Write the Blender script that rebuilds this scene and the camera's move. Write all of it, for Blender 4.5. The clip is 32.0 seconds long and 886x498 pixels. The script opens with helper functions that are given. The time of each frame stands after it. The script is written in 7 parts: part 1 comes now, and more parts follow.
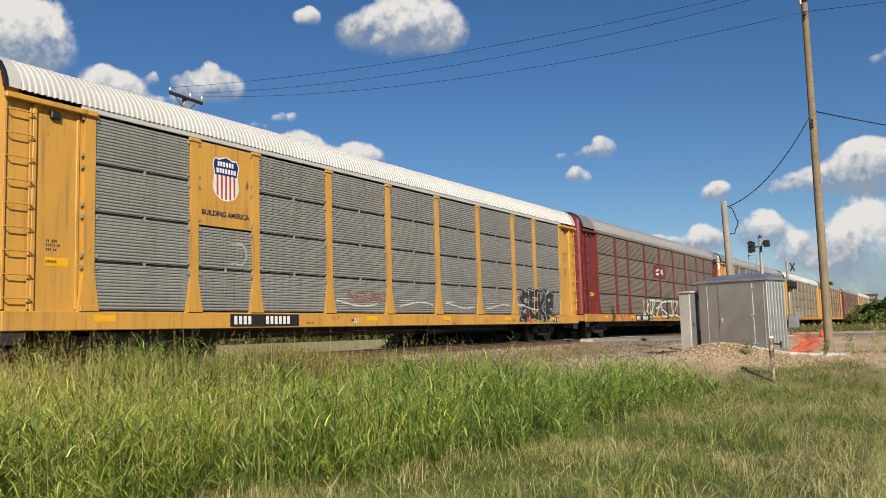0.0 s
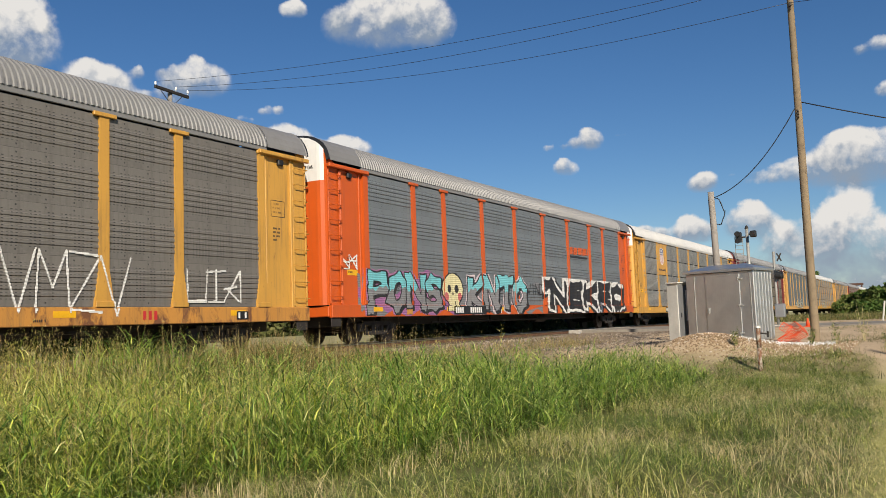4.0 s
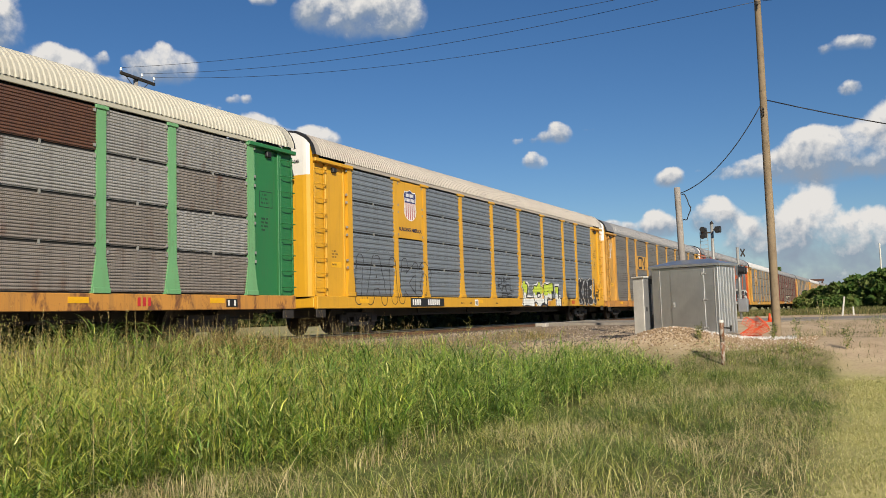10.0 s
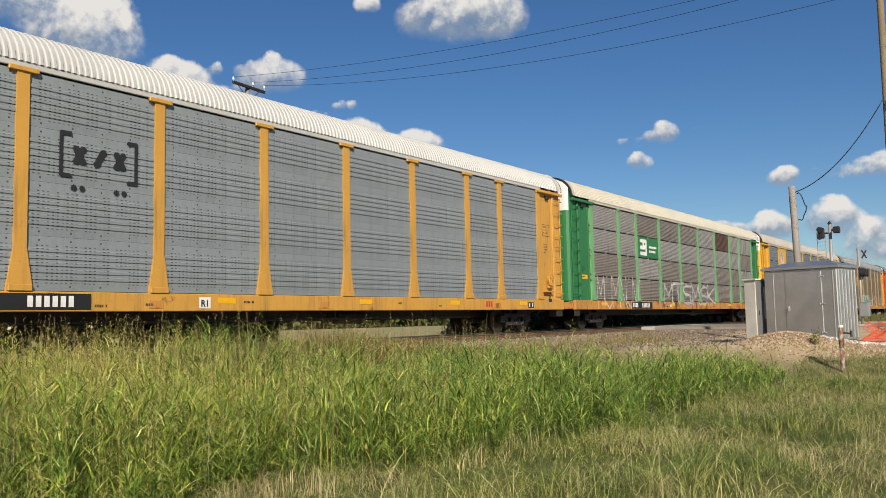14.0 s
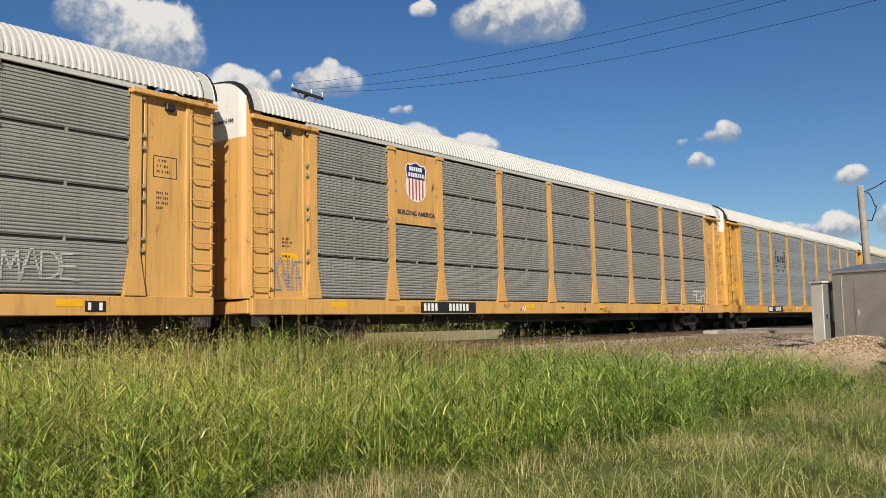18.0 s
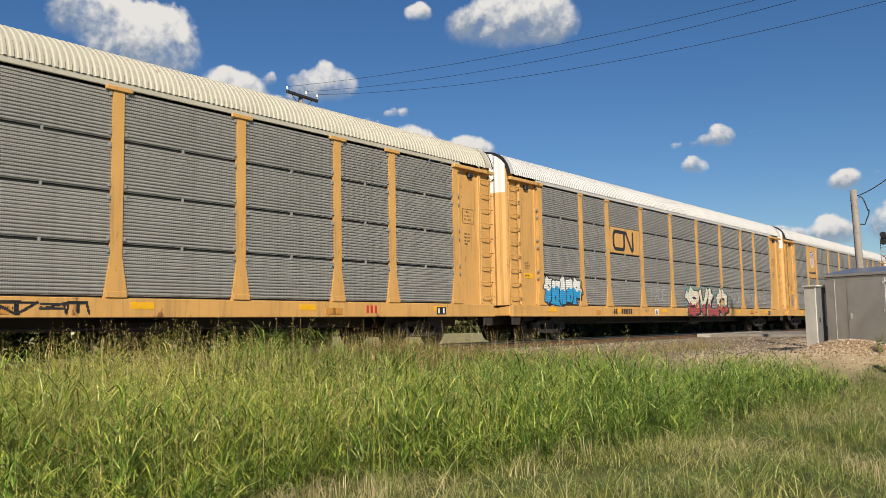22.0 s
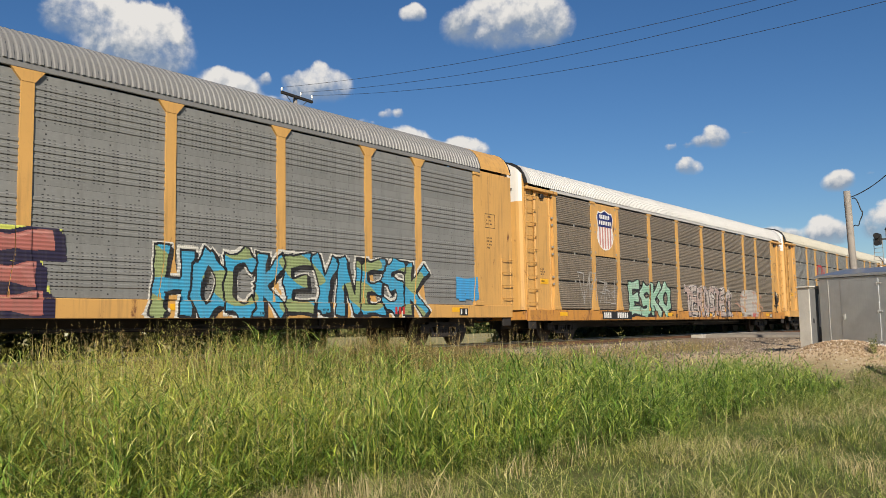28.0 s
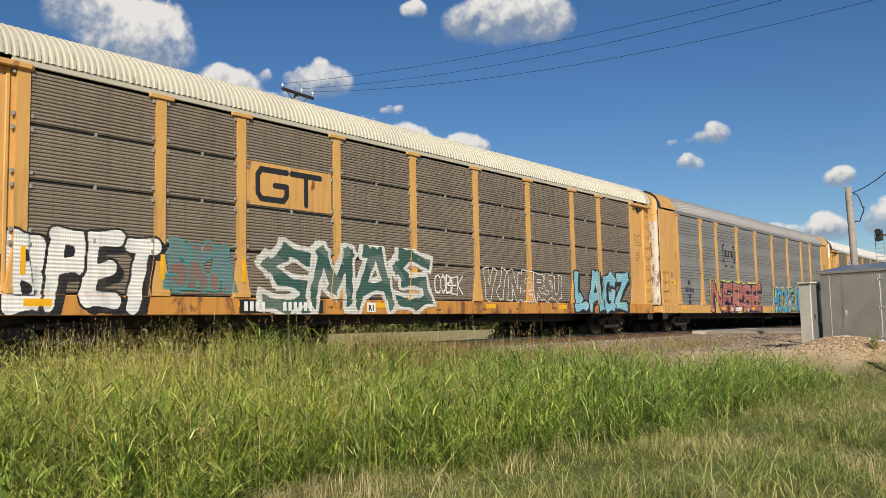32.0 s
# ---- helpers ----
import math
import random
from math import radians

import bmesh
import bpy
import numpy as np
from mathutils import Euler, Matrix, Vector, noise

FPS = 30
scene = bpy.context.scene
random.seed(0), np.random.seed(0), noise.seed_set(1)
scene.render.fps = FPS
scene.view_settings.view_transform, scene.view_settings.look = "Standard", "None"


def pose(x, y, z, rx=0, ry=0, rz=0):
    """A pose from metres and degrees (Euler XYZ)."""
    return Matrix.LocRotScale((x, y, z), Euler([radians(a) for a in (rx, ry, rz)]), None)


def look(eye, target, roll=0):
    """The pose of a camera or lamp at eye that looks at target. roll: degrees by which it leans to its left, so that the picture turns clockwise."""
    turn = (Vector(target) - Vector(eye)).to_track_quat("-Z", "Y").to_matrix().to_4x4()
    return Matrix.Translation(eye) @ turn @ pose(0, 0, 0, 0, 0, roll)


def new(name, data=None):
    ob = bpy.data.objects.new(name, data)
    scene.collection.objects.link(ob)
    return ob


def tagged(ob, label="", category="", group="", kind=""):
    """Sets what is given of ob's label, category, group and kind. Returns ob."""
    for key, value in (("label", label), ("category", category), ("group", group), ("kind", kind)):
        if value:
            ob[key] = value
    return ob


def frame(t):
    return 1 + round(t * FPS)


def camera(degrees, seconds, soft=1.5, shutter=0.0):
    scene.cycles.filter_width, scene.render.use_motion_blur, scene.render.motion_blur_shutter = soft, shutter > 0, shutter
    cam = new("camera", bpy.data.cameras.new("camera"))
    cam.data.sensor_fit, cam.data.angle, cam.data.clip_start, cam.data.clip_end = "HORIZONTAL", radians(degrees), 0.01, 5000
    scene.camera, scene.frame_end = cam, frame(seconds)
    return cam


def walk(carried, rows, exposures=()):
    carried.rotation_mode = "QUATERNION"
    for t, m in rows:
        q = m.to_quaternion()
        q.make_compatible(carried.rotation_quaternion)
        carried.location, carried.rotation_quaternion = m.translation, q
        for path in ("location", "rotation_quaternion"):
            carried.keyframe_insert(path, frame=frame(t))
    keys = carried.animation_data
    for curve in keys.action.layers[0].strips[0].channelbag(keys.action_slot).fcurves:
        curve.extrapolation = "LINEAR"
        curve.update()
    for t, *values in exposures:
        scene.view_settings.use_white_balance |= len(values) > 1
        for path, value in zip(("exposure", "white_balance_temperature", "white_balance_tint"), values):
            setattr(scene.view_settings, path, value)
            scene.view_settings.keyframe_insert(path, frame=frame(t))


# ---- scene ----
EXPOSURE = 0.35
cam = camera(55.58, 32.0, 0.55)
EYE = (0.0, 0.0, 1.5)
# seconds, tilt above the horizon, lean, turn
TURNS = [
    (0, 5.65, 1.58, -59.07),
    (0.5, 5.53, 1.60, -59.23),
    (1, 5.41, 1.64, -59.26),
    (1.5, 5.32, 1.72, -59.25),
    (2, 5.29, 1.79, -59.27),
    (2.5, 5.28, 1.88, -59.36),
    (3, 5.25, 1.99, -59.49),
    (3.5, 5.18, 2.06, -59.62),
    (5.5, 5.22, 2.02, -60.81),
    (6, 5.32, 1.99, -61.21),
    (6.5, 5.37, 1.96, -61.56),
    (7, 5.35, 1.90, -61.83),
    (7.5, 5.24, 1.79, -62.00),
    (8, 5.08, 1.71, -62.08),
    (8.5, 4.88, 1.69, -62.08),
    (9, 4.71, 1.66, -62.06),
    (9.5, 4.59, 1.64, -62.05),
    (10, 4.53, 1.65, -62.02),
    (10.5, 4.51, 1.64, -61.95),
    (11, 4.49, 1.60, -61.70),
    (11.5, 4.47, 1.56, -61.20),
    (12, 4.47, 1.49, -60.38),
    (12.5, 4.50, 1.38, -59.20),
    (13, 4.58, 1.28, -57.83),
    (13.5, 4.71, 1.22, -56.42),
    (14, 4.84, 1.21, -55.05),
    (14.5, 4.98, 1.27, -53.83),
    (15, 5.11, 1.34, -52.82),
    (15.5, 5.25, 1.41, -51.93),
    (17.5, 5.25, 1.26, -51.00),
    (18, 5.17, 1.19, -51.14),
    (18.5, 5.11, 1.20, -51.30),
    (19, 5.10, 1.22, -51.43),
    (19.5, 5.12, 1.21, -51.51),
    (20, 5.17, 1.16, -51.54),
    (20.5, 5.24, 1.12, -51.54),
    (21, 5.32, 1.11, -51.53),
    (21.5, 5.35, 1.08, -51.53),
    (22, 5.35, 1.07, -51.54),
    (22.5, 5.32, 1.09, -51.54),
    (23, 5.26, 1.15, -51.57),
    (23.5, 5.22, 1.23, -51.61),
    (24, 5.21, 1.24, -51.66),
    (24.5, 5.23, 1.22, -51.75),
    (25, 5.30, 1.21, -51.82),
    (25.5, 5.39, 1.17, -51.90),
    (26, 5.44, 1.10, -51.97),
    (26.5, 5.47, 1.03, -52.02),
    (28.5, 5.38, 1.14, -51.82),
    (29, 5.36, 1.18, -51.75),
    (29.5, 5.35, 1.18, -51.72),
    (30, 5.36, 1.15, -51.72),
    (30.5, 5.35, 1.14, -51.72),
    (31, 5.32, 1.16, -51.75),
    (31.5, 5.26, 1.17, -51.77),
    (32, 5.16, 1.15, -51.82),
]
walk(cam, [(t, pose(*EYE, 90 + tilt, lean, turn)) for t, tilt, lean, turn in TURNS], [(0, EXPOSURE), (32, EXPOSURE)])

# ---- light ----
SUN_EL, SUN_AZ = 30.0, 221.0     # degrees; the azimuth turns from +x towards +y
world = bpy.data.worlds.new("sky")
scene.world = world
world.use_nodes = True
wn = world.node_tree.nodes
sky = wn.new("ShaderNodeTexSky")
sky.sky_type, sky.sun_disc = "NISHITA", False
sky.sun_elevation, sky.sun_rotation = radians(SUN_EL), radians(90 - SUN_AZ)
sky.altitude, sky.air_density, sky.dust_density, sky.ozone_density = 0, 1.0, 0.05, 4.5
tone = wn.new("ShaderNodeHueSaturation")
tone.inputs["Hue"].default_value = 0.505
tone.inputs["Saturation"].default_value = 1.18
world.node_tree.links.new(sky.outputs[0], tone.inputs["Color"])
world.node_tree.links.new(tone.outputs[0], wn["Background"].inputs[0])
wn["Background"].inputs[1].default_value = 0.06
sun = new("sun", bpy.data.lights.new("sun", "SUN"))
sun.data.energy, sun.data.angle, sun.data.color = 5.0, radians(0.55), (1.0, 0.9, 0.75)
to_sun = Vector((math.cos(radians(SUN_AZ)) * math.cos(radians(SUN_EL)), math.sin(radians(SUN_AZ)) * math.cos(radians(SUN_EL)), math.sin(radians(SUN_EL))))
sun.matrix_world = look(to_sun * 50, (0, 0, 0))

# ---- materials ----


class Nodes:
    """A short hand for node trees."""

    def __init__(self, name):
        self.mat = bpy.data.materials.new(name)
        self.mat.use_nodes = True
        self.tree = self.mat.node_tree
        self.bsdf = self.tree.nodes["Principled BSDF"]

    def add(self, kind, ins=(), operation="", data_type="", blend_type=""):
        n = self.tree.nodes.new("ShaderNode" + kind)
        if operation:
            n.operation = operation
        if data_type:
            n.data_type, n.blend_type = data_type, blend_type
        for k, v in (ins.items() if isinstance(ins, dict) else enumerate(ins)):
            self.put(n.inputs[k], v)
        return n

    def put(self, socket, v):
        if isinstance(v, bpy.types.NodeSocket):
            self.tree.links.new(v, socket)
        elif isinstance(v, bpy.types.Node):
            self.tree.links.new(v.outputs[0], socket)
        elif v is not None:
            socket.default_value = v

    def m(self, op, a, b=None, c=None):
        return self.add("Math", [a, b, c] if c is not None else [a, b] if b is not None else [a], operation=op).outputs[0]

    def noise(self, co, scale, detail=3, rough=0.55, distort=0.0):
        return self.add("TexNoise", {"Vector": co, "Scale": scale, "Detail": detail, "Roughness": rough, "Distortion": distort}).outputs[0]

    def ramp(self, v, lo, hi):
        return self.add("MapRange", {0: v, 1: lo, 2: hi}).outputs[0]

    def mix(self, fac, a, b, blend="MIX"):
        n = self.add("Mix", data_type="RGBA", blend_type=blend)
        self.put(n.inputs[0], fac), self.put(n.inputs[6], a), self.put(n.inputs[7], b)
        return n.outputs[2]

    def scaled(self, co, s):
        return self.add("Mapping", {"Vector": co, "Scale": s}).outputs[0]

    def bump(self, h, strength, dist=0.01):
        b = self.add("Bump", {"Height": h, "Strength": strength, "Distance": dist})
        self.put(self.bsdf.inputs["Normal"], b)

    def done(self, colour, rough=0.6, metal=0.0, spec=None):
        self.put(self.bsdf.inputs["Base Color"], colour)
        self.put(self.bsdf.inputs["Roughness"], rough)
        self.put(self.bsdf.inputs["Metallic"], metal)
        if spec is not None:
            self.bsdf.inputs["Specular IOR Level"].default_value = spec
        return self.mat


def rgb(r, g, b):
    return (r, g, b, 1.0)


def shade(c, k):
    return rgb(*[min(1, v * k) for v in c[:3]])


def paint(name, c, rough=0.5, dirt=0.35, rust=0.0, stain=(0.10, 0.075, 0.05, 1), scale=1.0):
    """Weathered paint: faded patches, rain streaks, dust, some rust."""
    n = Nodes(name)
    co = n.add("TexCoord").outputs["Object"]
    big = n.noise(co, 0.7 * scale, 4)
    streak = n.noise(n.scaled(co, (5 * scale, 5 * scale, 0.35 * scale)), 1.6, 4, 0.65)
    fine = n.noise(co, 22 * scale, 4, 0.7)
    col = n.mix(n.ramp(big, 0.35, 0.7), rgb(*c[:3]), shade(c, 0.86))
    rnd = n.add("ObjectInfo").outputs["Random"]
    col = n.mix(n.m("MULTIPLY", n.ramp(rnd, 0, 1), 0.25), col, shade(c, 0.8))
    col = n.mix(n.m("MULTIPLY", n.ramp(streak, 0.5, 0.78), dirt), col, stain)
    col = n.mix(n.m("MULTIPLY", n.ramp(fine, 0.58, 0.8), dirt * 0.6), col, shade(stain, 1.4))
    if rust:
        spot = n.noise(n.scaled(co, (1, 1, 0.55)), 2.3 * scale, 6, 0.72, 0.4)
        col = n.mix(n.ramp(spot, 0.68 - 0.22 * rust, 0.74 - 0.18 * rust), col, n.mix(fine, rgb(0.11, 0.045, 0.02), rgb(0.2, 0.085, 0.035)))
    n.bump(fine, 0.12, 0.01)
    return n.done(col, n.add("MapRange", {0: fine, 3: rough - 0.1, 4: rough + 0.15}).outputs[0])


def panel_mat(name, c, pitch, cols, group, rust=0.0, dark=0.35, rows=1.0, gloss=0.45):
    """Perforated steel sheet: lines of punched holes between the ribs, grime, rust. Holes every cols m in lines every pitch m; group: the blank stretches between sets of holes."""
    n = Nodes(name)
    co = n.add("TexCoord").outputs["Object"]
    x, y, z = n.add("SeparateXYZ", [co]).outputs
    tau = 2 * math.pi
    hx = n.m("SINE", n.m("MULTIPLY", x, tau / cols))
    hz = n.m("SINE", n.m("SUBTRACT", n.m("MULTIPLY", z, tau / pitch), 0.0 if group else 2.0))
    hole = n.m("MULTIPLY", n.ramp(hx, 0.1, 0.6), n.ramp(hz, 0.4, 0.85)) if not group else n.m("MULTIPLY", n.ramp(hx, -0.15, 0.35), n.ramp(hz, 0.35, 0.75))
    if pitch > 0.1:      # short double lines of holes, in the upper half and along the foot of each sheet
        sets = n.ramp(n.m("SINE", n.m("MULTIPLY", x, tau / 0.56)), -0.5, -0.4)
        high, foot = n.ramp(n.m("ABSOLUTE", n.m("SUBTRACT", z, 0.36)), 0.075, 0.06), n.ramp(n.m("ABSOLUTE", n.m("ADD", z, 0.02)), 0.075, 0.06)
        fine_z = n.m("SINE", n.m("MULTIPLY", z, tau / 0.055))
        hole = n.m("MULTIPLY", n.m("MULTIPLY", n.ramp(hx, -0.1, 0.3), n.ramp(fine_z, 0.0, 0.4)), n.m("MULTIPLY", sets, n.m("MAXIMUM", high, foot)))
    if group:
        gx = n.noise(n.add("CombineXYZ", [n.m("FLOOR", n.m("DIVIDE", x, cols)), 0.0, n.m("FLOOR", n.m("MULTIPLY", z, 2.2))]).outputs[0], 0.6, 2)
        band = n.ramp(n.m("ABSOLUTE", z), 0.38, 0.35)
        hole = n.m("MULTIPLY", hole, n.m("MULTIPLY", n.ramp(gx, 0.46, 0.52), band))
        bolt = n.m("MULTIPLY", n.ramp(n.m("ABSOLUTE", n.m("SUBTRACT", n.m("ABSOLUTE", z), 0.42)), 0.02, 0.012), n.ramp(n.m("SINE", n.m("MULTIPLY", x, tau / 0.62)), 0.98, 0.992))
        hole = n.m("MAXIMUM", hole, bolt)
    big = n.noise(co, 0.55, 4, 0.6)
    streak = n.noise(n.scaled(co, (4, 4, 0.25)), 1.5, 5, 0.68)
    fine = n.noise(n.scaled(co, (8, 8, 30)), 1.0, 4, 0.6)
    rnd = n.add("ObjectInfo").outputs["Random"]
    col = n.mix(n.ramp(big, 0.35, 0.68), rgb(*c[:3]), shade(c, 0.78))
    col = n.mix(n.m("MULTIPLY", rnd, 0.35), col, shade(c, 0.72))
    col = n.mix(n.m("MULTIPLY", n.ramp(streak, 0.48, 0.75), dark), col, rgb(0.055, 0.045, 0.036))
    col = n.mix(n.m("MULTIPLY", n.ramp(fine, 0.5, 0.8), 0.35), col, shade(c, 1.35))
    if rust:
        spot = n.noise(n.add("VectorMath", [n.scaled(co, (1.4, 1, 0.35)), n.add("CombineXYZ", [n.m("MULTIPLY", rnd, 40.0)])], operation="ADD").outputs[0], 1.3, 6, 0.7)
        col = n.mix(n.m("MULTIPLY", n.ramp(spot, 0.72 - 0.25 * rust, 0.82 - 0.22 * rust), 0.85), col, n.mix(fine, rgb(0.10, 0.04, 0.022), rgb(0.17, 0.08, 0.045)))
    col = n.mix(n.m("MULTIPLY", hole, 0.92 if group else 0.85), col, rgb(0.02, 0.02, 0.02))
    n.bump(n.m("SUBTRACT", n.m("MULTIPLY", fine, 0.3), hole), 0.5, 0.006)
    return n.done(col, gloss, 0.0)


def earth(name, colours, scale, rough=0.95, bump=0.5):
    n = Nodes(name)
    co = n.add("TexCoord").outputs["Object"]
    a, b = n.noise(co, scale * 0.12, 5), n.noise(co, scale, 6, 0.7)
    col = n.mix(n.ramp(a, 0.35, 0.65), colours[0], colours[1])
    col = n.mix(n.m("MULTIPLY", n.ramp(b, 0.5, 0.7), 0.7), col, colours[2])
    n.bump(b, bump, 0.03)
    return n.done(col, rough, 0, 0.2)


def leaf(name, stops, thin=0.2, dry=0.45, rough=0.6, spec=0.12, gap_shade=0.0):
    """Leaves and blades: every one has a colour of its own."""
    n = Nodes(name)
    rnd = n.add("NewGeometry").outputs["Random Per Island"]
    r = n.add("ValToRGB", [rnd])
    els = r.color_ramp.elements
    while len(els) < len(stops):
        els.new(0.5)
    for e, (p, c) in zip(els, stops):
        e.position, e.color = p, rgb(*c)
    patch = n.noise(n.add("TexCoord").outputs["Object"], 0.35, 4)
    co = n.add("TexCoord").outputs["Object"]
    col = n.mix(n.m("MULTIPLY", n.ramp(patch, 0.42, 0.66), dry), r.outputs[0], rgb(0.36, 0.32, 0.12))
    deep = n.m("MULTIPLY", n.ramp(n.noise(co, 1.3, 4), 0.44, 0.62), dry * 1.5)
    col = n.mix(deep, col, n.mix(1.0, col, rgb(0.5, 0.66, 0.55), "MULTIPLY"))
    # dark patches painted in for the shade in gaps of the grass
    if gap_shade:
        gap_mask = n.ramp(n.noise(n.scaled(co, (4.2, 4.2, 1.8)), 1.0, 4, 0.65), 0.45, 0.58)
        col = n.mix(n.m("MULTIPLY", gap_mask, gap_shade), col, n.mix(1.0, col, rgb(0.34, 0.46, 0.4), "MULTIPLY"))
    n.done(col, rough, 0, spec)
    tr = n.add("BsdfTranslucent", {"Color": n.mix(1.0, col, rgb(1, 1, 0.6), "MULTIPLY")})
    mx = n.add("MixShader", {0: thin, 1: n.bsdf.outputs[0], 2: tr.outputs[0]})
    n.put(n.tree.nodes["Material Output"].inputs[0], mx.outputs[0])
    return n.mat


def plain(name, c, rough=0.6, metal=0.0, bump=0.15, scale=20.0, vary=0.75):
    n = Nodes(name)
    co = n.add("TexCoord").outputs["Object"]
    a, b = n.noise(co, scale, 4, 0.65), n.noise(co, scale * 0.1, 4)
    col = n.mix(n.ramp(b, 0.3, 0.7), rgb(*c[:3]), shade(c, vary))
    col = n.mix(n.m("MULTIPLY", n.ramp(a, 0.45, 0.8), 0.35), col, shade(c, vary * 0.8))
    n.bump(a, bump, 0.01)
    return n.done(col, n.add("MapRange", {0: a, 3: rough - 0.08, 4: rough + 0.1}).outputs[0], metal)


def brushed(name, c):
    """Brushed sheet metal: fine upright grain, dull handled patches."""
    n = Nodes(name)
    co = n.add("TexCoord").outputs["Object"]
    grain = n.noise(n.scaled(co, (60, 60, 1.5)), 1.0, 3, 0.6)
    worn = n.noise(co, 1.6, 5, 0.6)
    col = n.mix(n.ramp(worn, 0.35, 0.7), rgb(*c), shade(c, 0.78))
    col = n.mix(n.m("MULTIPLY", n.ramp(grain, 0.4, 0.7), 0.25), col, shade(c, 0.7))
    n.bump(grain, 0.08, 0.004)
    return n.done(col, n.add("MapRange", {0: worn, 3: 0.28, 4: 0.46}).outputs[0], 0.88)


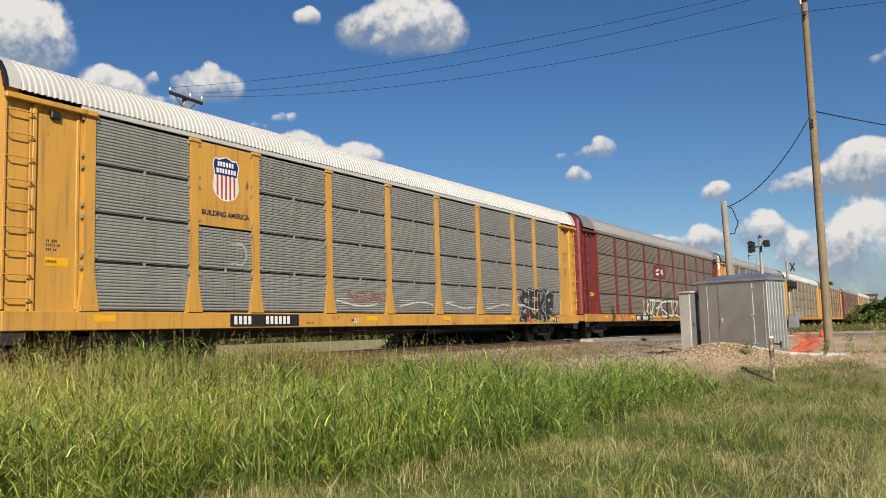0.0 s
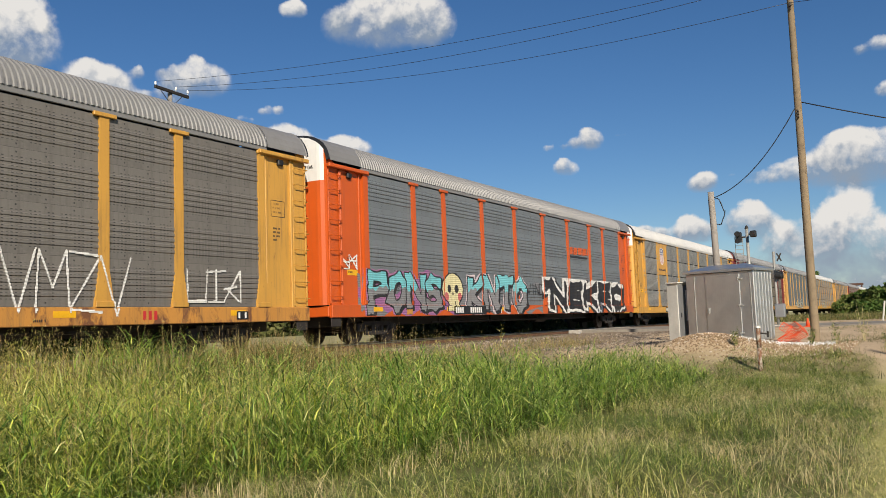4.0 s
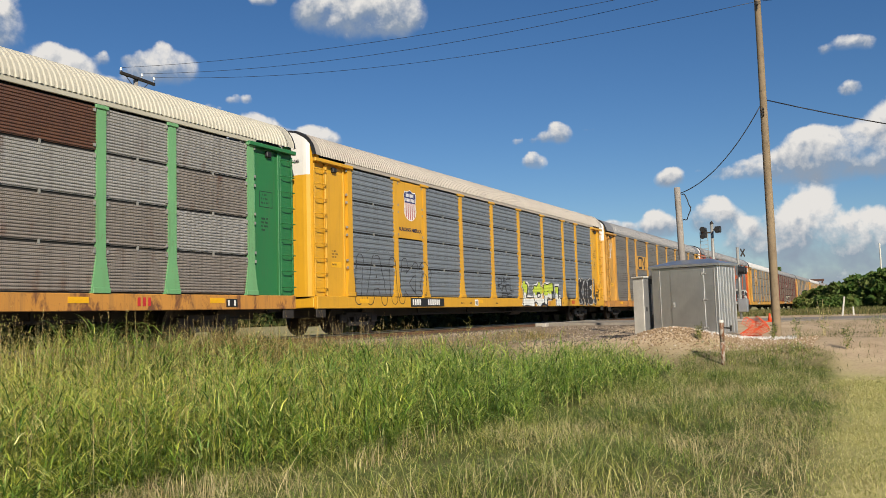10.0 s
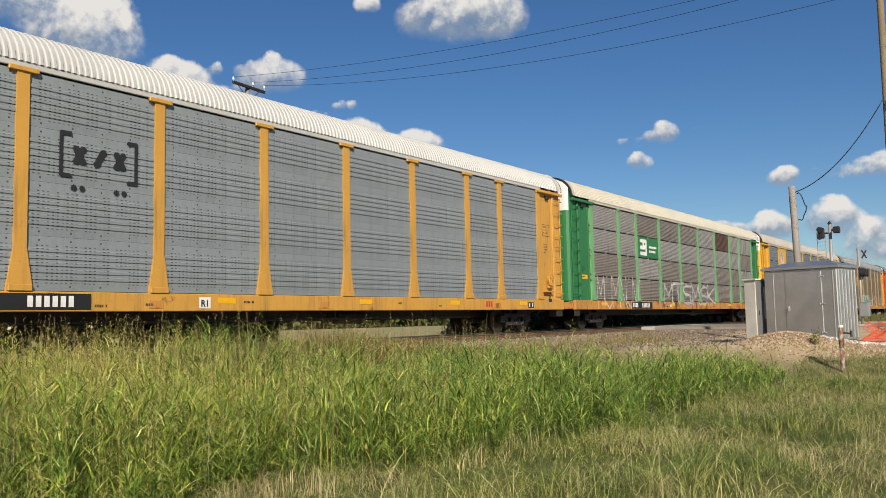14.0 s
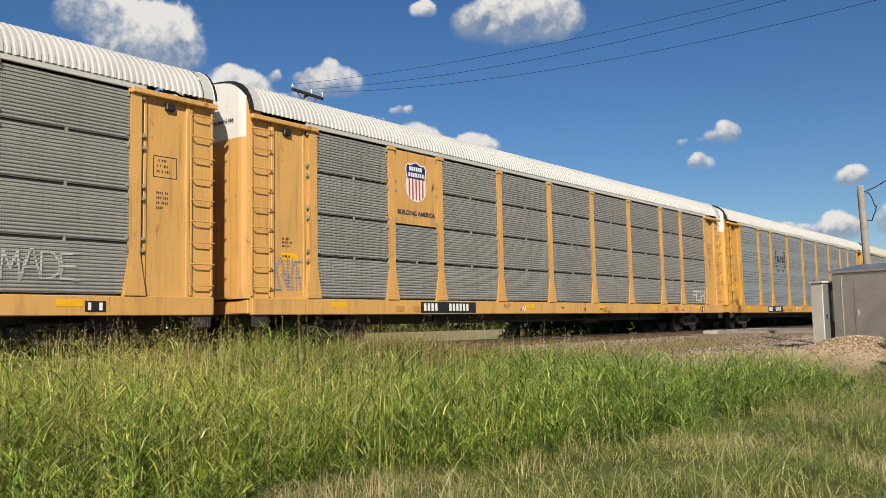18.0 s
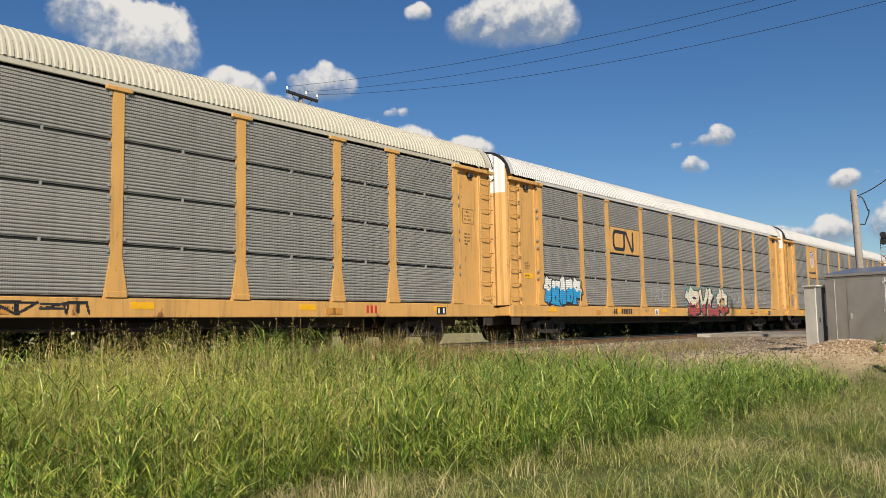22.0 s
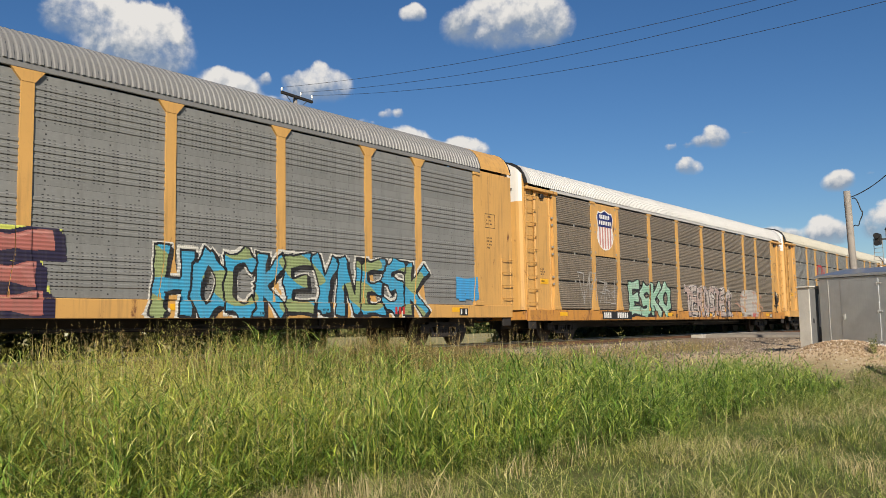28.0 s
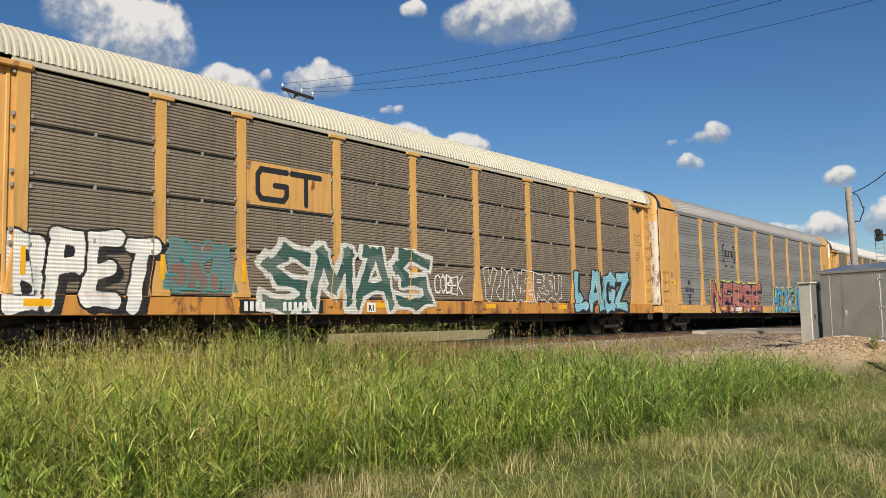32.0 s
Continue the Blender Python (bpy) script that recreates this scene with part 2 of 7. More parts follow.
M = {
    "yellow": paint("aged_yellow_paint", (0.55, 0.29, 0.052), 0.45, 0.6, 0.25),
    "tan": paint("faded_yellow_paint", (0.575, 0.322, 0.096), 0.5, 0.5, 0.3),
    "golden": paint("fresh_yellow_paint", (0.62, 0.325, 0.02), 0.4, 0.2),
    "orange": paint("orange_paint", (0.54, 0.09, 0.01), 0.42, 0.2),
    "green": paint("green_paint", (0.022, 0.16, 0.05), 0.45, 0.25),
    "palegreen": paint("faded_green_paint", (0.15, 0.36, 0.16), 0.55, 0.4, 0.25),
    "maroon": paint("dark_red_paint", (0.16, 0.018, 0.016), 0.45, 0.2),
    "rustsill": paint("rusty_yellow_paint", (0.5, 0.23, 0.045), 0.6, 0.6, 0.75),
    "doorwhite": paint("white_door_paint", (0.68, 0.67, 0.64), 0.5, 0.3, 0.12, (0.3, 0.26, 0.2, 1)),
    "white": paint("white_roof_paint", (0.48, 0.475, 0.46), 0.5, 0.25, 0, (0.32, 0.3, 0.26, 1)),
    "cream": paint("cream_roof_paint", (0.46, 0.435, 0.355), 0.55, 0.3, 0.1, (0.32, 0.27, 0.2, 1)),
    "pale": paint("dusty_pale_roof_paint", (0.38, 0.34, 0.29), 0.55, 0.2, 0, (0.32, 0.27, 0.22, 1)),
    "grey": paint("grey_roof_metal", (0.2, 0.197, 0.195), 0.45, 0.25),
    "p_fine": panel_mat("grey_perforated_steel", (0.315, 0.308, 0.285), 0.0683, 0.044, 0),
    "p_brown": panel_mat("brown_grimy_perforated_steel", (0.27, 0.222, 0.165), 0.0683, 0.044, 0, 0.0, 0.5),
    "p_dash": panel_mat("dull_perforated_steel", (0.165, 0.152, 0.135), 0.062, 0.095, 0.42, 0.0, 0.45),
    "p_grey": panel_mat("grey_perforated_steel_sheet", (0.215, 0.215, 0.205), 0.062, 0.095, 0.42, 0.0, 0.3),
    "p_blue": panel_mat("blue_grey_perforated_steel", (0.16, 0.178, 0.19), 0.062, 0.095, 0.42, 0.0, 0.25),
    "p_pale": panel_mat("pale_blue_grey_perforated_steel", (0.225, 0.252, 0.268), 0.062, 0.095, 0.42, 0.0, 0.2),
    "p_dots": panel_mat("blue_grey_dotted_steel", (0.165, 0.192, 0.22), 0.167, 0.07, 0, 0.0, 0.3),
    "p_low": panel_mat("brown_rusty_perforated_steel", (0.28, 0.245, 0.215), 0.0683, 0.044, 0, 0.6, 0.5),
    "p_red": panel_mat("deep_rust_perforated_steel", (0.13, 0.06, 0.04), 0.0683, 0.044, 0, 1.2, 0.5),
    "p_rust": panel_mat("rust_stained_perforated_steel", (0.38, 0.365, 0.345), 0.0683, 0.044, 0, 0.55, 0.45),
    "clip": plain("galvanised_clips", (0.33, 0.325, 0.3), 0.5, 0.2),
    "black": plain("black_paint", (0.016, 0.016, 0.017), 0.5),
    "dark": plain("dark_oily_steel", (0.035, 0.03, 0.026), 0.65, 0.2),
    "wheel": plain("wheel_steel", (0.06, 0.045, 0.035), 0.5, 0.6),
    "railtop": plain("worn_rail_steel", (0.3, 0.28, 0.26), 0.3, 0.9),
    "railside": plain("rusty_rail_side", (0.13, 0.065, 0.035), 0.8, 0.1),
    "void": plain("unlit_interior_black", (0.012, 0.012, 0.012), 0.9),
    "white_ink": plain("white_marking", (0.78, 0.77, 0.74), 0.5),
    "ink": plain("black_marking", (0.02, 0.02, 0.022), 0.5),
    "red_ink": plain("red_marking", (0.5, 0.03, 0.03), 0.5),
    "navy": plain("dark_navy_letters", (0.008, 0.012, 0.05), 0.5),
    "blue_ink": plain("blue_marking", (0.012, 0.02, 0.13), 0.5),
    "reflector": plain("yellow_reflector", (0.8, 0.42, 0.01), 0.35),
    "faded_red": plain("worn_pink_stripe", (0.55, 0.24, 0.2), 0.5),
    "shield_red": plain("faded_red_stripe", (0.45, 0.07, 0.07), 0.5),
    "wood": earth("weathered_tie_wood", (rgb(0.12, 0.09, 0.065), rgb(0.07, 0.055, 0.045), rgb(0.2, 0.16, 0.12)), 6),
    "ballast": earth("grey_brown_ballast", (rgb(0.19, 0.15, 0.115), rgb(0.27, 0.215, 0.165), rgb(0.09, 0.07, 0.055)), 9),
    "concrete": earth("pale_concrete", (rgb(0.42, 0.39, 0.34), rgb(0.36, 0.33, 0.28), rgb(0.24, 0.215, 0.18)), 5, 0.9, 0.2),
    "asphalt": earth("worn_asphalt", (rgb(0.2, 0.18, 0.155), rgb(0.26, 0.23, 0.19), rgb(0.13, 0.12, 0.105)), 8, 0.9, 0.2),
    "pole": earth("weathered_pole_wood", (rgb(0.25, 0.19, 0.12), rgb(0.19, 0.145, 0.095), rgb(0.12, 0.09, 0.06)), 3, 0.85, 0.3),
    "greypole": earth("grey_pole_wood", (rgb(0.3, 0.27, 0.24), rgb(0.22, 0.2, 0.18), rgb(0.14, 0.13, 0.115)), 3, 0.85, 0.3),
    "alu": brushed("brushed_aluminium", (0.62, 0.62, 0.61)),
    "steelgrey": plain("grey_painted_steel", (0.2, 0.2, 0.2), 0.4, 0.3, 0.05, 6, 0.85),
    "offwhite": plain("off_white_enamel", (0.62, 0.6, 0.54), 0.45, 0.0, 0.05),
    "netting": plain("orange_safety_mesh", (0.8, 0.09, 0.02), 0.6),
    "trunk": earth("tree_bark", (rgb(0.1, 0.075, 0.05), rgb(0.07, 0.055, 0.04), rgb(0.15, 0.12, 0.09)), 6),
    "rustbeam": plain("rusty_bridge_steel", (0.1, 0.05, 0.035), 0.8, 0.1),
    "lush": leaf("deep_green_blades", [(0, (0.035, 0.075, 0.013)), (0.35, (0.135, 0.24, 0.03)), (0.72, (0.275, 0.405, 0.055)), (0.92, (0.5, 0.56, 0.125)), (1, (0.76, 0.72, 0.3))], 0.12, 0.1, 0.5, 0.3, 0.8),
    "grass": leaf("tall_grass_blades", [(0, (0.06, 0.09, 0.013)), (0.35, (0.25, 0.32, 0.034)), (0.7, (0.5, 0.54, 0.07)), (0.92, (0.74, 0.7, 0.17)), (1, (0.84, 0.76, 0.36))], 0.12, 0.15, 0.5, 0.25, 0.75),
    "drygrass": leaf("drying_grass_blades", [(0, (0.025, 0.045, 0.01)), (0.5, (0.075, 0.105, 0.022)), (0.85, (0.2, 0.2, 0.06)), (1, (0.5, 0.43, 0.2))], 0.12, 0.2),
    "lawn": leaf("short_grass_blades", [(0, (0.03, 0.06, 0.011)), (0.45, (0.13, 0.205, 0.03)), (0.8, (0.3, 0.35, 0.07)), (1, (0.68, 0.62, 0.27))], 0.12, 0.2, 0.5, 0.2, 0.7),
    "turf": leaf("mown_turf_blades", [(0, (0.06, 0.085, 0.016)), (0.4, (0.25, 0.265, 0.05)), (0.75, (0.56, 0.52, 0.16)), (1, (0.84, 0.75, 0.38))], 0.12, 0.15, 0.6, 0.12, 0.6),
    "seed": leaf("brown_seed_heads", [(0, (0.12, 0.075, 0.03)), (0.6, (0.34, 0.235, 0.095)), (1, (0.6, 0.45, 0.21))], 0.2, 0.1),
    "panicle": leaf("yellow_green_panicles", [(0, (0.36, 0.36, 0.07)), (0.6, (0.6, 0.54, 0.14)), (1, (0.84, 0.72, 0.3))], 0.25, 0.2),
    "straw": leaf("dry_straw", [(0, (0.34, 0.27, 0.12)), (1, (0.62, 0.53, 0.3))], 0.15, 0.1),
    "palestraw": leaf("bleached_straw", [(0, (0.36, 0.28, 0.14)), (1, (0.66, 0.56, 0.34))], 0.1, 0.0),
    "mown": leaf("close_mown_pale_grass", [(0, (0.2, 0.215, 0.055)), (0.5, (0.42, 0.4, 0.14)), (1, (0.7, 0.62, 0.3))], 0.1, 0.1, 0.6, 0.12),
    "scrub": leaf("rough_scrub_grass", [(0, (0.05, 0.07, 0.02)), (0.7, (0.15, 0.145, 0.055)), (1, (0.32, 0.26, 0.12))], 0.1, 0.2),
    # dark green that carries the shade between the tall stems
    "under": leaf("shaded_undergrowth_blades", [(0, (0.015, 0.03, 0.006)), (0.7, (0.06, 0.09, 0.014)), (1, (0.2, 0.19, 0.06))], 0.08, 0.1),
    "hedge": leaf("dark_brush_leaves", [(0, (0.016, 0.028, 0.008)), (1, (0.04, 0.06, 0.018))], 0.1),
    "tree": leaf("tree_leaves", [(0, (0.035, 0.075, 0.015)), (0.6, (0.07, 0.125, 0.026)), (1, (0.14, 0.17, 0.045))], 0.2),
    "stone": leaf("loose_stones", [(0, (0.2, 0.135, 0.08)), (0.8, (0.36, 0.26, 0.16)), (1, (0.6, 0.53, 0.44))], 0.0, 0.0),
    "limestone": leaf("white_broken_stone", [(0, (0.3, 0.28, 0.25)), (0.6, (0.55, 0.53, 0.5)), (1, (0.75, 0.74, 0.7))], 0.0, 0.0),
    "clod": leaf("ballast_stones", [(0, (0.07, 0.055, 0.042)), (0.55, (0.2, 0.16, 0.12)), (1, (0.42, 0.35, 0.28))], 0.0, 0.0),
}
M["rusty_white"] = paint("rust_eaten_white_paint", (0.42, 0.37, 0.3), 0.7, 0.6, 1.15, scale=4.0)
M["peeling"] = paint("peeling_white_paint", (0.55, 0.5, 0.42), 0.6, 0.6, 0.8, scale=2.0)

# ---- mesh helpers ----
CACHE = {}


def mesh_of(name, verts, faces, mats, index=None, smooth=False):
    me = bpy.data.meshes.new(name)
    me.from_pydata([tuple(map(float, v)) for v in verts] if not isinstance(verts, np.ndarray) else verts.tolist(), [], faces if isinstance(faces, list) else faces.tolist())
    for m in mats if isinstance(mats, (list, tuple)) else [mats]:
        me.materials.append(M[m] if isinstance(m, str) else m)
    if index is not None:
        me.polygons.foreach_set("material_index", np.asarray(index, dtype=np.int32))
    if smooth:
        me.polygons.foreach_set("use_smooth", np.ones(len(me.polygons), dtype=bool))
    me.update()
    return me


def from_bm(name, bm, mats, smooth=False):
    bmesh.ops.recalc_face_normals(bm, faces=bm.faces)
    me = bpy.data.meshes.new(name)
    bm.to_mesh(me)
    bm.free()
    for m in mats if isinstance(mats, (list, tuple)) else [mats]:
        me.materials.append(M[m])
    if smooth:
        me.polygons.foreach_set("use_smooth", np.ones(len(me.polygons), dtype=bool))
    return me


def place(name, me, parent=None, at=(0, 0, 0), rot=(0, 0, 0), label=""):
    """Links one mesh object, under its thing or on its own."""
    ob = new(name, me)
    ob.parent = parent
    ob.matrix_basis = pose(*at, *rot)
    return tagged(ob, label)


def part(name, bm, mat, parent, at=(0, 0, 0), rot=(0, 0, 0), label="", smooth=False):
    return place(name, from_bm(name, bm, mat, smooth), parent, at, rot, label)


def add_box(bm, c, s, bevel=0.0, rot=None, mi=0):
    r = bmesh.ops.create_cube(bm, size=1.0)
    m = Matrix.Translation(c) @ (rot or Matrix.Identity(4)) @ Matrix.Diagonal((*s, 1))
    bmesh.ops.transform(bm, matrix=m, verts=r["verts"])
    faces = {f for v in r["verts"] for f in v.link_faces}
    for f in faces:
        f.material_index = mi
    if bevel:
        edges = list({e for v in r["verts"] for e in v.link_edges})
        out = bmesh.ops.bevel(bm, geom=edges, offset=bevel, segments=1, affect="EDGES")
        for f in out["faces"]:
            f.material_index = mi


def add_tube(bm, a, b, r0, r1=None, n=8, mi=0):
    a, b = Vector(a), Vector(b)
    q = (b - a).to_track_quat("Z", "Y").to_matrix().to_4x4()
    r = bmesh.ops.create_cone(bm, cap_ends=True, segments=n, radius1=r0, radius2=r0 if r1 is None else r1, depth=(b - a).length)
    bmesh.ops.transform(bm, matrix=Matrix.Translation((a + b) / 2) @ q, verts=r["verts"])
    for f in {f for v in r["verts"] for f in v.link_faces}:
        f.material_index = mi


def box_me(name, s, mat, bevel=0.0):
    key = ("box", tuple(round(v, 3) for v in s), mat, bevel)
    if key not in CACHE:
        bm = bmesh.new()
        add_box(bm, (0, 0, 0), s, bevel)
        CACHE[key] = from_bm(name, bm, mat)
    return CACHE[key]


def wire(name, pts, r, mat, parent=None, n=5):
    """A tube along a line of points."""
    pts = [Vector(p) for p in pts]
    vs, fs = [], []
    for i, p in enumerate(pts):
        d = (pts[min(i + 1, len(pts) - 1)] - pts[max(i - 1, 0)]).normalized()
        u = d.cross(Vector((0, 0, 1)) if abs(d.z) < 0.9 else Vector((1, 0, 0))).normalized()
        w = d.cross(u)
        for k in range(n):
            a = 2 * math.pi * k / n
            vs.append(p + (u * math.cos(a) + w * math.sin(a)) * r)
    for i in range(len(pts) - 1):
        for k in range(n):
            a, b = i * n + k, i * n + (k + 1) % n
            fs.append((a, b, b + n, a + n))
    fs += [tuple(range(n))[::-1], tuple(range((len(pts) - 1) * n, len(pts) * n))]
    return place(name, mesh_of(name, vs, fs, mat, smooth=True), parent)


def sag(a, b, drop, n=24):
    a, b = Vector(a), Vector(b)
    return [a.lerp(b, i / n) - Vector((0, 0, drop * 4 * (i / n) * (1 - i / n))) for i in range(n + 1)]


def ss(a, b, v):
    t = np.clip((v - a) / (b - a), 0, 1)
    return t * t * (3 - 2 * t)


# ---- the ground ----
FACE_Y, TRACK_Y, RAIL_Z = 14.58, 16.1, 1.0


def ground_z(x, y):
    """The lawn by the road side, the bank of the railway and the gravel pad round the cabinets."""
    x, y = np.asarray(x, float), np.asarray(y, float)
    bank = np.maximum(ss(7.5, 11.5, y), ss(20.5, 24.5, x))
    z = 0.58 * bank + 0.26 * np.maximum(ss(30, 37, x), ss(11.5, 13.0, y) * 0.5)
    z = z + 0.03 * np.sin(x * 0.9 + 1.3 * np.sin(y * 0.7)) * (1 - bank) + 0.02 * np.sin(x * 2.1) * np.sin(y * 1.7 + 1)
    mound = np.exp(-(((x - 24.0) / 1.5) ** 2 + ((y - 5.5) / 1.25) ** 2))
    return z + 0.42 * mound + 0.12 * np.exp(-(((x - 23.4) / 1.0) ** 2 + ((y - 7.6) / 0.9) ** 2))


def ground_material():
    n = Nodes("lawn_dirt_and_gravel")
    co = n.add("TexCoord").outputs["Object"]
    x, y, z = n.add("SeparateXYZ", [co]).outputs
    wob = n.m("MULTIPLY", n.m("SUBTRACT", n.noise(co, 0.45, 4), 0.5), 5.0)
    a, b = n.noise(co, 1.1, 5), n.noise(co, 14, 5, 0.7)
    grassy = n.mix(n.ramp(a, 0.35, 0.65), rgb(0.09, 0.105, 0.03), rgb(0.17, 0.155, 0.06))
    grassy = n.mix(n.m("MULTIPLY", n.ramp(b, 0.45, 0.75), 0.7), grassy, rgb(0.05, 0.05, 0.02))
    sand = n.mix(n.ramp(a, 0.35, 0.65), rgb(0.52, 0.4, 0.265), rgb(0.4, 0.3, 0.19))
    sand = n.mix(n.m("MULTIPLY", n.ramp(b, 0.5, 0.75), 0.6), sand, rgb(0.17, 0.12, 0.08))
    far = n.mix(n.ramp(a, 0.4, 0.6), rgb(0.24, 0.23, 0.1), rgb(0.34, 0.29, 0.16))
    grav = n.mix(b, rgb(0.11, 0.082, 0.058), rgb(0.34, 0.265, 0.19))
    # the close mown lawn ends along a line that bends towards the road
    rim = n.m("ADD", 0.62, n.m("ADD", n.m("MULTIPLY", n.ramp(x, 9.0, 13.0), 0.2), n.m("MULTIPLY", n.ramp(x, 15.0, 20.0), 0.35)))
    shorn = n.ramp(n.m("ADD", n.m("SUBTRACT", y, rim), n.m("MULTIPLY", wob, 0.1)), 0.2, -0.2)
    pale = n.mix(n.ramp(a, 0.35, 0.65), rgb(0.36, 0.34, 0.13), rgb(0.48, 0.42, 0.19))
    pale = n.mix(n.m("MULTIPLY", n.ramp(b, 0.45, 0.75), 0.6), pale, rgb(0.2, 0.19, 0.07))
    grassy = n.mix(shorn, grassy, pale)
    pad = n.ramp(n.m("ADD", n.m("ADD", x, wob), n.m("MULTIPLY", shorn, 1.6)), 20.6, 23.4)
    bank = n.ramp(n.m("ADD", y, n.m("MULTIPLY", wob, 0.5)), 9.4, 10.6)
    col = n.mix(pad, grassy, sand)
    col = n.mix(bank, col, grav)
    col = n.mix(n.ramp(y, 21, 24), col, far)
    wild = n.ramp(n.m("ADD", n.m("ABSOLUTE", n.m("SUBTRACT", x, 20.0)), n.m("MULTIPLY", wob, 3.0)), 55, 75)
    col = n.mix(wild, col, far)
    n.bump(n.m("ADD", b, n.m("MULTIPLY", a, 2.0)), 0.6, 0.04)
    return n.done(col, 0.95, 0, 0.15)


def make_ground():
    def axis(lo, hi, step, far):
        mid = np.arange(lo, hi + step / 2, step)
        out = np.geomspace(1, far, 14)
        return np.concatenate([lo - out[::-1], mid, hi + out])
    xs, ys = axis(-6, 60, 0.4, 3000), axis(-14, 22, 0.4, 3000)
    gx, gy = np.meshgrid(xs, ys)
    v = np.stack([gx.ravel(), gy.ravel(), ground_z(gx, gy).ravel()], 1)
    i = np.arange(len(xs) * len(ys)).reshape(len(ys), len(xs))
    f = np.stack([i[:-1, :-1].ravel(), i[:-1, 1:].ravel(), i[1:, 1:].ravel(), i[1:, :-1].ravel()], 1)
    ob = place("ground", mesh_of("ground", v, f, [ground_material()], smooth=True))
    tagged(ob, "mown lawn, sandy dirt and gravel beside the railway", "ground", kind="structure")


def make_track():
    # the stone bed
    prof = [(-2.9, -0.5), (-2.5, -0.42), (-1.75, -0.2), (1.75, -0.2), (2.5, -0.45), (3.2, -0.6)]
    xs = np.concatenate([[-260], np.arange(-12, 62, 1.0), [120, 300, 900]])
    rng = np.random.default_rng(4)
    v, f = [], []
    for x in xs:
        for j, (y, z) in enumerate(prof):
            v.append((x, TRACK_Y + y + rng.normal(0, 0.05), RAIL_Z + z + (rng.normal(0, 0.015) if 0 < j < 5 else 0)))
    k = len(prof)
    for i in range(len(xs) - 1):
        for j in range(k - 1):
            f.append((i * k + j, (i + 1) * k + j, (i + 1) * k + j + 1, i * k + j + 1))
    bed = place("track_bed", mesh_of("track_bed", v, f, "ballast"))
    tagged(bed, "grey brown ballast bed of the railway", "track bed", kind="structure")
    for side in (-0.75, 0.75):
        bm = bmesh.new()
        add_box(bm, (0, 0, -0.0875), (1, 0.016, 0.11), mi=1)
        add_box(bm, (0, 0, -0.018), (1, 0.07, 0.036), 0.008, mi=0)
        add_box(bm, (0, 0, -0.155), (1, 0.14, 0.02), mi=1)
        bmesh.ops.scale(bm, vec=(1160, 1, 1), verts=bm.verts)
        rail = place("rail", from_bm("rail", bm, ["railtop", "railside"]), None, (320, TRACK_Y + side, RAIL_Z))
        tagged(rail, "worn steel rail with rusty sides on wooden ties", "rail", "rails of the track", "structure")
    bm = bmesh.new()
    add_box(bm, (0, 0, 0), (0.23, 2.6, 0.18), 0.012)
    tie = from_bm("tie", bm, "wood")
    row = tagged(new("tie_row"), "row of weathered wooden railway ties", "ties", kind="structure")
    for i in range(110):
        place("tie", tie, row, (-6 + i * 0.55, TRACK_Y + rng.normal(0, 0.03), RAIL_Z - 0.245), (0, 0, rng.normal(0, 0.6)))


def scatter_stones(name, label, count, spots, mat, lo, hi, cat="stones"):
    """Loose stones as one mesh of small uneven lumps. spots(rng, n) gives their x and y."""
    rng = np.random.default_rng(len(name))
    base = np.array([(1, 0, 0), (-1, 0, 0), (0, 1, 0), (0, -1, 0), (0, 0, 1), (0, 0, -1)], float)
    tri = np.array([(0, 2, 4), (2, 1, 4), (1, 3, 4), (3, 0, 4), (2, 0, 5), (1, 2, 5), (3, 1, 5), (0, 3, 5)])
    x, y, z = spots(rng, count)
    size = rng.uniform(lo, hi, (count, 1, 1)) * rng.uniform(0.6, 1.2, (count, 1, 3))
    v = base[None] * size * rng.uniform(0.7, 1.3, (count, 6, 1))
    a = rng.uniform(0, 6.28, count)
    c, s = np.cos(a)[:, None], np.sin(a)[:, None]
    w = np.stack([v[..., 0] * c - v[..., 1] * s, v[..., 0] * s + v[..., 1] * c, v[..., 2]], -1)
    w += np.stack([x, y, z + size[:, 0, 2] * 0.35], -1)[:, None]
    f = (tri[None] + 6 * np.arange(count)[:, None, None]).reshape(-1, 3)
    ob = place(name, mesh_of(name, w.reshape(-1, 3), f, mat))
    return tagged(ob, label, cat, kind="stuff")


# ---- grass ----


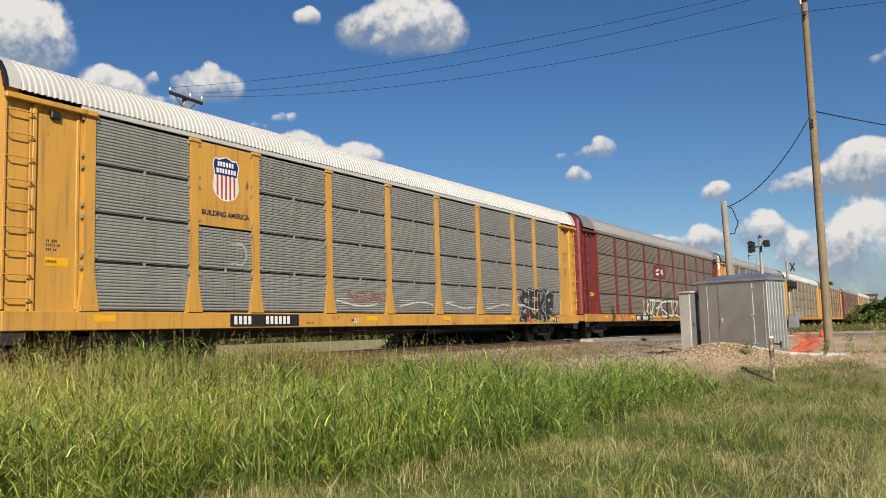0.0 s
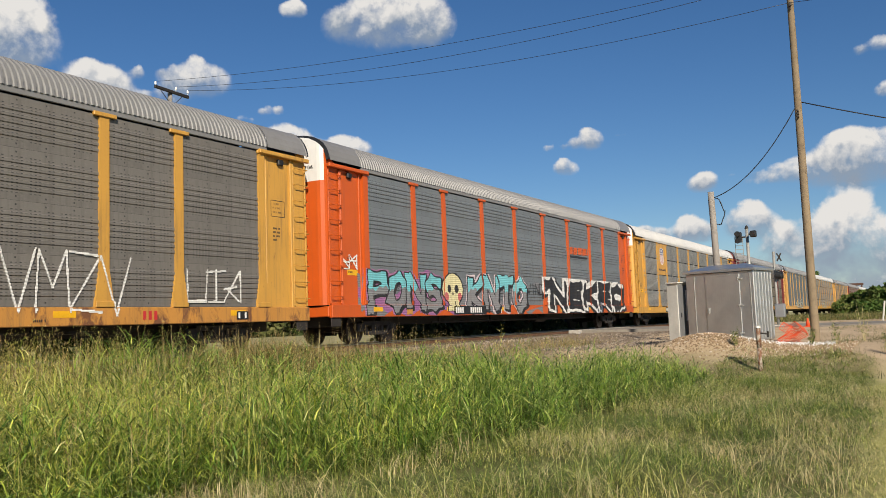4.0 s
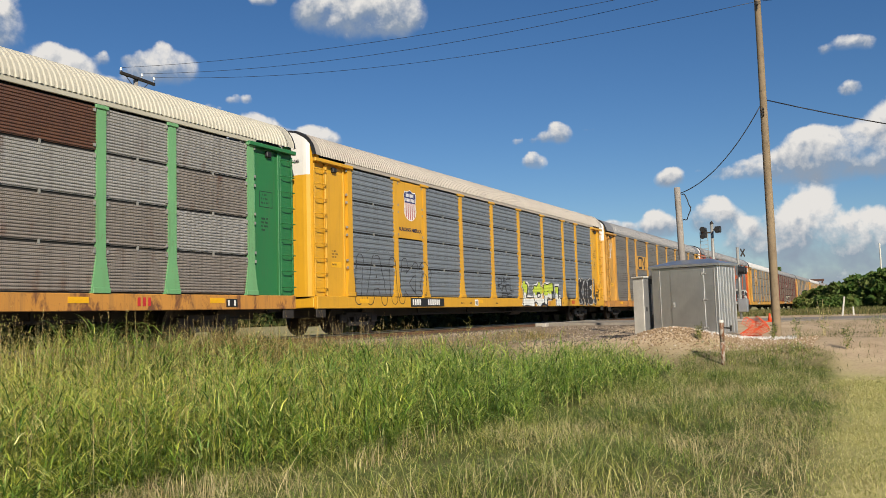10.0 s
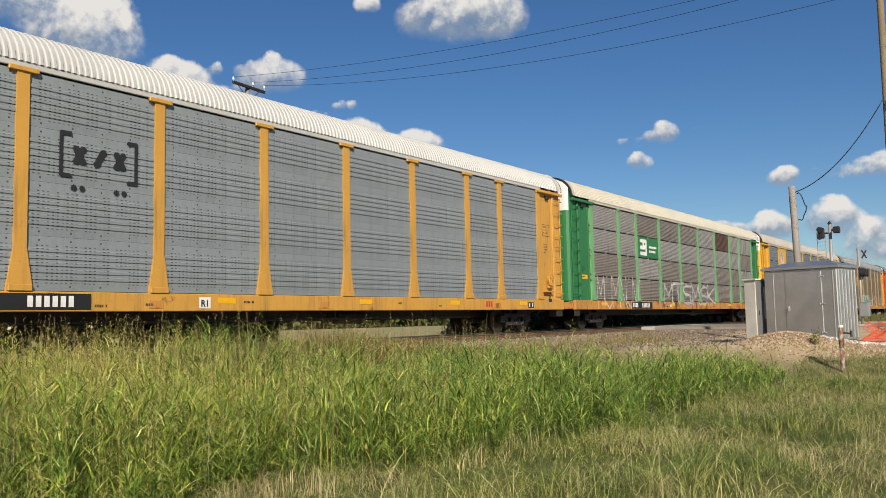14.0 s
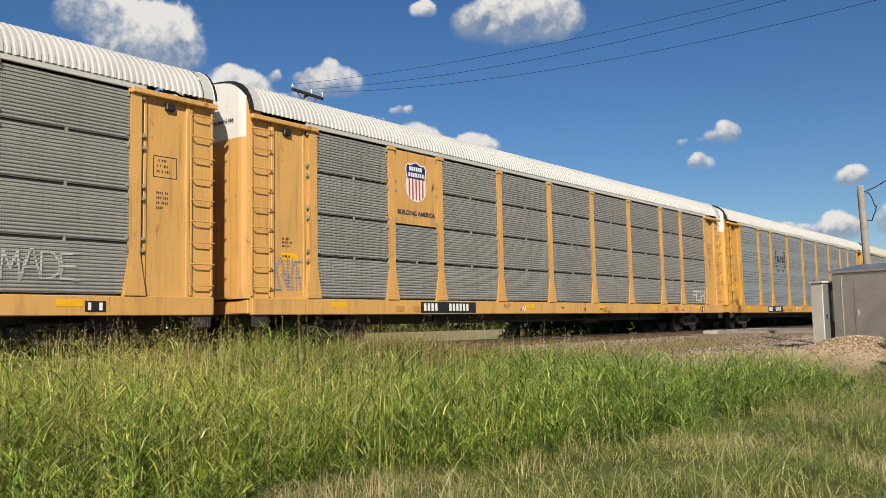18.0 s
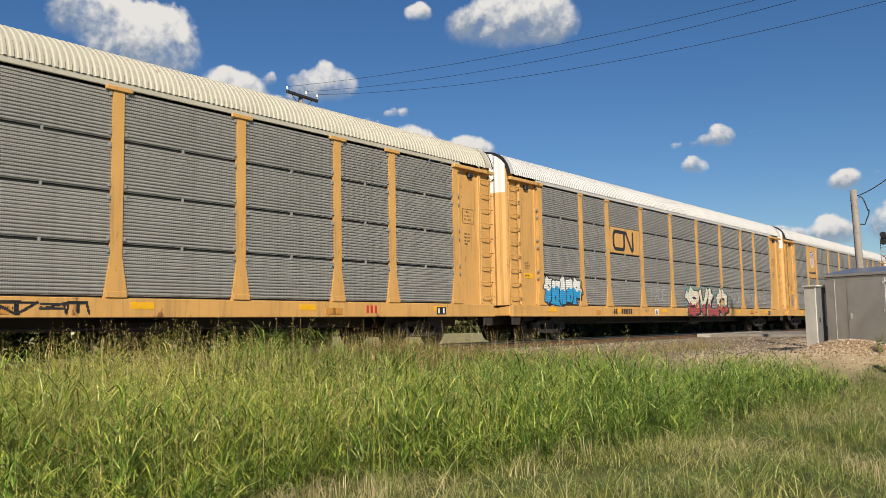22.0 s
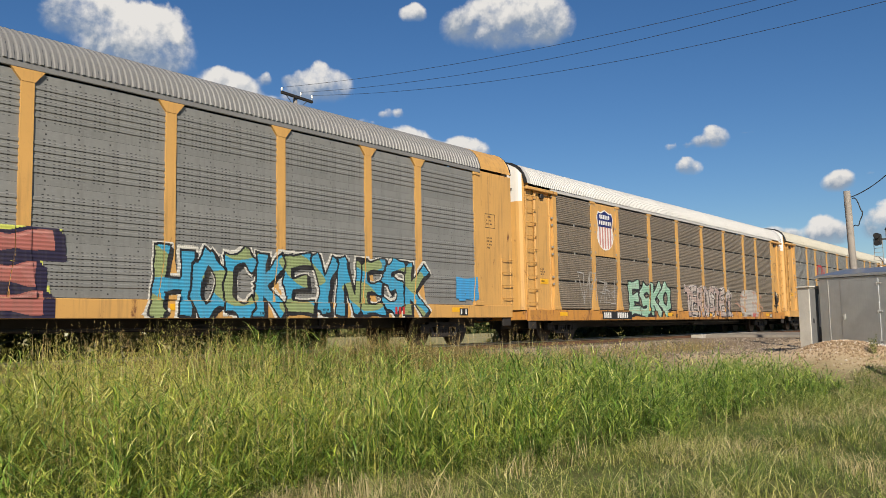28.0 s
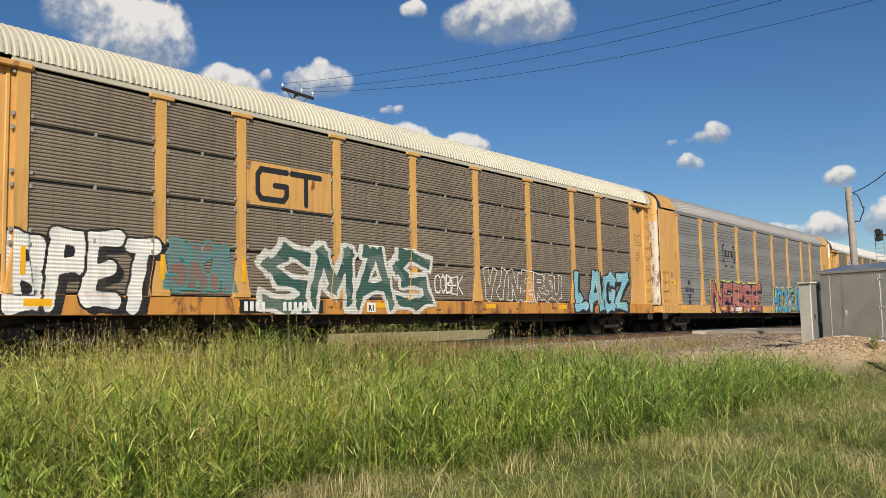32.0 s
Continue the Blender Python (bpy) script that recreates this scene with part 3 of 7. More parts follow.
def blades(name, label, x, y, z0, height, width, lean, mat, segs=3, seed=1, droop=1.0, category="grass", turn=None, kick=0.0):
    """Bent, tapering blades, all in one mesh."""
    rng = np.random.default_rng(seed)
    n = len(x)
    turn = rng.uniform(0, 2 * np.pi, n) if turn is None else turn
    face = turn + rng.normal(0, 0.5, n) + np.pi / 2
    dx, dy, fx, fy = np.cos(turn), np.sin(turn), np.cos(face), np.sin(face)
    rows = []
    for k in range(segs + 1):
        t = k / segs
        out = lean * height * (kick * t + (1 - kick) * t ** 1.7)
        up = height * (t - 0.32 * droop * np.minimum(lean, 1.2) * t ** 2.6)
        w = width * (1 - t) ** 0.55 * (0.75 + 0.5 * t) * 0.5
        cx, cy, cz = x + dx * out, y + dy * out, z0 + up
        if k < segs:
            rows += [np.stack([cx - fx * w, cy - fy * w, cz], 1), np.stack([cx + fx * w, cy + fy * w, cz], 1)]
        else:
            rows += [np.stack([cx, cy, cz], 1)]
    k = 2 * segs + 1
    v = np.stack(rows, 1).reshape(-1, 3)
    base = np.arange(n)[:, None] * k
    faces = []
    for s in range(segs - 1):
        q = np.array([2 * s, 2 * s + 1, 2 * s + 3, 2 * s + 2])
        faces += (base + q).tolist()
    faces += (base + np.array([2 * segs - 2, 2 * segs - 1, 2 * segs])).tolist()
    ob = place(name, mesh_of(name, v, faces, mat))
    return tagged(ob, label, category, kind="stuff")


def fan(rng, n, az0, az1, r0, r1):
    a = np.radians(rng.uniform(az0, az1, n))
    r = np.sqrt(rng.uniform(r0 * r0, r1 * r1, n))
    return r * np.cos(a), r * np.sin(a)


def lumps(x, y, s, seed):
    """Smooth uneven values from 0 to 1 over the ground."""
    rng = np.random.default_rng(seed)
    out = 0
    for _ in range(7):
        k = rng.normal(0, 1, 2) / s
        out = out + np.sin(x * k[0] + y * k[1] + rng.uniform(0, 6.28))
    return 0.5 + 0.5 * np.tanh(out / 2.6)


def front(x):
    """Where the mown strip ends and the tall stand begins."""
    return 5.7 - 0.85 * ss(5.5, 8.2, x) - 0.4 * ss(8.2, 11, x) + 0.55 * (lumps(x, x * 0.3, 0.7, 3) - 0.5)


def stand(x, y):
    far = 10.9 + 1.2 * (lumps(x, y, 1.4, 5) - 0.5) - 1.7 * ss(9, 14, x) - 2.3 * ss(14, 19, x)
    end = 19.6 + 1.6 * (lumps(x, y, 0.9, 6) - 0.5)
    notch = (np.abs(x - 16.6) < 0.9) & (y > 6.6)
    return (y > front(x)) & (y < far) & (x < end) & ~notch


def stand_height(x, y):
    rise = ss(-0.25, 0.7, y - front(x))
    return 0.3 + 0.78 * rise * (0.66 + 0.34 * ss(18.5, 13, x)) * (0.6 + 0.6 * lumps(x, y, 0.5, 9)) * (1 - 0.16 * ss(7.5, 9.5, y))


def lush(x, y):
    """Share of the deep green, broad leaved grass; the rest is yellower and finer."""
    return np.clip(0.3 + 0.65 * ss(6.5, 10.5, x + 2.0 * (lumps(x, y, 1.0, 61) - 0.5)) + 0.5 * ss(7.2, 5.8, y) * lumps(x, y, 0.7, 62), 0, 0.96)


def plants(name, label, x, y, h, leaves, wide, long, mat, seed, lean=0.12, droop=2.0):
    """Upright stems with leaves that leave them one above the other and arch over."""
    rng = np.random.default_rng(seed)
    n = len(x)
    z0 = ground_z(x, y) - 0.02
    tilt = np.abs(rng.normal(0, lean, n))
    turn = rng.uniform(0, 2 * np.pi, n)
    blades(name + "_stems", "upright stems of the " + label, x, y, z0, h, np.full(n, 0.0045), tilt, mat, 3, seed, 0.3, turn=turn)
    t = (np.arange(leaves)[None] + rng.uniform(0, 1, (n, leaves))) / leaves * 0.86 + 0.04
    out = (tilt * h)[:, None] * t ** 1.7
    lx = (x[:, None] + np.cos(turn)[:, None] * out).ravel()
    ly = (y[:, None] + np.sin(turn)[:, None] * out).ravel()
    lz = (z0[:, None] + h[:, None] * t * 0.99).ravel()
    side = (rng.uniform(0, 6.28, n)[:, None] + np.pi * np.arange(leaves)[None] + rng.normal(0, 0.7, (n, leaves))).ravel()
    m = n * leaves
    ln = rng.uniform(long[0], long[1], m) * np.repeat(0.6 + 0.5 * h, leaves)
    blades(name, label, lx, ly, lz, ln, rng.uniform(wide[0], wide[1], m), rng.gamma(3.0, 0.36, m) + 0.25, mat, 3, seed + 1, droop, turn=side, kick=0.45)


def make_grass():
    rng = np.random.default_rng(11)
    cx, cy = fan(rng, 8600, 5, 72, 5.0, 21)
    per = rng.integers(2, 10, len(cx))
    x, y = (np.repeat(c, per) + rng.normal(0, 0.05, per.sum()) for c in (cx, cy))
    keep = stand(x, y) & (rng.random(len(x)) < 0.3 + 0.7 * lumps(x, y, 0.22, 71)) & (rng.random(len(x)) < 0.5 + 0.5 * ss(13, 8, np.hypot(x, y)))
    x, y = x[keep], y[keep]
    h = stand_height(x, y) * rng.uniform(0.55, 1.08, len(x))
    deep = rng.random(len(x)) < lush(x, y)
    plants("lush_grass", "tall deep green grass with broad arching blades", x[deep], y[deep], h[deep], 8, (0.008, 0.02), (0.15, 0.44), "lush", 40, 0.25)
    fine = ~deep
    plants("tall_grass", "tall yellow green grass with narrow arching blades", x[fine], y[fine], h[fine], 8, (0.007, 0.016), (0.12, 0.36), "grass", 50, 0.4)
    # a lower tangle between the stems; shade there is put into the dark green
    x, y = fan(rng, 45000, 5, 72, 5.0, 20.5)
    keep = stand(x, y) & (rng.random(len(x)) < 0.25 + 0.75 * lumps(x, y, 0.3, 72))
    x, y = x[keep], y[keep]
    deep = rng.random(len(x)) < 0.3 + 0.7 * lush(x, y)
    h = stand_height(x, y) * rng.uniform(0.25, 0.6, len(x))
    for sel, nm, mat, label in ((deep, "lush_undergrowth", "under", "low grass between the stems, its green darkened for the shade there"), (~deep, "dry_undergrowth", "drygrass", "low drying grass between the stems")):
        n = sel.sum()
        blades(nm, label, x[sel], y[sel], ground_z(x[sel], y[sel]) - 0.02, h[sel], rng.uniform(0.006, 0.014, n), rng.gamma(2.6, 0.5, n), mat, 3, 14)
    # fine yellow flower heads through the upper part of the yellower grass
    x, y = fan(rng, 30000, 8, 70, 5.5, 18)
    keep = stand(x, y) & (rng.random(len(x)) < (1.05 - lush(x, y)) * (0.2 + 0.8 * lumps(x, y, 0.7, 28)))
    x, y = x[keep], y[keep]
    top = stand_height(x, y) * rng.uniform(0.5, 1.25, len(x))
    turn, lean = rng.uniform(0, 6.28, len(x)), np.abs(rng.normal(0, 0.22, len(x)))
    blades("flower_stalks", "thin yellow stalks of the flowering grass", x, y, ground_z(x, y), top, np.full(len(x), 0.004), lean, "panicle", 3, 25, 0.1, turn=turn)
    k = 11
    up = rng.uniform(0.7, 1.02, (len(x), k))
    px = x[:, None] + (np.cos(turn) * lean * top)[:, None] * up ** 1.7 + rng.normal(0, 0.03, (len(x), k))
    py = y[:, None] + (np.sin(turn) * lean * top)[:, None] * up ** 1.7 + rng.normal(0, 0.03, (len(x), k))
    n = px.size
    blades("grass_panicles", "fine yellow green flower heads of the tall grass", px.ravel(), py.ravel(), (ground_z(x, y)[:, None] + top[:, None] * up).ravel(), rng.uniform(0.02, 0.07, n), rng.uniform(0.003, 0.006, n), rng.gamma(2.0, 0.7, n), "panicle", 2, 24)
    make_lawn(rng)
    make_seed_stalks(rng)
    make_bank_weeds(rng)


def rim(x):
    """Where the close mown lawn ends and the rough grass begins."""
    return 0.62 + 0.2 * ss(9, 13, x) + 0.35 * ss(15, 20, x) + 0.35 * (lumps(x, x * 0.2, 0.5, 19) - 0.5)


def make_lawn(rng):
    def mown(x, y):
        return (y < front(x) + 0.15) & (x < 22.5 + lumps(x, y, 0.8, 2))

    def rough(x, y):
        return mown(x, y) & (y > rim(x) + rng.normal(0, 0.12, len(x)))
    cx, cy = fan(rng, 12000, -3, 58, 4.3, 24.5)
    per = 16
    size = np.repeat(rng.uniform(0.45, 1.5, len(cx)), per)
    ox, oy = rng.normal(0, 0.07, (2, len(cx) * per)) * size
    x, y = np.repeat(cx, per) + ox, np.repeat(cy, per) + oy
    keep = rough(x, y)
    turn = np.arctan2(oy, ox) + rng.normal(0, 0.6, len(x))
    h = (0.07 + 0.3 * lumps(x, y, 0.7, 21) ** 1.5 * ss(0.5, 2.5, y)) * size * rng.uniform(0.5, 1.3, len(x))
    x, y, h, turn = x[keep], y[keep], h[keep], turn[keep]
    green = rng.random(len(x)) < np.clip(lumps(x, y, 0.45, 81) * 1.1 + 0.08 + 0.3 * ss(9, 13, x), 0, 0.97)
    for sel, nm, mat, label in ((green, "short_grass", "lawn", "rough green grass in low tufts"), (~green, "dry_lawn", "turf", "low rough grass dried to straw yellow")):
        n = sel.sum()
        blades(nm, label, x[sel], y[sel], ground_z(x[sel], y[sel]) - 0.01, h[sel], rng.uniform(0.003, 0.008, n), rng.gamma(2.4, 0.55, n), mat, 3, 3, turn=turn[sel])
    x, y = fan(rng, 60000, -3, 58, 4.3, 23)
    keep = rough(x, y)
    x, y = x[keep], y[keep]
    blades("low_turf", "low turf beneath the rough grass", x, y, ground_z(x, y) - 0.01, rng.uniform(0.04, 0.14, len(x)) * (0.5 + 0.7 * lumps(x, y, 0.6, 44)), rng.uniform(0.004, 0.009, len(x)), rng.gamma(2.2, 0.6, len(x)), "lawn", 2, 13)
    # the close mown lawn towards the road
    x, y = fan(rng, 95000, -4, 8, 6.0, 21)
    keep = (y < rim(x) + rng.normal(0, 0.15, len(x))) & (x < 18.3 + 2.6 * lumps(x, y, 0.6, 2) + rng.normal(0, 0.5, len(x)))
    x, y = x[keep], y[keep]
    blades("mown_lawn", "close mown pale lawn drying in the sun", x, y, ground_z(x, y) - 0.005, rng.uniform(0.025, 0.07, len(x)) * (0.6 + 0.7 * lumps(x, y, 0.25, 45)), rng.uniform(0.004, 0.009, len(x)), rng.gamma(2.2, 0.7, len(x)), "mown", 2, 17)
    # loose sheaves of long pale stems that bend over to the ground
    cx, cy = fan(rng, 2300, 0, 52, 4.6, 21)
    per = 11
    x, y = np.repeat(cx, per) + rng.normal(0, 0.06, len(cx) * per), np.repeat(cy, per) + rng.normal(0, 0.06, len(cx) * per)
    turn = np.repeat(rng.uniform(0, 6.28, len(cx)), per) + rng.normal(0, 0.7, len(x))
    keep = rough(x, y) & (lumps(x, y, 0.8, 51) > 0.35)
    x, y, turn = x[keep], y[keep], turn[keep]
    blades("pale_stems", "thin pale stems arching over the lawn", x, y, ground_z(x, y), rng.uniform(0.2, 0.5, len(x)), rng.uniform(0.003, 0.0065, len(x)), rng.uniform(0.5, 1.8, len(x)), "straw", 4, 15, 2.6, turn=turn)
    x, y = fan(rng, 40, 5, 45, 5, 16)
    keep = rough(x, y)
    x, y = x[keep], y[keep]
    blades("tall_straws", "single tall dry straws in the lawn", x, y, ground_z(x, y), rng.uniform(0.4, 0.8, len(x)), np.full(len(x), 0.007), rng.uniform(0.2, 0.9, len(x)), "straw", 4, 16, 0.4)
    # cut straw stubble at the edge of the mown strip
    tx, ty = [], []
    for cx, cy, c in ((7.2, 4.75, 35), (8.3, 5.1, 90), (5.6, 5.4, 40), (5.3, 5.6, 25), (7.9, 4.6, 20), (8.7, 4.8, 20)):
        tx.append(rng.normal(cx, 0.17, c)), ty.append(rng.normal(cy, 0.11, c))
    x, y = np.concatenate(tx), np.concatenate(ty)
    blades("straw_tufts", "cut dry straw stubble at the edge of the tall grass", x, y, ground_z(x, y), rng.uniform(0.1, 0.3, len(x)), rng.uniform(0.006, 0.013, len(x)), rng.gamma(2, 0.15, len(x)), "palestraw", 3, 9, 0.4)


def make_seed_stalks(rng):
    # dry stalks with brown seed heads above the stand
    x, y = fan(rng, 5200, 14, 64, 6.2, 19.5)
    keep = (y > 6.0) & (y < 11.4) & (x < 18) & (rng.random(len(x)) < 0.35 + 0.65 * ss(12, 7, x))
    x, y = x[keep], y[keep]
    h = rng.uniform(0.75, 1.15, len(x)) * (0.85 + 0.2 * ss(7, 10, y))
    z0 = ground_z(x, y)
    lean = rng.uniform(0.02, 0.3, len(x))
    blades("seed_stalks", "thin dry stalks standing above the tall grass", x, y, z0, h, np.full(len(x), 0.006), lean, "straw", 3, 7, 0.3)
    turn = np.random.default_rng(7).uniform(0, 2 * np.pi, len(x))
    k = 12
    t = rng.uniform(0.72, 1.0, (len(x), k))
    out = (lean * h)[:, None] * t ** 1.7
    hx = x[:, None] + np.cos(turn)[:, None] * out
    hy = y[:, None] + np.sin(turn)[:, None] * out
    hz = (z0[:, None] + h[:, None] * (t - 0.1 * lean[:, None] * t ** 2.6))
    n = hx.size
    blades("seed_heads", "loose brown seed heads of the tall grass", hx.ravel(), hy.ravel(), hz.ravel(), rng.uniform(0.02, 0.055, n), np.full(n, 0.006), rng.uniform(0.3, 1.4, n), "seed", 2, 8)


def make_bank_weeds(rng):
    # dry weeds on the bank in front of the rails, thickest where the road is farthest
    x = rng.uniform(2, 30, 80000)
    y = 9.9 + rng.gamma(2.4, 0.7, len(x))
    keep = (y < 13.4) & (rng.random(len(x)) < (0.35 + 0.65 * lumps(x, y, 0.6, 31)) * (1 - 0.9 * ss(14, 20, x)))
    x, y = x[keep], y[keep]
    h = rng.uniform(0.3, 1.0, len(x)) * (1 - 0.4 * ss(10, 6, x)) * (0.7 + 0.5 * lumps(x, y, 0.5, 32)) * (1 - 0.4 * ss(13, 18, x))
    dry = rng.random(len(x)) < 0.6
    for sel, nm, mat, label in ((dry, "bank_weeds", "seed", "dry brown weeds on the gravel bank"), (~dry, "bank_grass", "drygrass", "yellow green grass on the gravel bank")):
        n = sel.sum()
        blades(nm, label, x[sel], y[sel], ground_z(x[sel], y[sel]), h[sel], rng.uniform(0.005, 0.01, n), rng.gamma(2.2, 0.42, n), mat, 3, 10)

# ---- the train: enclosed car carriers ----
PITCH = 28.543
POSTS = [-9.25, -7.25, -4.35, -1.45, 1.45, 4.35, 7.25, 9.25]
EDGES = [-11.98] + POSTS + [11.98]
SILL0, SILL1, SIDE_TOP, EAVE = 0.80, 1.17, 5.16, 5.32
ROWS4 = [1.18, 2.18, 3.18, 4.18, 5.16]
OUT = [(0.0, 5.30), (0.03, 5.45), (0.10, 5.62), (0.22, 5.79), (0.38, 5.92), (0.58, 6.01), (0.85, 6.07), (1.2, 6.11), (1.53, 6.12)]
ARCH = [(-1.53 + d, z) for d, z in OUT] + [(1.53 - d, z) for d, z in OUT[-2::-1]]
UP, FWD = Vector((0, 0, 1)), Vector((1, 0, 0))


def side_y(x, z):
    """How far out the painted skin lies: sill, posts with their feet, panels, end sheets."""
    x, z = np.asarray(x, float), np.asarray(z, float)
    y = np.full(np.broadcast(x, z).shape, -1.498)
    near = np.min(np.abs(x[..., None] - np.array(EDGES)), axis=-1)
    flare = 0.135 + 0.11 * np.clip((1.95 - z) / 0.7, 0, 1)
    y = np.where(near < flare, -1.528, y)
    y = np.where((near < 0.232) & (z < SILL1 + 0.135), -1.567, y)
    y = np.where(np.abs(x) > 12.1, -1.432, y)
    return np.where(z < SILL1 - 0.005, -1.538, y)


def raster(name, parent, x0, x1, z0, z1, cell, pick, mats, label="", lift=0.0, flat=None, kind=""):
    """Paint as a thin skin that follows the side of the car. pick(x, z) gives 0 for bare metal, or the colour's number from 1."""
    nx, nz = max(2, round((x1 - x0) / cell)), max(2, round((z1 - z0) / cell))
    cx, cz = x0 + (np.arange(nx) + 0.5) * (x1 - x0) / nx, z0 + (np.arange(nz) + 0.5) * (z1 - z0) / nz
    gx, gz = np.meshgrid(cx, cz)
    idx = np.where((gz > SILL0 + 0.012) | (flat is not None), pick(gx, gz), 0).astype(int)
    gy = side_y(gx, gz - parent.get("lowered", 0.0)) if flat is None else np.full(gx.shape, flat)
    v, f, mi = [], [], []
    dx, dz = (x1 - x0) / nx, (z1 - z0) / nz
    if flat is not None:      # a flat sign: one joined sheet
        r, c = np.nonzero(idx)
        if not len(r):
            return None
        q = np.stack([r * (nx + 1) + c, r * (nx + 1) + c + 1, (r + 1) * (nx + 1) + c + 1, (r + 1) * (nx + 1) + c], 1)
        used, q = np.unique(q, return_inverse=True)
        v = np.stack([x0 + used % (nx + 1) * dx, np.full(len(used), flat - lift), z0 + used // (nx + 1) * dz], 1)
        return tagged(place(name, mesh_of(name, v, q.reshape(-1, 4), mats, (idx[r, c] - 1).tolist()), parent, label=label), kind=kind)
    for r in range(nz):
        row, yy = idx[r], gy[r]
        cut = np.flatnonzero((np.diff(row) != 0) | (np.abs(np.diff(yy)) > 1e-6)) + 1
        starts = np.concatenate([[0], cut])
        ends = np.concatenate([cut, [nx]])
        for a, b in zip(starts, ends):
            if row[a]:
                xa, xb, za, zb, y = x0 + a * dx, x0 + b * dx, z0 + r * dz, z0 + (r + 1) * dz, yy[a] - lift
                k = len(v)
                v += [(xa, y, za), (xb, y, za), (xb, y, zb), (xa, y, zb)]
                f.append((k, k + 1, k + 2, k + 3))
                mi.append(row[a] - 1)
    if not f:
        return None
    return tagged(place(name, mesh_of(name, v, f, mats, mi), parent, label=label), kind=kind)


def seg_dist(x, z, a, b):
    ax, az, bx, bz = *a, *b
    t = np.clip(((x - ax) * (bx - ax) + (z - az) * (bz - az)) / ((bx - ax) ** 2 + (bz - az) ** 2 + 1e-9), 0, 1)
    return np.hypot(x - ax - t * (bx - ax), z - az - t * (bz - az))


STROKES = [((.12, .0), (.12, 1)), ((.88, 0), (.88, 1)), ((.1, .95), (.9, 1)), ((.1, .5), (.85, .55)), ((.1, .03), (.9, 0)),
           ((.1, .95), (.9, .05)), ((.1, .05), (.9, .95)), ((.5, 0), (.5, 1)), ((.12, .5), (.85, .95)), ((.15, .5), (.9, .05))]
SPRAY = {}


def spray(c):
    """Spray paint on ribbed steel: the ribs' shade lines and the holes are drawn into the colour."""
    key = tuple(round(v, 3) for v in c)
    if key not in SPRAY:
        n = Nodes("spray_paint")
        co = n.add("TexCoord").outputs["Object"]
        x, y, z = n.add("SeparateXYZ", [co]).outputs
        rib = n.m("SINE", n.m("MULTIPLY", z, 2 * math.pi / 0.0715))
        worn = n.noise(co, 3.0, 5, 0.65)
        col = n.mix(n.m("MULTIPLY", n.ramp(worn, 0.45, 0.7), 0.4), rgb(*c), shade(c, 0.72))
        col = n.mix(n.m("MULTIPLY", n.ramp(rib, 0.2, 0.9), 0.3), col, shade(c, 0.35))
        hole = n.m("MULTIPLY", n.ramp(n.m("SINE", n.m("MULTIPLY", x, 2 * math.pi / 0.044)), 0.1, 0.6), n.ramp(n.m("SINE", n.m("MULTIPLY", z, 2 * math.pi / 0.0683)), 0.2, 0.7))
        punched = n.m("MULTIPLY", n.ramp(z, 1.17, 1.19), n.ramp(n.noise(n.scaled(co, (0.7, 1, 2.0)), 1.0, 2), 0.4, 0.55))
        col = n.mix(n.m("MULTIPLY", n.m("MULTIPLY", hole, punched), 0.6), col, shade(c, 0.2))
        dust = n.noise(n.scaled(co, (4, 4, 0.4)), 1.3, 4, 0.65)
        col = n.mix(n.m("MULTIPLY", n.ramp(dust, 0.48, 0.75), 0.35), col, rgb(0.13, 0.11, 0.085))
        n.bump(rib, 0.35, 0.01)
        SPRAY[key] = n.done(col, 0.55)
    return SPRAY[key]


LETTERS = {
    "A": "0 0 .45 1 .6 1 1 0|.2 .38 .85 .38", "B": "0 0 0 1 .8 .9 .8 .62 0 .52|.1 .52 .95 .4 .9 .08 0 0", "C": "1 .85 .7 1 .15 .9 0 .5 .15 .08 .7 0 1 .12",
    "D": "0 0 0 1 .6 .95 1 .6 .95 .25 .5 0 0 0", "E": "1 1 0 .95 .05 .5 0 .05 1 0|.05 .5 .8 .52", "F": "1 1 0 .95 .05 0|.05 .5 .8 .52",
    "G": "1 .85 .6 1 .1 .85 0 .4 .3 0 .9 .08 1 .45 .6 .45", "H": "0 0 .05 1|.95 0 1 1|.05 .5 1 .5", "I": ".5 0 .5 1", "K": "0 0 .05 1|1 1 .1 .5 1 0",
    "L": ".05 1 0 .05 1 0", "M": "0 0 .1 1 .5 .4 .9 1 1 0", "N": "0 0 .05 1 .9 0 1 1", "O": ".5 0 .05 .3 .05 .75 .5 1 .95 .75 .95 .25 .5 0",
    "P": "0 0 .05 1 .9 .95 1 .6 .05 .48", "R": "0 0 .05 1 .9 .95 .95 .6 .1 .5 1 0", "S": "1 .9 .4 1 .05 .75 .3 .52 .85 .45 .95 .15 .5 0 0 .1",
    "T": "0 1 1 1|.5 1 .55 0", "U": "0 1 .05 .2 .5 0 .95 .2 1 1", "V": "0 1 .5 0 1 1", "X": "0 0 1 1|0 1 1 0", "Y": "0 1 .5 .5 1 1|.5 .5 .5 0", "Z": "0 1 1 .95 0 .05 1 0"}


def letter_lines(ch):
    out = []
    for run in LETTERS[ch].split("|"):
        n = [float(v) for v in run.split()]
        p = list(zip(n[::2], n[1::2]))
        out += list(zip(p, p[1:]))
    return out


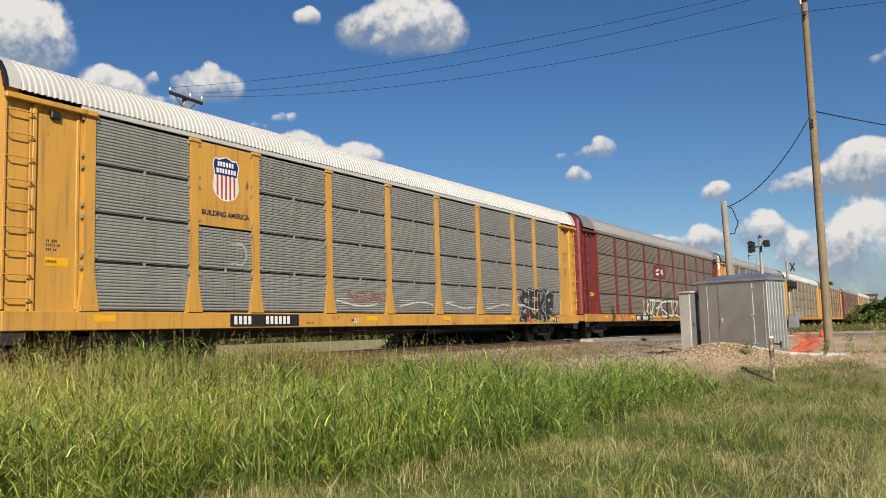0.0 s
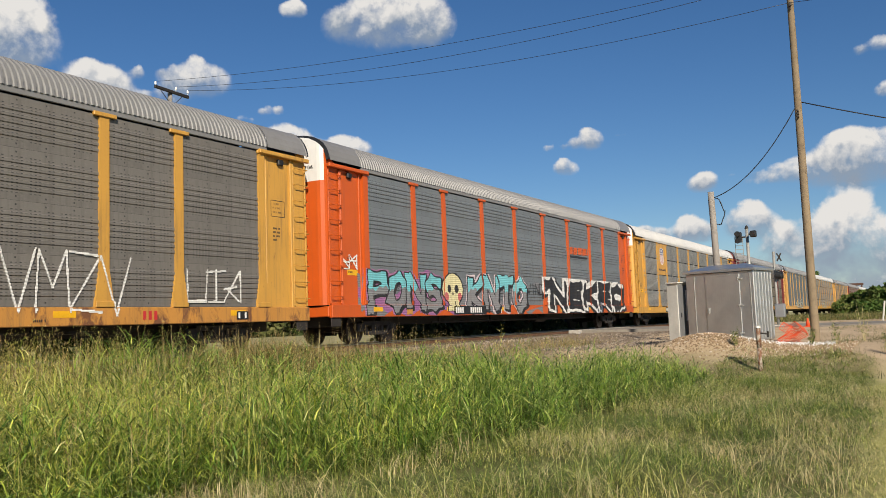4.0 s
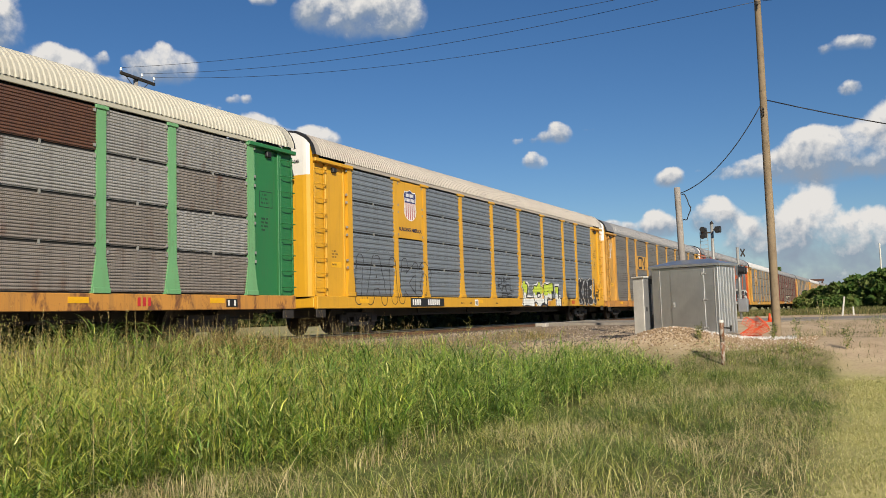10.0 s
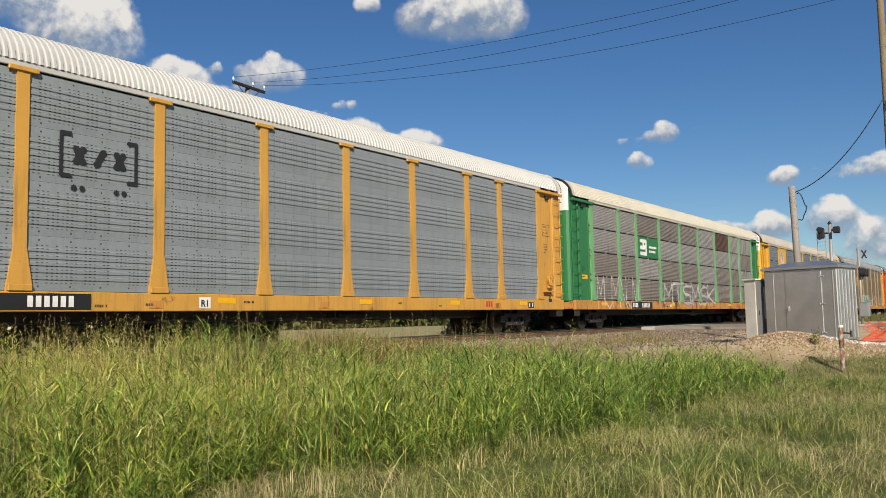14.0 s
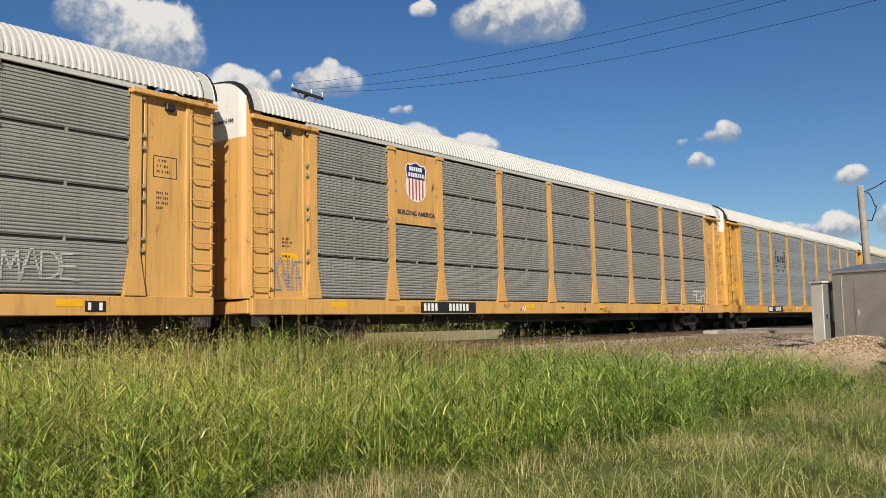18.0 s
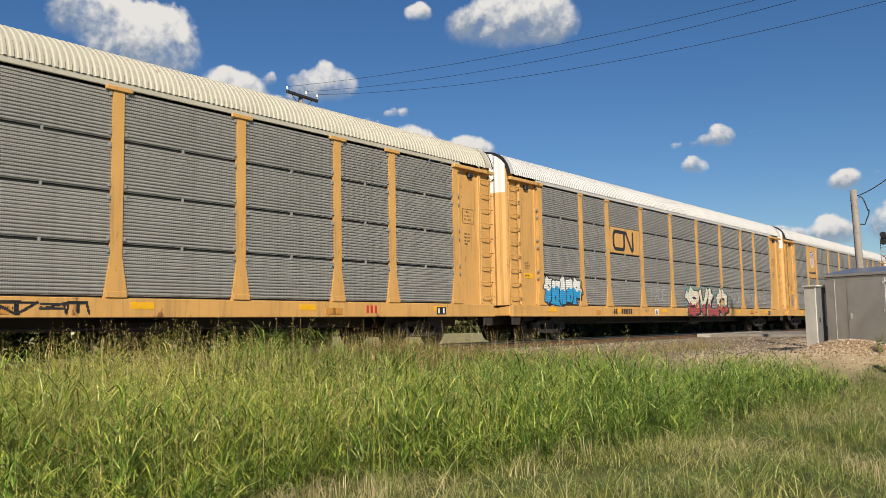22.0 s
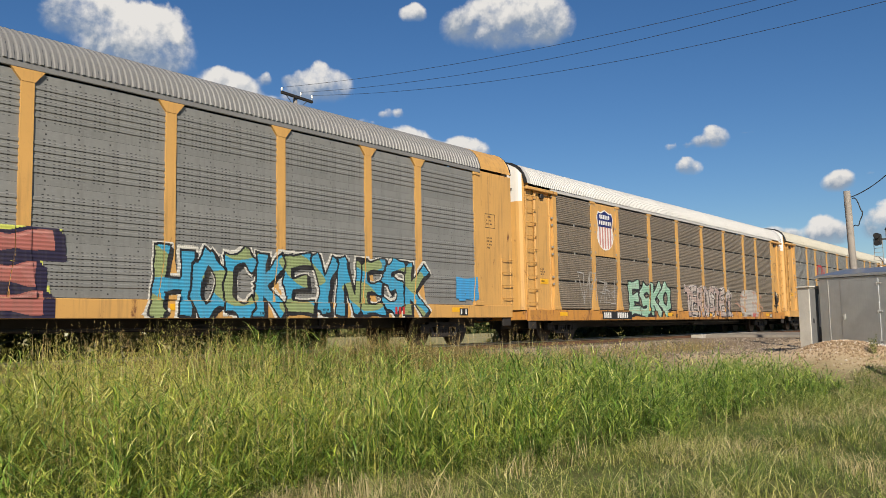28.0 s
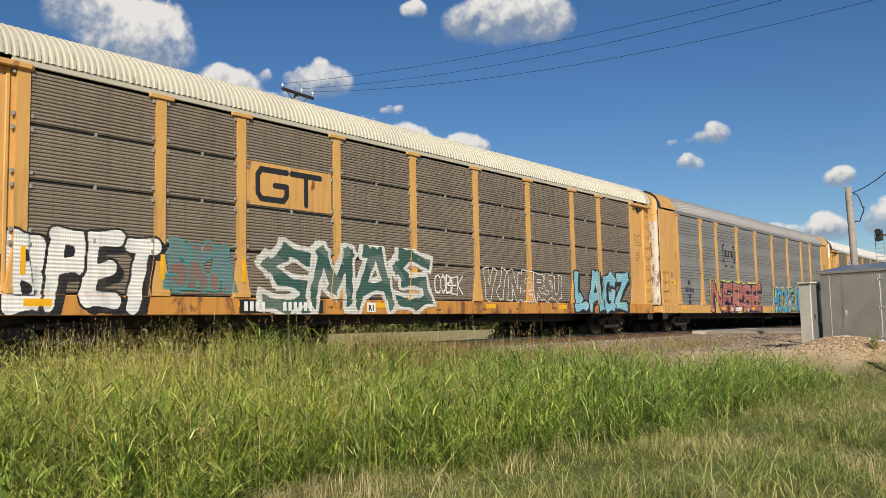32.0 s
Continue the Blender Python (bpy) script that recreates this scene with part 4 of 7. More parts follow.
def graffiti(car, x0, x1, z0, z1, glyphs, fill, seed, line=(0.015, 0.015, 0.017), halo=None, second=None, thick=0.16, cell=0.016, edge=0.055, label="", split=0.0, drop=0.0, hollow=False, bubble=False, glint=None):
    """A sprayed piece: overlapping thick letters, or that many letter-like shapes, with outlines. split: the share of the height, from below, in the second colour.
    drop: how far the letters' block shadow reaches down and aside; hollow: outlines only; bubble: round letters, else flared angular ones; glint: a light line inside the upper edges."""
    rng = np.random.default_rng(seed)
    text = glyphs if isinstance(glyphs, str) else None
    glyphs = len(text) if text else glyphs
    w = (x1 - x0) / glyphs
    fat = thick > 0.1
    letters = []
    for g in range(glyphs):
        ox = x0 + g * w
        up = rng.uniform(-0.06, 0.06)
        pad = thick * 0.5 + edge * 0.5
        zz = z1 - z0 - 2 * pad
        segs = []
        if text:
            gw = max(w * 0.4, w * rng.uniform(1.0, 1.1) - thick * 0.85)
            lean, grow = (0.05 + rng.normal(0, 0.07)) * zz * fat, rng.uniform(0.95, 1.06)
            up *= 1.0 + fat
            for a, b in letter_lines(text[g]):
                j = rng.normal(0, 0.035 * fat, 4)
                segs.append(tuple((ox + w * 0.5 + (p[0] - 0.5 + j[2 * i]) * gw * grow + lean * (p[1] - 0.5), z0 + pad + np.clip(p[1] + j[2 * i + 1] + up * 0.6, -0.04, 1.04) * zz) for i, p in enumerate((a, b))))
            if fat and not bubble and rng.random() < 0.6:      # a pointed tail on some letters
                a = segs[rng.integers(0, len(segs))][0]
                segs.append((a, (a[0] + rng.normal(0, 0.2) * w, np.clip(a[1] + rng.normal(0, 0.25) * zz, z0 + pad * 0.5, z1 - pad * 0.5))))
        else:
            gw = w * rng.uniform(1.0, 1.2)
            for k in [rng.integers(0, 2), rng.integers(2, 5)] + list(rng.choice(len(STROKES), 2, replace=False)):
                a, b = STROKES[k]
                j = rng.normal(0, 0.05, 4)
                segs.append(((ox + (a[0] + j[0]) * gw, z0 + pad + np.clip(a[1] + j[1] + up, 0, 1) * zz), (ox + (b[0] + j[2]) * gw, z0 + pad + np.clip(b[1] + j[3] + up, 0, 1) * zz)))
        letters.append(segs)

    def reach(x, z, a, b):
        """How far outside a stroke: thin and round ones have one width, block ones spread towards both ends and end square."""
        if bubble or not fat:
            return seg_dist(x, z, a, b) - thick * 0.5
        dx, dz = b[0] - a[0], b[1] - a[1]
        ln = math.hypot(dx, dz) + 1e-6
        along = ((x - a[0]) * dx + (z - a[1]) * dz) / ln
        across = np.abs((x - a[0]) * dz - (z - a[1]) * dx) / ln
        half = thick * 0.5 * (0.86 + 0.38 * np.abs(2 * np.clip(along / ln, 0, 1) - 1) ** 1.5)
        over = np.maximum(-along, along - ln) - thick * 0.36
        return np.maximum(across - half, over)

    def outside(x, z, own):
        d, other = np.full(x.shape, 9.0), np.full(x.shape, 9.0)
        for g, segs in enumerate(letters):
            if abs(g - own) > 1:
                continue
            for a, b in segs:
                dist = reach(x, z, a, b)
                if g == own:
                    d = np.minimum(d, dist)
                else:
                    other = np.minimum(other, dist)
        return d, other

    def pick_colour(x, z, own):
        wob = (0.014 * np.sin(x * 9 + seed) + 0.01 * np.sin(z * 13 + x * 5)) * min(1.0, thick / 0.2)
        d, other = outside(x, z, own)
        d, other = d + wob, other + wob
        mine = d <= other
        out = np.zeros(x.shape, int)
        if halo:
            out[d < edge * 2.2 + 0.03 * np.sin(x * 5 + seed)] = 3
        if drop:
            for k in (0.4, 0.7, 1.0):
                ds, do = outside(x - drop * k, z + drop * k * 0.8, own)
                deep = np.minimum(ds, do) < edge * 0.7
                out[deep & (out != 1)] = 2
        out[d < edge] = 2
        inside = d < 0
        out[inside] = 0 if hollow else 1
        if second and split:
            out[inside & (z < z0 + split * (z1 - z0) + 0.06 * np.sin(x * 6 + seed) + 0.04 * np.sin(x * 17))] = 4
        elif second:
            out[inside & (np.sin(x * 3.1 + seed) + np.sin(z * 6.3 + x * 1.7) > 0.35)] = 4
        if glint:
            above, _ = outside(x - 0.03, z + 0.05, own)
            out[inside & (d < -0.025) & (above + wob > -0.02)] = 5
        if line is None:
            out[out == 2] = 1
        seam = (other - d < edge * 1.2) & (other < edge) & (out > 0)
        if line is not None:
            out[seam & (d < edge)] = 2
        return np.where(mine, out, 0)
    car["coats"] = car.get("coats", 0) + 1
    lift = 0.0025 * car["coats"]
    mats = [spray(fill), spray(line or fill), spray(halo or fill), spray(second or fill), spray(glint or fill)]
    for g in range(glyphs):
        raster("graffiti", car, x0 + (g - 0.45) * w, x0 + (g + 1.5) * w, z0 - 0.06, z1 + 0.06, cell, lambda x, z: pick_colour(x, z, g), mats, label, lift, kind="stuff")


def scrawl(car, x0, x1, z0, z1, glyphs, c, seed, label="thin spray scrawl"):
    return graffiti(car, x0, x1, z0, z1, glyphs, c, seed, None, None, None, 0.045, 0.02, 0.0, label)


def bars(car, x, z, h, pattern, mat, label, y=-1.5445, name="stencil"):
    """Characters that stay unreadable: plain upright bars, with gaps at the blanks."""
    v, f = [], []
    px = x
    for ch in pattern:
        if ch != " ":
            k = len(v)
            for dy in (0, 0.002):
                v += [(px, y + dy, z), (px + h * 0.44, y + dy, z), (px + h * 0.44, y + dy, z + h), (px, y + dy, z + h)]
            f += [(k, k + 1, k + 2, k + 3), (k, k + 4, k + 5, k + 1), (k + 1, k + 5, k + 6, k + 2), (k + 2, k + 6, k + 7, k + 3), (k + 3, k + 7, k + 4, k)]
        px += h * 0.78
    return tagged(place(name, mesh_of(name, v, f, mat), car, label=label), kind="stuff")


def number(car, x, z, h, pattern, y, ink="white_ink"):
    """The white characters on a number board, each one a plain bar."""
    me = box_me("number_bar", (h * 0.5, 0.004, h), ink)
    for k, ch in enumerate(pattern):
        if ch != " ":
            place("number_bar", me, car, (x + (k + 0.3) * h * 0.78, y, z + h / 2))


def words(car, text, x, z, h, mat, y, turn=0):
    cu = bpy.data.curves.new("words", "FONT")
    cu.body, cu.size, cu.align_x, cu.extrude = text, h, "CENTER", 0.0015
    cu.offset = 0.006 * h / 0.2
    ob = bpy.data.objects.new("words", cu)
    me = bpy.data.meshes.new_from_object(ob)
    bpy.data.objects.remove(ob)
    me.materials.clear()
    me.materials.append(M[mat])
    return place("slogan", me, car, (x, y, z), (90, 0, turn))


def rib_panel(x0, x1, z0, z1, ribs, mat, deep=0.022):
    """One ribbed sheet with its folded edges, its origin at its middle."""
    key = ("panel", round(x1 - x0, 2), round(z1 - z0, 2), ribs, mat)
    if key not in CACHE:
        w, h = x1 - x0, z1 - z0
        prof = [(0.0, 0.0)]
        step = h / ribs
        lo, hi = (0.0, h)
        if ribs <= 5:
            lo, hi = (0.16 * h, 0.8 * h)
            step = (hi - lo) / ribs
        for i in range(ribs):
            z = lo + i * step
            prof += [(0.0, z + step * 0.22), (deep, z + step * 0.36), (deep, z + step * 0.78), (0.0, z + step * 0.92)]
        prof += [(0.0, h)]
        v = [(sx * w / 2, -o, z - h / 2) for o, z in prof for sx in (-1, 1)]
        f = [(2 * i, 2 * i + 1, 2 * i + 3, 2 * i + 2) for i in range(len(prof) - 1)]
        CACHE[key] = mesh_of("side_panel", v, f, mat)
    return CACHE[key]


def post_me(cap, mat, foot=True):
    key = ("post", cap, mat, foot)
    if key not in CACHE:
        z0, z1, w = SILL1, SIDE_TOP + 0.02, 0.118
        line = [(-0.235, z0), (-0.235, z0 + 0.07), (-w, z0 + 0.78), (-w, z1)] if foot else [(-w, z0), (-w, z1)]
        line = [(x, z) for x, z in line] + [(-x, z) for x, z in reversed(line)]
        bm = bmesh.new()
        vs = [bm.verts.new((x, -1.525, z)) for x, z in line]
        face = bm.faces.new(vs)
        r = bmesh.ops.extrude_face_region(bm, geom=[face])
        bmesh.ops.translate(bm, vec=(0, 0.11, 0), verts=[g for g in r["geom"] if isinstance(g, bmesh.types.BMVert)])
        if foot:
            add_box(bm, (0, -1.545, z0 + 0.06), (0.44, 0.04, 0.12), 0.01)
        if cap == "tee":
            add_box(bm, (0, -1.53, z1 - 0.02), (0.56, 0.07, 0.09), 0.012)
        elif cap == "vee":
            k = [bm.verts.new((x, y, z)) for y in (-1.535, -1.43) for x, z in ((-0.12, z1 - 0.22), (0.12, z1 - 0.22), (0.3, z1), (-0.3, z1))]
            for q in ((0, 1, 2, 3), (7, 6, 5, 4), (0, 4, 5, 1), (1, 5, 6, 2), (2, 6, 7, 3), (3, 7, 4, 0)):
                bm.faces.new([k[i] for i in q])
        else:
            add_box(bm, (0, -1.53, z1 - 0.05), (0.34, 0.05, 0.08), 0.01)
        CACHE[key] = from_bm("post", bm, mat)
    return CACHE[key]


def clips_me():
    """The small bolted clips along both sides of a post."""
    if "clips" not in CACHE:
        bm = bmesh.new()
        for z in (2.05, 2.28, 3.06, 3.3, 4.06, 4.3, 5.05):
            for sx in (-1, 1):
                add_box(bm, (sx * 0.165, -1.5, z), (0.05, 0.05, 0.07))
        CACHE["clips"] = from_bm("clips", bm, "clip")
    return CACHE["clips"]


def roof_me(mat, half=12.2):
    """The ribbed roof, that far to both sides of the middle."""
    key = ("roof", mat, half)
    if key not in CACHE:
        n = round(188 * half / 12.2)
        xs = []
        for i in range(n):
            a = -half + i * 2 * half / n
            st = 2 * half / n
            xs += [(a, 0), (a + st * 0.3, 0), (a + st * 0.45, 0.026), (a + st * 0.85, 0.026)]
        xs += [(half, 0)]
        k = len(ARCH)
        v = []
        for x, o in xs:
            for y, z in ARCH:
                nrm = Vector((0, y * 0.6, max(0.25, z - 5.1))).normalized()
                v.append((x, y + nrm.y * o, z + nrm.z * o))
        f = [(i * k + j, i * k + j + 1, (i + 1) * k + j + 1, (i + 1) * k + j) for i in range(len(xs) - 1) for j in range(k - 1)]
        CACHE[key] = mesh_of("roof", v, f, mat)
    return CACHE[key]


def roof_end_me(mat, start=12.2):
    """The smooth last stretch of the roof, with a dark lip."""
    key = ("roofend", mat, start)
    if key not in CACHE:
        v, f = [], []
        rows = [(start, 0.026), (13.74, 0.026), (13.76, 0.042), (13.82, 0.042), (13.83, -0.04)]
        for x, o in rows:
            for y, z in ARCH:
                nrm = Vector((0, y * 0.6, max(0.25, z - 5.1))).normalized()
                v.append((x, y + nrm.y * o, z + nrm.z * o))
        k = len(ARCH)
        mi = []
        for i in range(len(rows) - 1):
            for j in range(k - 1):
                f.append((i * k + j, (i + 1) * k + j, (i + 1) * k + j + 1, i * k + j + 1))
                mi.append(1 if i > 1 else 0)
        CACHE[key] = mesh_of("roof_end", v, f, [mat, "black"], mi)
    return CACHE[key]


def end_door_me(low, high, folds):
    """One leaf of the end doors: folded sheet, lower part painted, upper part light, rounded at the shoulder."""
    key = ("enddoor", low, high, folds)
    if key not in CACHE:
        v, f, mi = [], [], []
        line = [(-0.55, -1.43), (-0.03, -1.43), (0.06, -1.4), (0.12, -1.3)]
        n = 12 if folds else 5
        line += [(0.14 + (0.05 * (i % 2) if folds else 0.02 * i / n), -1.2 * (1 - i / n)) for i in range(n + 1)]
        n = len(line) - 1
        for x, y in line:
            top = np.interp(y, [a for a, _ in ARCH], [b for _, b in ARCH]) - 0.035 if x > -0.3 else 5.1
            v += [(x, y, 1.16), (x, y, 4.72), (x, y, top)]
        for i in range(n):
            a = 3 * i
            f += [(a, a + 3, a + 4, a + 1), (a + 1, a + 4, a + 5, a + 2)]
            mi += [0, 1 if i > 1 else 0]
        CACHE[key] = mesh_of("end_door", v, f, [low, high], mi)
    return CACHE[key]


def wheelset_me():
    if "wheelset" not in CACHE:
        bm = bmesh.new()
        for s in (-1, 1):
            add_tube(bm, (0, s * 0.69, 0), (0, s * 0.82, 0), 0.455, 0.45, 24)
            add_tube(bm, (0, s * 0.66, 0), (0, s * 0.69, 0), 0.485, 0.485, 24)
            add_tube(bm, (0, s * 0.82, 0), (0, s * 0.84, 0), 0.2, 0.16, 12)
            for k in range(5):
                a = k * 2 * math.pi / 5
                add_tube(bm, (0.3 * math.cos(a), s * 0.815, 0.3 * math.sin(a)), (0.3 * math.cos(a), s * 0.83, 0.3 * math.sin(a)), 0.05, 0.05, 6)
        add_tube(bm, (0, -1.05, 0), (0, 1.05, 0), 0.085, 0.085, 10)
        CACHE["wheelset"] = from_bm("wheelset", bm, "wheel")
    return CACHE["wheelset"]


def truck_me():
    if "truck" not in CACHE:
        bm = bmesh.new()
        for s in (-1, 1):
            y = s * 1.0
            add_box(bm, (0, y, 0.62), (1.5, 0.14, 0.14), 0.02)
            add_box(bm, (0, y, 0.32), (0.9, 0.14, 0.12), 0.02)
            for e in (-1, 1):
                add_box(bm, (e * 0.87, y, 0.5), (0.36, 0.16, 0.26), 0.03)
                add_box(bm, (e * 0.58, y, 0.45), (0.12, 0.13, 0.4), 0.02, Matrix.Rotation(e * 0.5, 4, "Y"))
                add_box(bm, (e * 0.27, y, 0.48), (0.1, 0.14, 0.3))
            for k in range(3):
                add_tube(bm, (-0.14 + 0.14 * k, y, 0.37), (-0.14 + 0.14 * k, y, 0.57), 0.06, 0.06, 8)
        add_box(bm, (0, 0, 0.58), (0.4, 2.1, 0.2), 0.02)
        CACHE["truck"] = from_bm("truck_frame", bm, "dark")
    return CACHE["truck"]


def ladder(car, x, y, z0, z1, mat, rung_mat):
    bm = bmesh.new()
    for s in (-0.25, 0.25):
        add_box(bm, (s, 0, (z0 + z1) / 2), (0.05, 0.03, z1 - z0), 0.006)
    lad = part("ladder", bm, mat, car, (x, y, 0))
    if "rung" not in CACHE:
        bm = bmesh.new()
        pts = [(-0.25, 0.0, 0), (-0.25, -0.1, 0), (0.25, -0.1, 0), (0.25, 0.0, 0)]
        for a, b in zip(pts, pts[1:]):
            add_tube(bm, a, b, 0.014, 0.014, 6)
        CACHE["rung_bm"] = bm
        CACHE["rung"] = {}
    if rung_mat not in CACHE["rung"]:
        CACHE["rung"][rung_mat] = from_bm("rung", CACHE["rung_bm"].copy(), rung_mat)
    n = round((z1 - z0) / 0.43)
    for i in range(n):
        place("rung", CACHE["rung"][rung_mat], lad, (0, 0, z0 + 0.2 + i * (z1 - z0 - 0.35) / (n - 1)))


WHEELS = []


def shield_pick(cx, cz, w, h):
    """A shield: dark head, light and red upright stripes below, a light rim."""
    def f(x, z):
        u, t = (x - cx) / (w / 2), (z - cz) / (h / 2)
        side = np.where(t > 0.55, 0.86 + 0.1 * np.cos((t - 0.55) * 7), np.where(t > -0.3, 0.96 - 0.1 * np.sin((t + 0.3) * 3.7), 0.96 * np.sqrt(np.clip(1 - ((-0.3 - t) / 0.72) ** 2, 0, 1))))
        top = 0.86 + 0.14 * (1 - np.minimum(np.abs(u) * 2.2, 1)) + 0.08 * np.clip(np.abs(u) - 0.5, 0, 1)
        inside = (np.abs(u) < side) & (t < top) & (t > -1.02)
        core = (np.abs(u) < side - 0.07) & (t < top - 0.06) & (t > -0.95)
        out = np.where(inside, 1, 0)
        head = t > 0.12
        stripe = np.mod(np.floor((u + 1) * 6.5), 2) == 0
        body = np.where(head, 2, np.where(stripe, 3, 1))
        line1 = (np.abs(t - 0.63) < 0.1) & (np.abs(u) < 0.6) & (np.mod(u * 5.0 + 50, 1) < 0.72)
        line2 = (np.abs(t - 0.33) < 0.1) & (np.abs(u) < 0.72) & (np.mod(u * 4.9 + 50.3, 1) < 0.72)
        body = np.where(head & (line1 | line2), 1, body)
        return np.where(core, body, out)
    return f


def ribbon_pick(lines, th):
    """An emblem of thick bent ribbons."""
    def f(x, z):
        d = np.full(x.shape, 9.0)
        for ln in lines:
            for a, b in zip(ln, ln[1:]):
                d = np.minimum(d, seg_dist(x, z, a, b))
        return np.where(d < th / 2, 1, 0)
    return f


def autorack(name, label, body, posts, panel, roof, ribs=14, rows=4, cap="flat", sill=None, high="white", folds=False, emblem=None, plate=-5.2, smooth_end=False, clips=True, seed=0, dz=0.0, detail=True, end_sheet=None, odd=None, door_low=None, board="black"):
    """One car carrier: origin in its middle, at the top of the rails."""
    car = tagged(new(name), label, "railway car", "cars of the train")
    car["lowered"] = dz
    rng = np.random.default_rng(100 + seed)
    sill = sill or body
    sheet = end_sheet or body
    z = dz
    zs = np.linspace(1.18, SIDE_TOP, rows + 1)
    # side panels
    skip = set()
    if emblem == "shield":
        skip = {(1, rows - 1), (1, rows - 2)}
    for b in range(9):
        x0, x1 = EDGES[b] + 0.1, EDGES[b + 1] - 0.1
        for r in range(rows):
            if (b, r) in skip:
                continue
            gap = 0.002 if panel in ("p_dash", "p_blue", "p_grey", "p_pale") else 0.028
            me = rib_panel(x0, x1, zs[r] + gap, zs[r + 1] - gap, ribs, (odd or {}).get((b, r), panel), 0.018 if panel in ("p_dash", "p_blue", "p_grey", "p_pale") else 0.022)
            place("side_panel", me, car, ((x0 + x1) / 2, -1.474, (zs[r] + zs[r + 1]) / 2 + z))
    if emblem == "shield":
        x0, x1 = EDGES[1] + 0.12, EDGES[2] - 0.12
        place("sign_panel", box_me("sign_panel", (x1 - x0, 0.03, zs[4] - zs[2] - 0.03), body, 0.006), car, ((x0 + x1) / 2, -1.485, (zs[2] + zs[4]) / 2 + z), label="yellow panel that carries the railway's sign")
    # near-black sheet added for the shade seen through the panel seams
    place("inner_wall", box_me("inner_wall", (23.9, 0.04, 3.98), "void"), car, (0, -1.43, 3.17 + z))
    if clips:
        bm = bmesh.new()
        for b in range(9):
            for r in range(1, rows):
                if (b, r) not in skip and (b, r - 1) not in skip:
                    add_box(bm, ((EDGES[b] + EDGES[b + 1]) / 2, -1.485, zs[r] + z), (0.04, 0.04, 0.09))
        tagged(part("seam_fastening", bm, "clip", car), kind="stuff")
    # posts
    for x in POSTS:
        p = place("post", post_me(cap, posts), car, (x, 0, z))
        if clips:
            tagged(place("fastening", clips_me(), p), kind="stuff")
    for s in (-1, 1):
        p = place("post", post_me("flat", posts), car, (s * 11.98, 0.004, z))
        if clips:
            tagged(place("fastening", clips_me(), p), kind="stuff")
    # roof
    half = 12.2 if smooth_end or roof == "grey" else 13.5
    place("roof", roof_me(roof, half), car, (0, 0, z))
    place("roof_end", roof_end_me(sheet if smooth_end else roof, half), car, (0, 0, z))
    place("roof_end", roof_end_me(sheet if smooth_end else roof, half), car, (0, 0, z), (0, 0, 180))
    place("eave_rail", box_me("eave_rail", (24.4, 0.05, 0.13), roof, 0.01), car, (0, -1.5, 5.25 + z))
    place("eave_rail", box_me("eave_rail", (24.4, 0.05, 0.13), roof, 0.01), car, (0, 1.5, 5.25 + z))
    # far side, deck and underframe
    if ("far", panel) not in CACHE:
        prof = []
        for i in range(20):
            prof += [(1.45, 1.18 + i * 0.2), (1.47, 1.25 + i * 0.2), (1.47, 1.33 + i * 0.2)]
        prof += [(1.45, 5.2)]
        v = [(sx * 12.0, y, zz) for y, zz in prof for sx in (-1, 1)]
        CACHE["far", panel] = mesh_of("far_wall", v, [(2 * i, 2 * i + 2, 2 * i + 3, 2 * i + 1) for i in range(len(prof) - 1)], panel)
    place("far_wall", CACHE["far", panel], car, (0, 0, z))
    place("side_sill", box_me("side_sill", (27.55, 0.12, SILL1 - SILL0), sill, 0.015), car, (0, -1.475, (SILL0 + SILL1) / 2 + z))
    place("side_sill", box_me("side_sill", (27.55, 0.12, SILL1 - SILL0), sill, 0.015), car, (0, 1.475, (SILL0 + SILL1) / 2 + z))
    place("deck", box_me("deck", (27.2, 2.8, 0.1), "dark"), car, (0, 0, 1.1 + z))
    place("centre_sill", box_me("centre_sill", (27.0, 0.5, 0.5), "dark", 0.02), car, (0, 0, 0.8 + z))
    # ends
    for s in (-1, 1):
        place("end_sheet", box_me("end_sheet", (1.15, 0.04, 4.05), sheet, 0.01), car, (s * 12.62, -1.405, 3.19 + z))
        place("rib", box_me("rib", (0.07, 0.05, 3.9), sheet, 0.012), car, (s * 12.22, -1.435, 3.15 + z))
        place("end_sheet", box_me("end_sheet", (1.7, 0.04, 4.05), sheet, 0.01), car, (s * 12.9, 1.42, 3.19 + z))
        place("corner_post", box_me("corner_post", (0.09, 0.1, 4.1), sheet, 0.015), car, (s * 13.17, -1.44, 3.2 + z))
        if not smooth_end:
            place("header_beam", box_me("header_beam", (1.95, 0.1, 0.11), sheet, 0.015), car, (s * 12.84, -1.545, 5.16 + z))
            bm = bmesh.new()
            add_box(bm, (0, 0, 0), (0.2, 0.1, 0.16), 0.02)
            place("latch", from_bm("latch", bm, "black"), car, (s * 12.75, -1.47, 4.98 + z))
        else:
            place("end_sheet", box_me("end_sheet", (1.85, 0.03, 4.1), sheet, 0.01), car, (s * 12.95, -1.49, 3.2 + z))
        for side in (1, -1):
            d = place("end_door", end_door_me(door_low or sheet, sheet if smooth_end else "doorwhite" if high == "white" else high, folds), car, (s * 13.78, 0, z))
            d.matrix_basis = pose(s * 13.78, 0, z) @ Matrix.Diagonal((s, side, 1, 1))
        ladder(car, s * 13.5, -1.47 - 0.035 * smooth_end, 1.2 + z, (2.75 if smooth_end else 5.05) + z, sheet, "dark" if body == "maroon" else sheet)
        place("end_sill", box_me("end_sill", (0.25, 2.9, 0.3), sill, 0.02), car, (s * 13.72, 0, 0.98 + z))
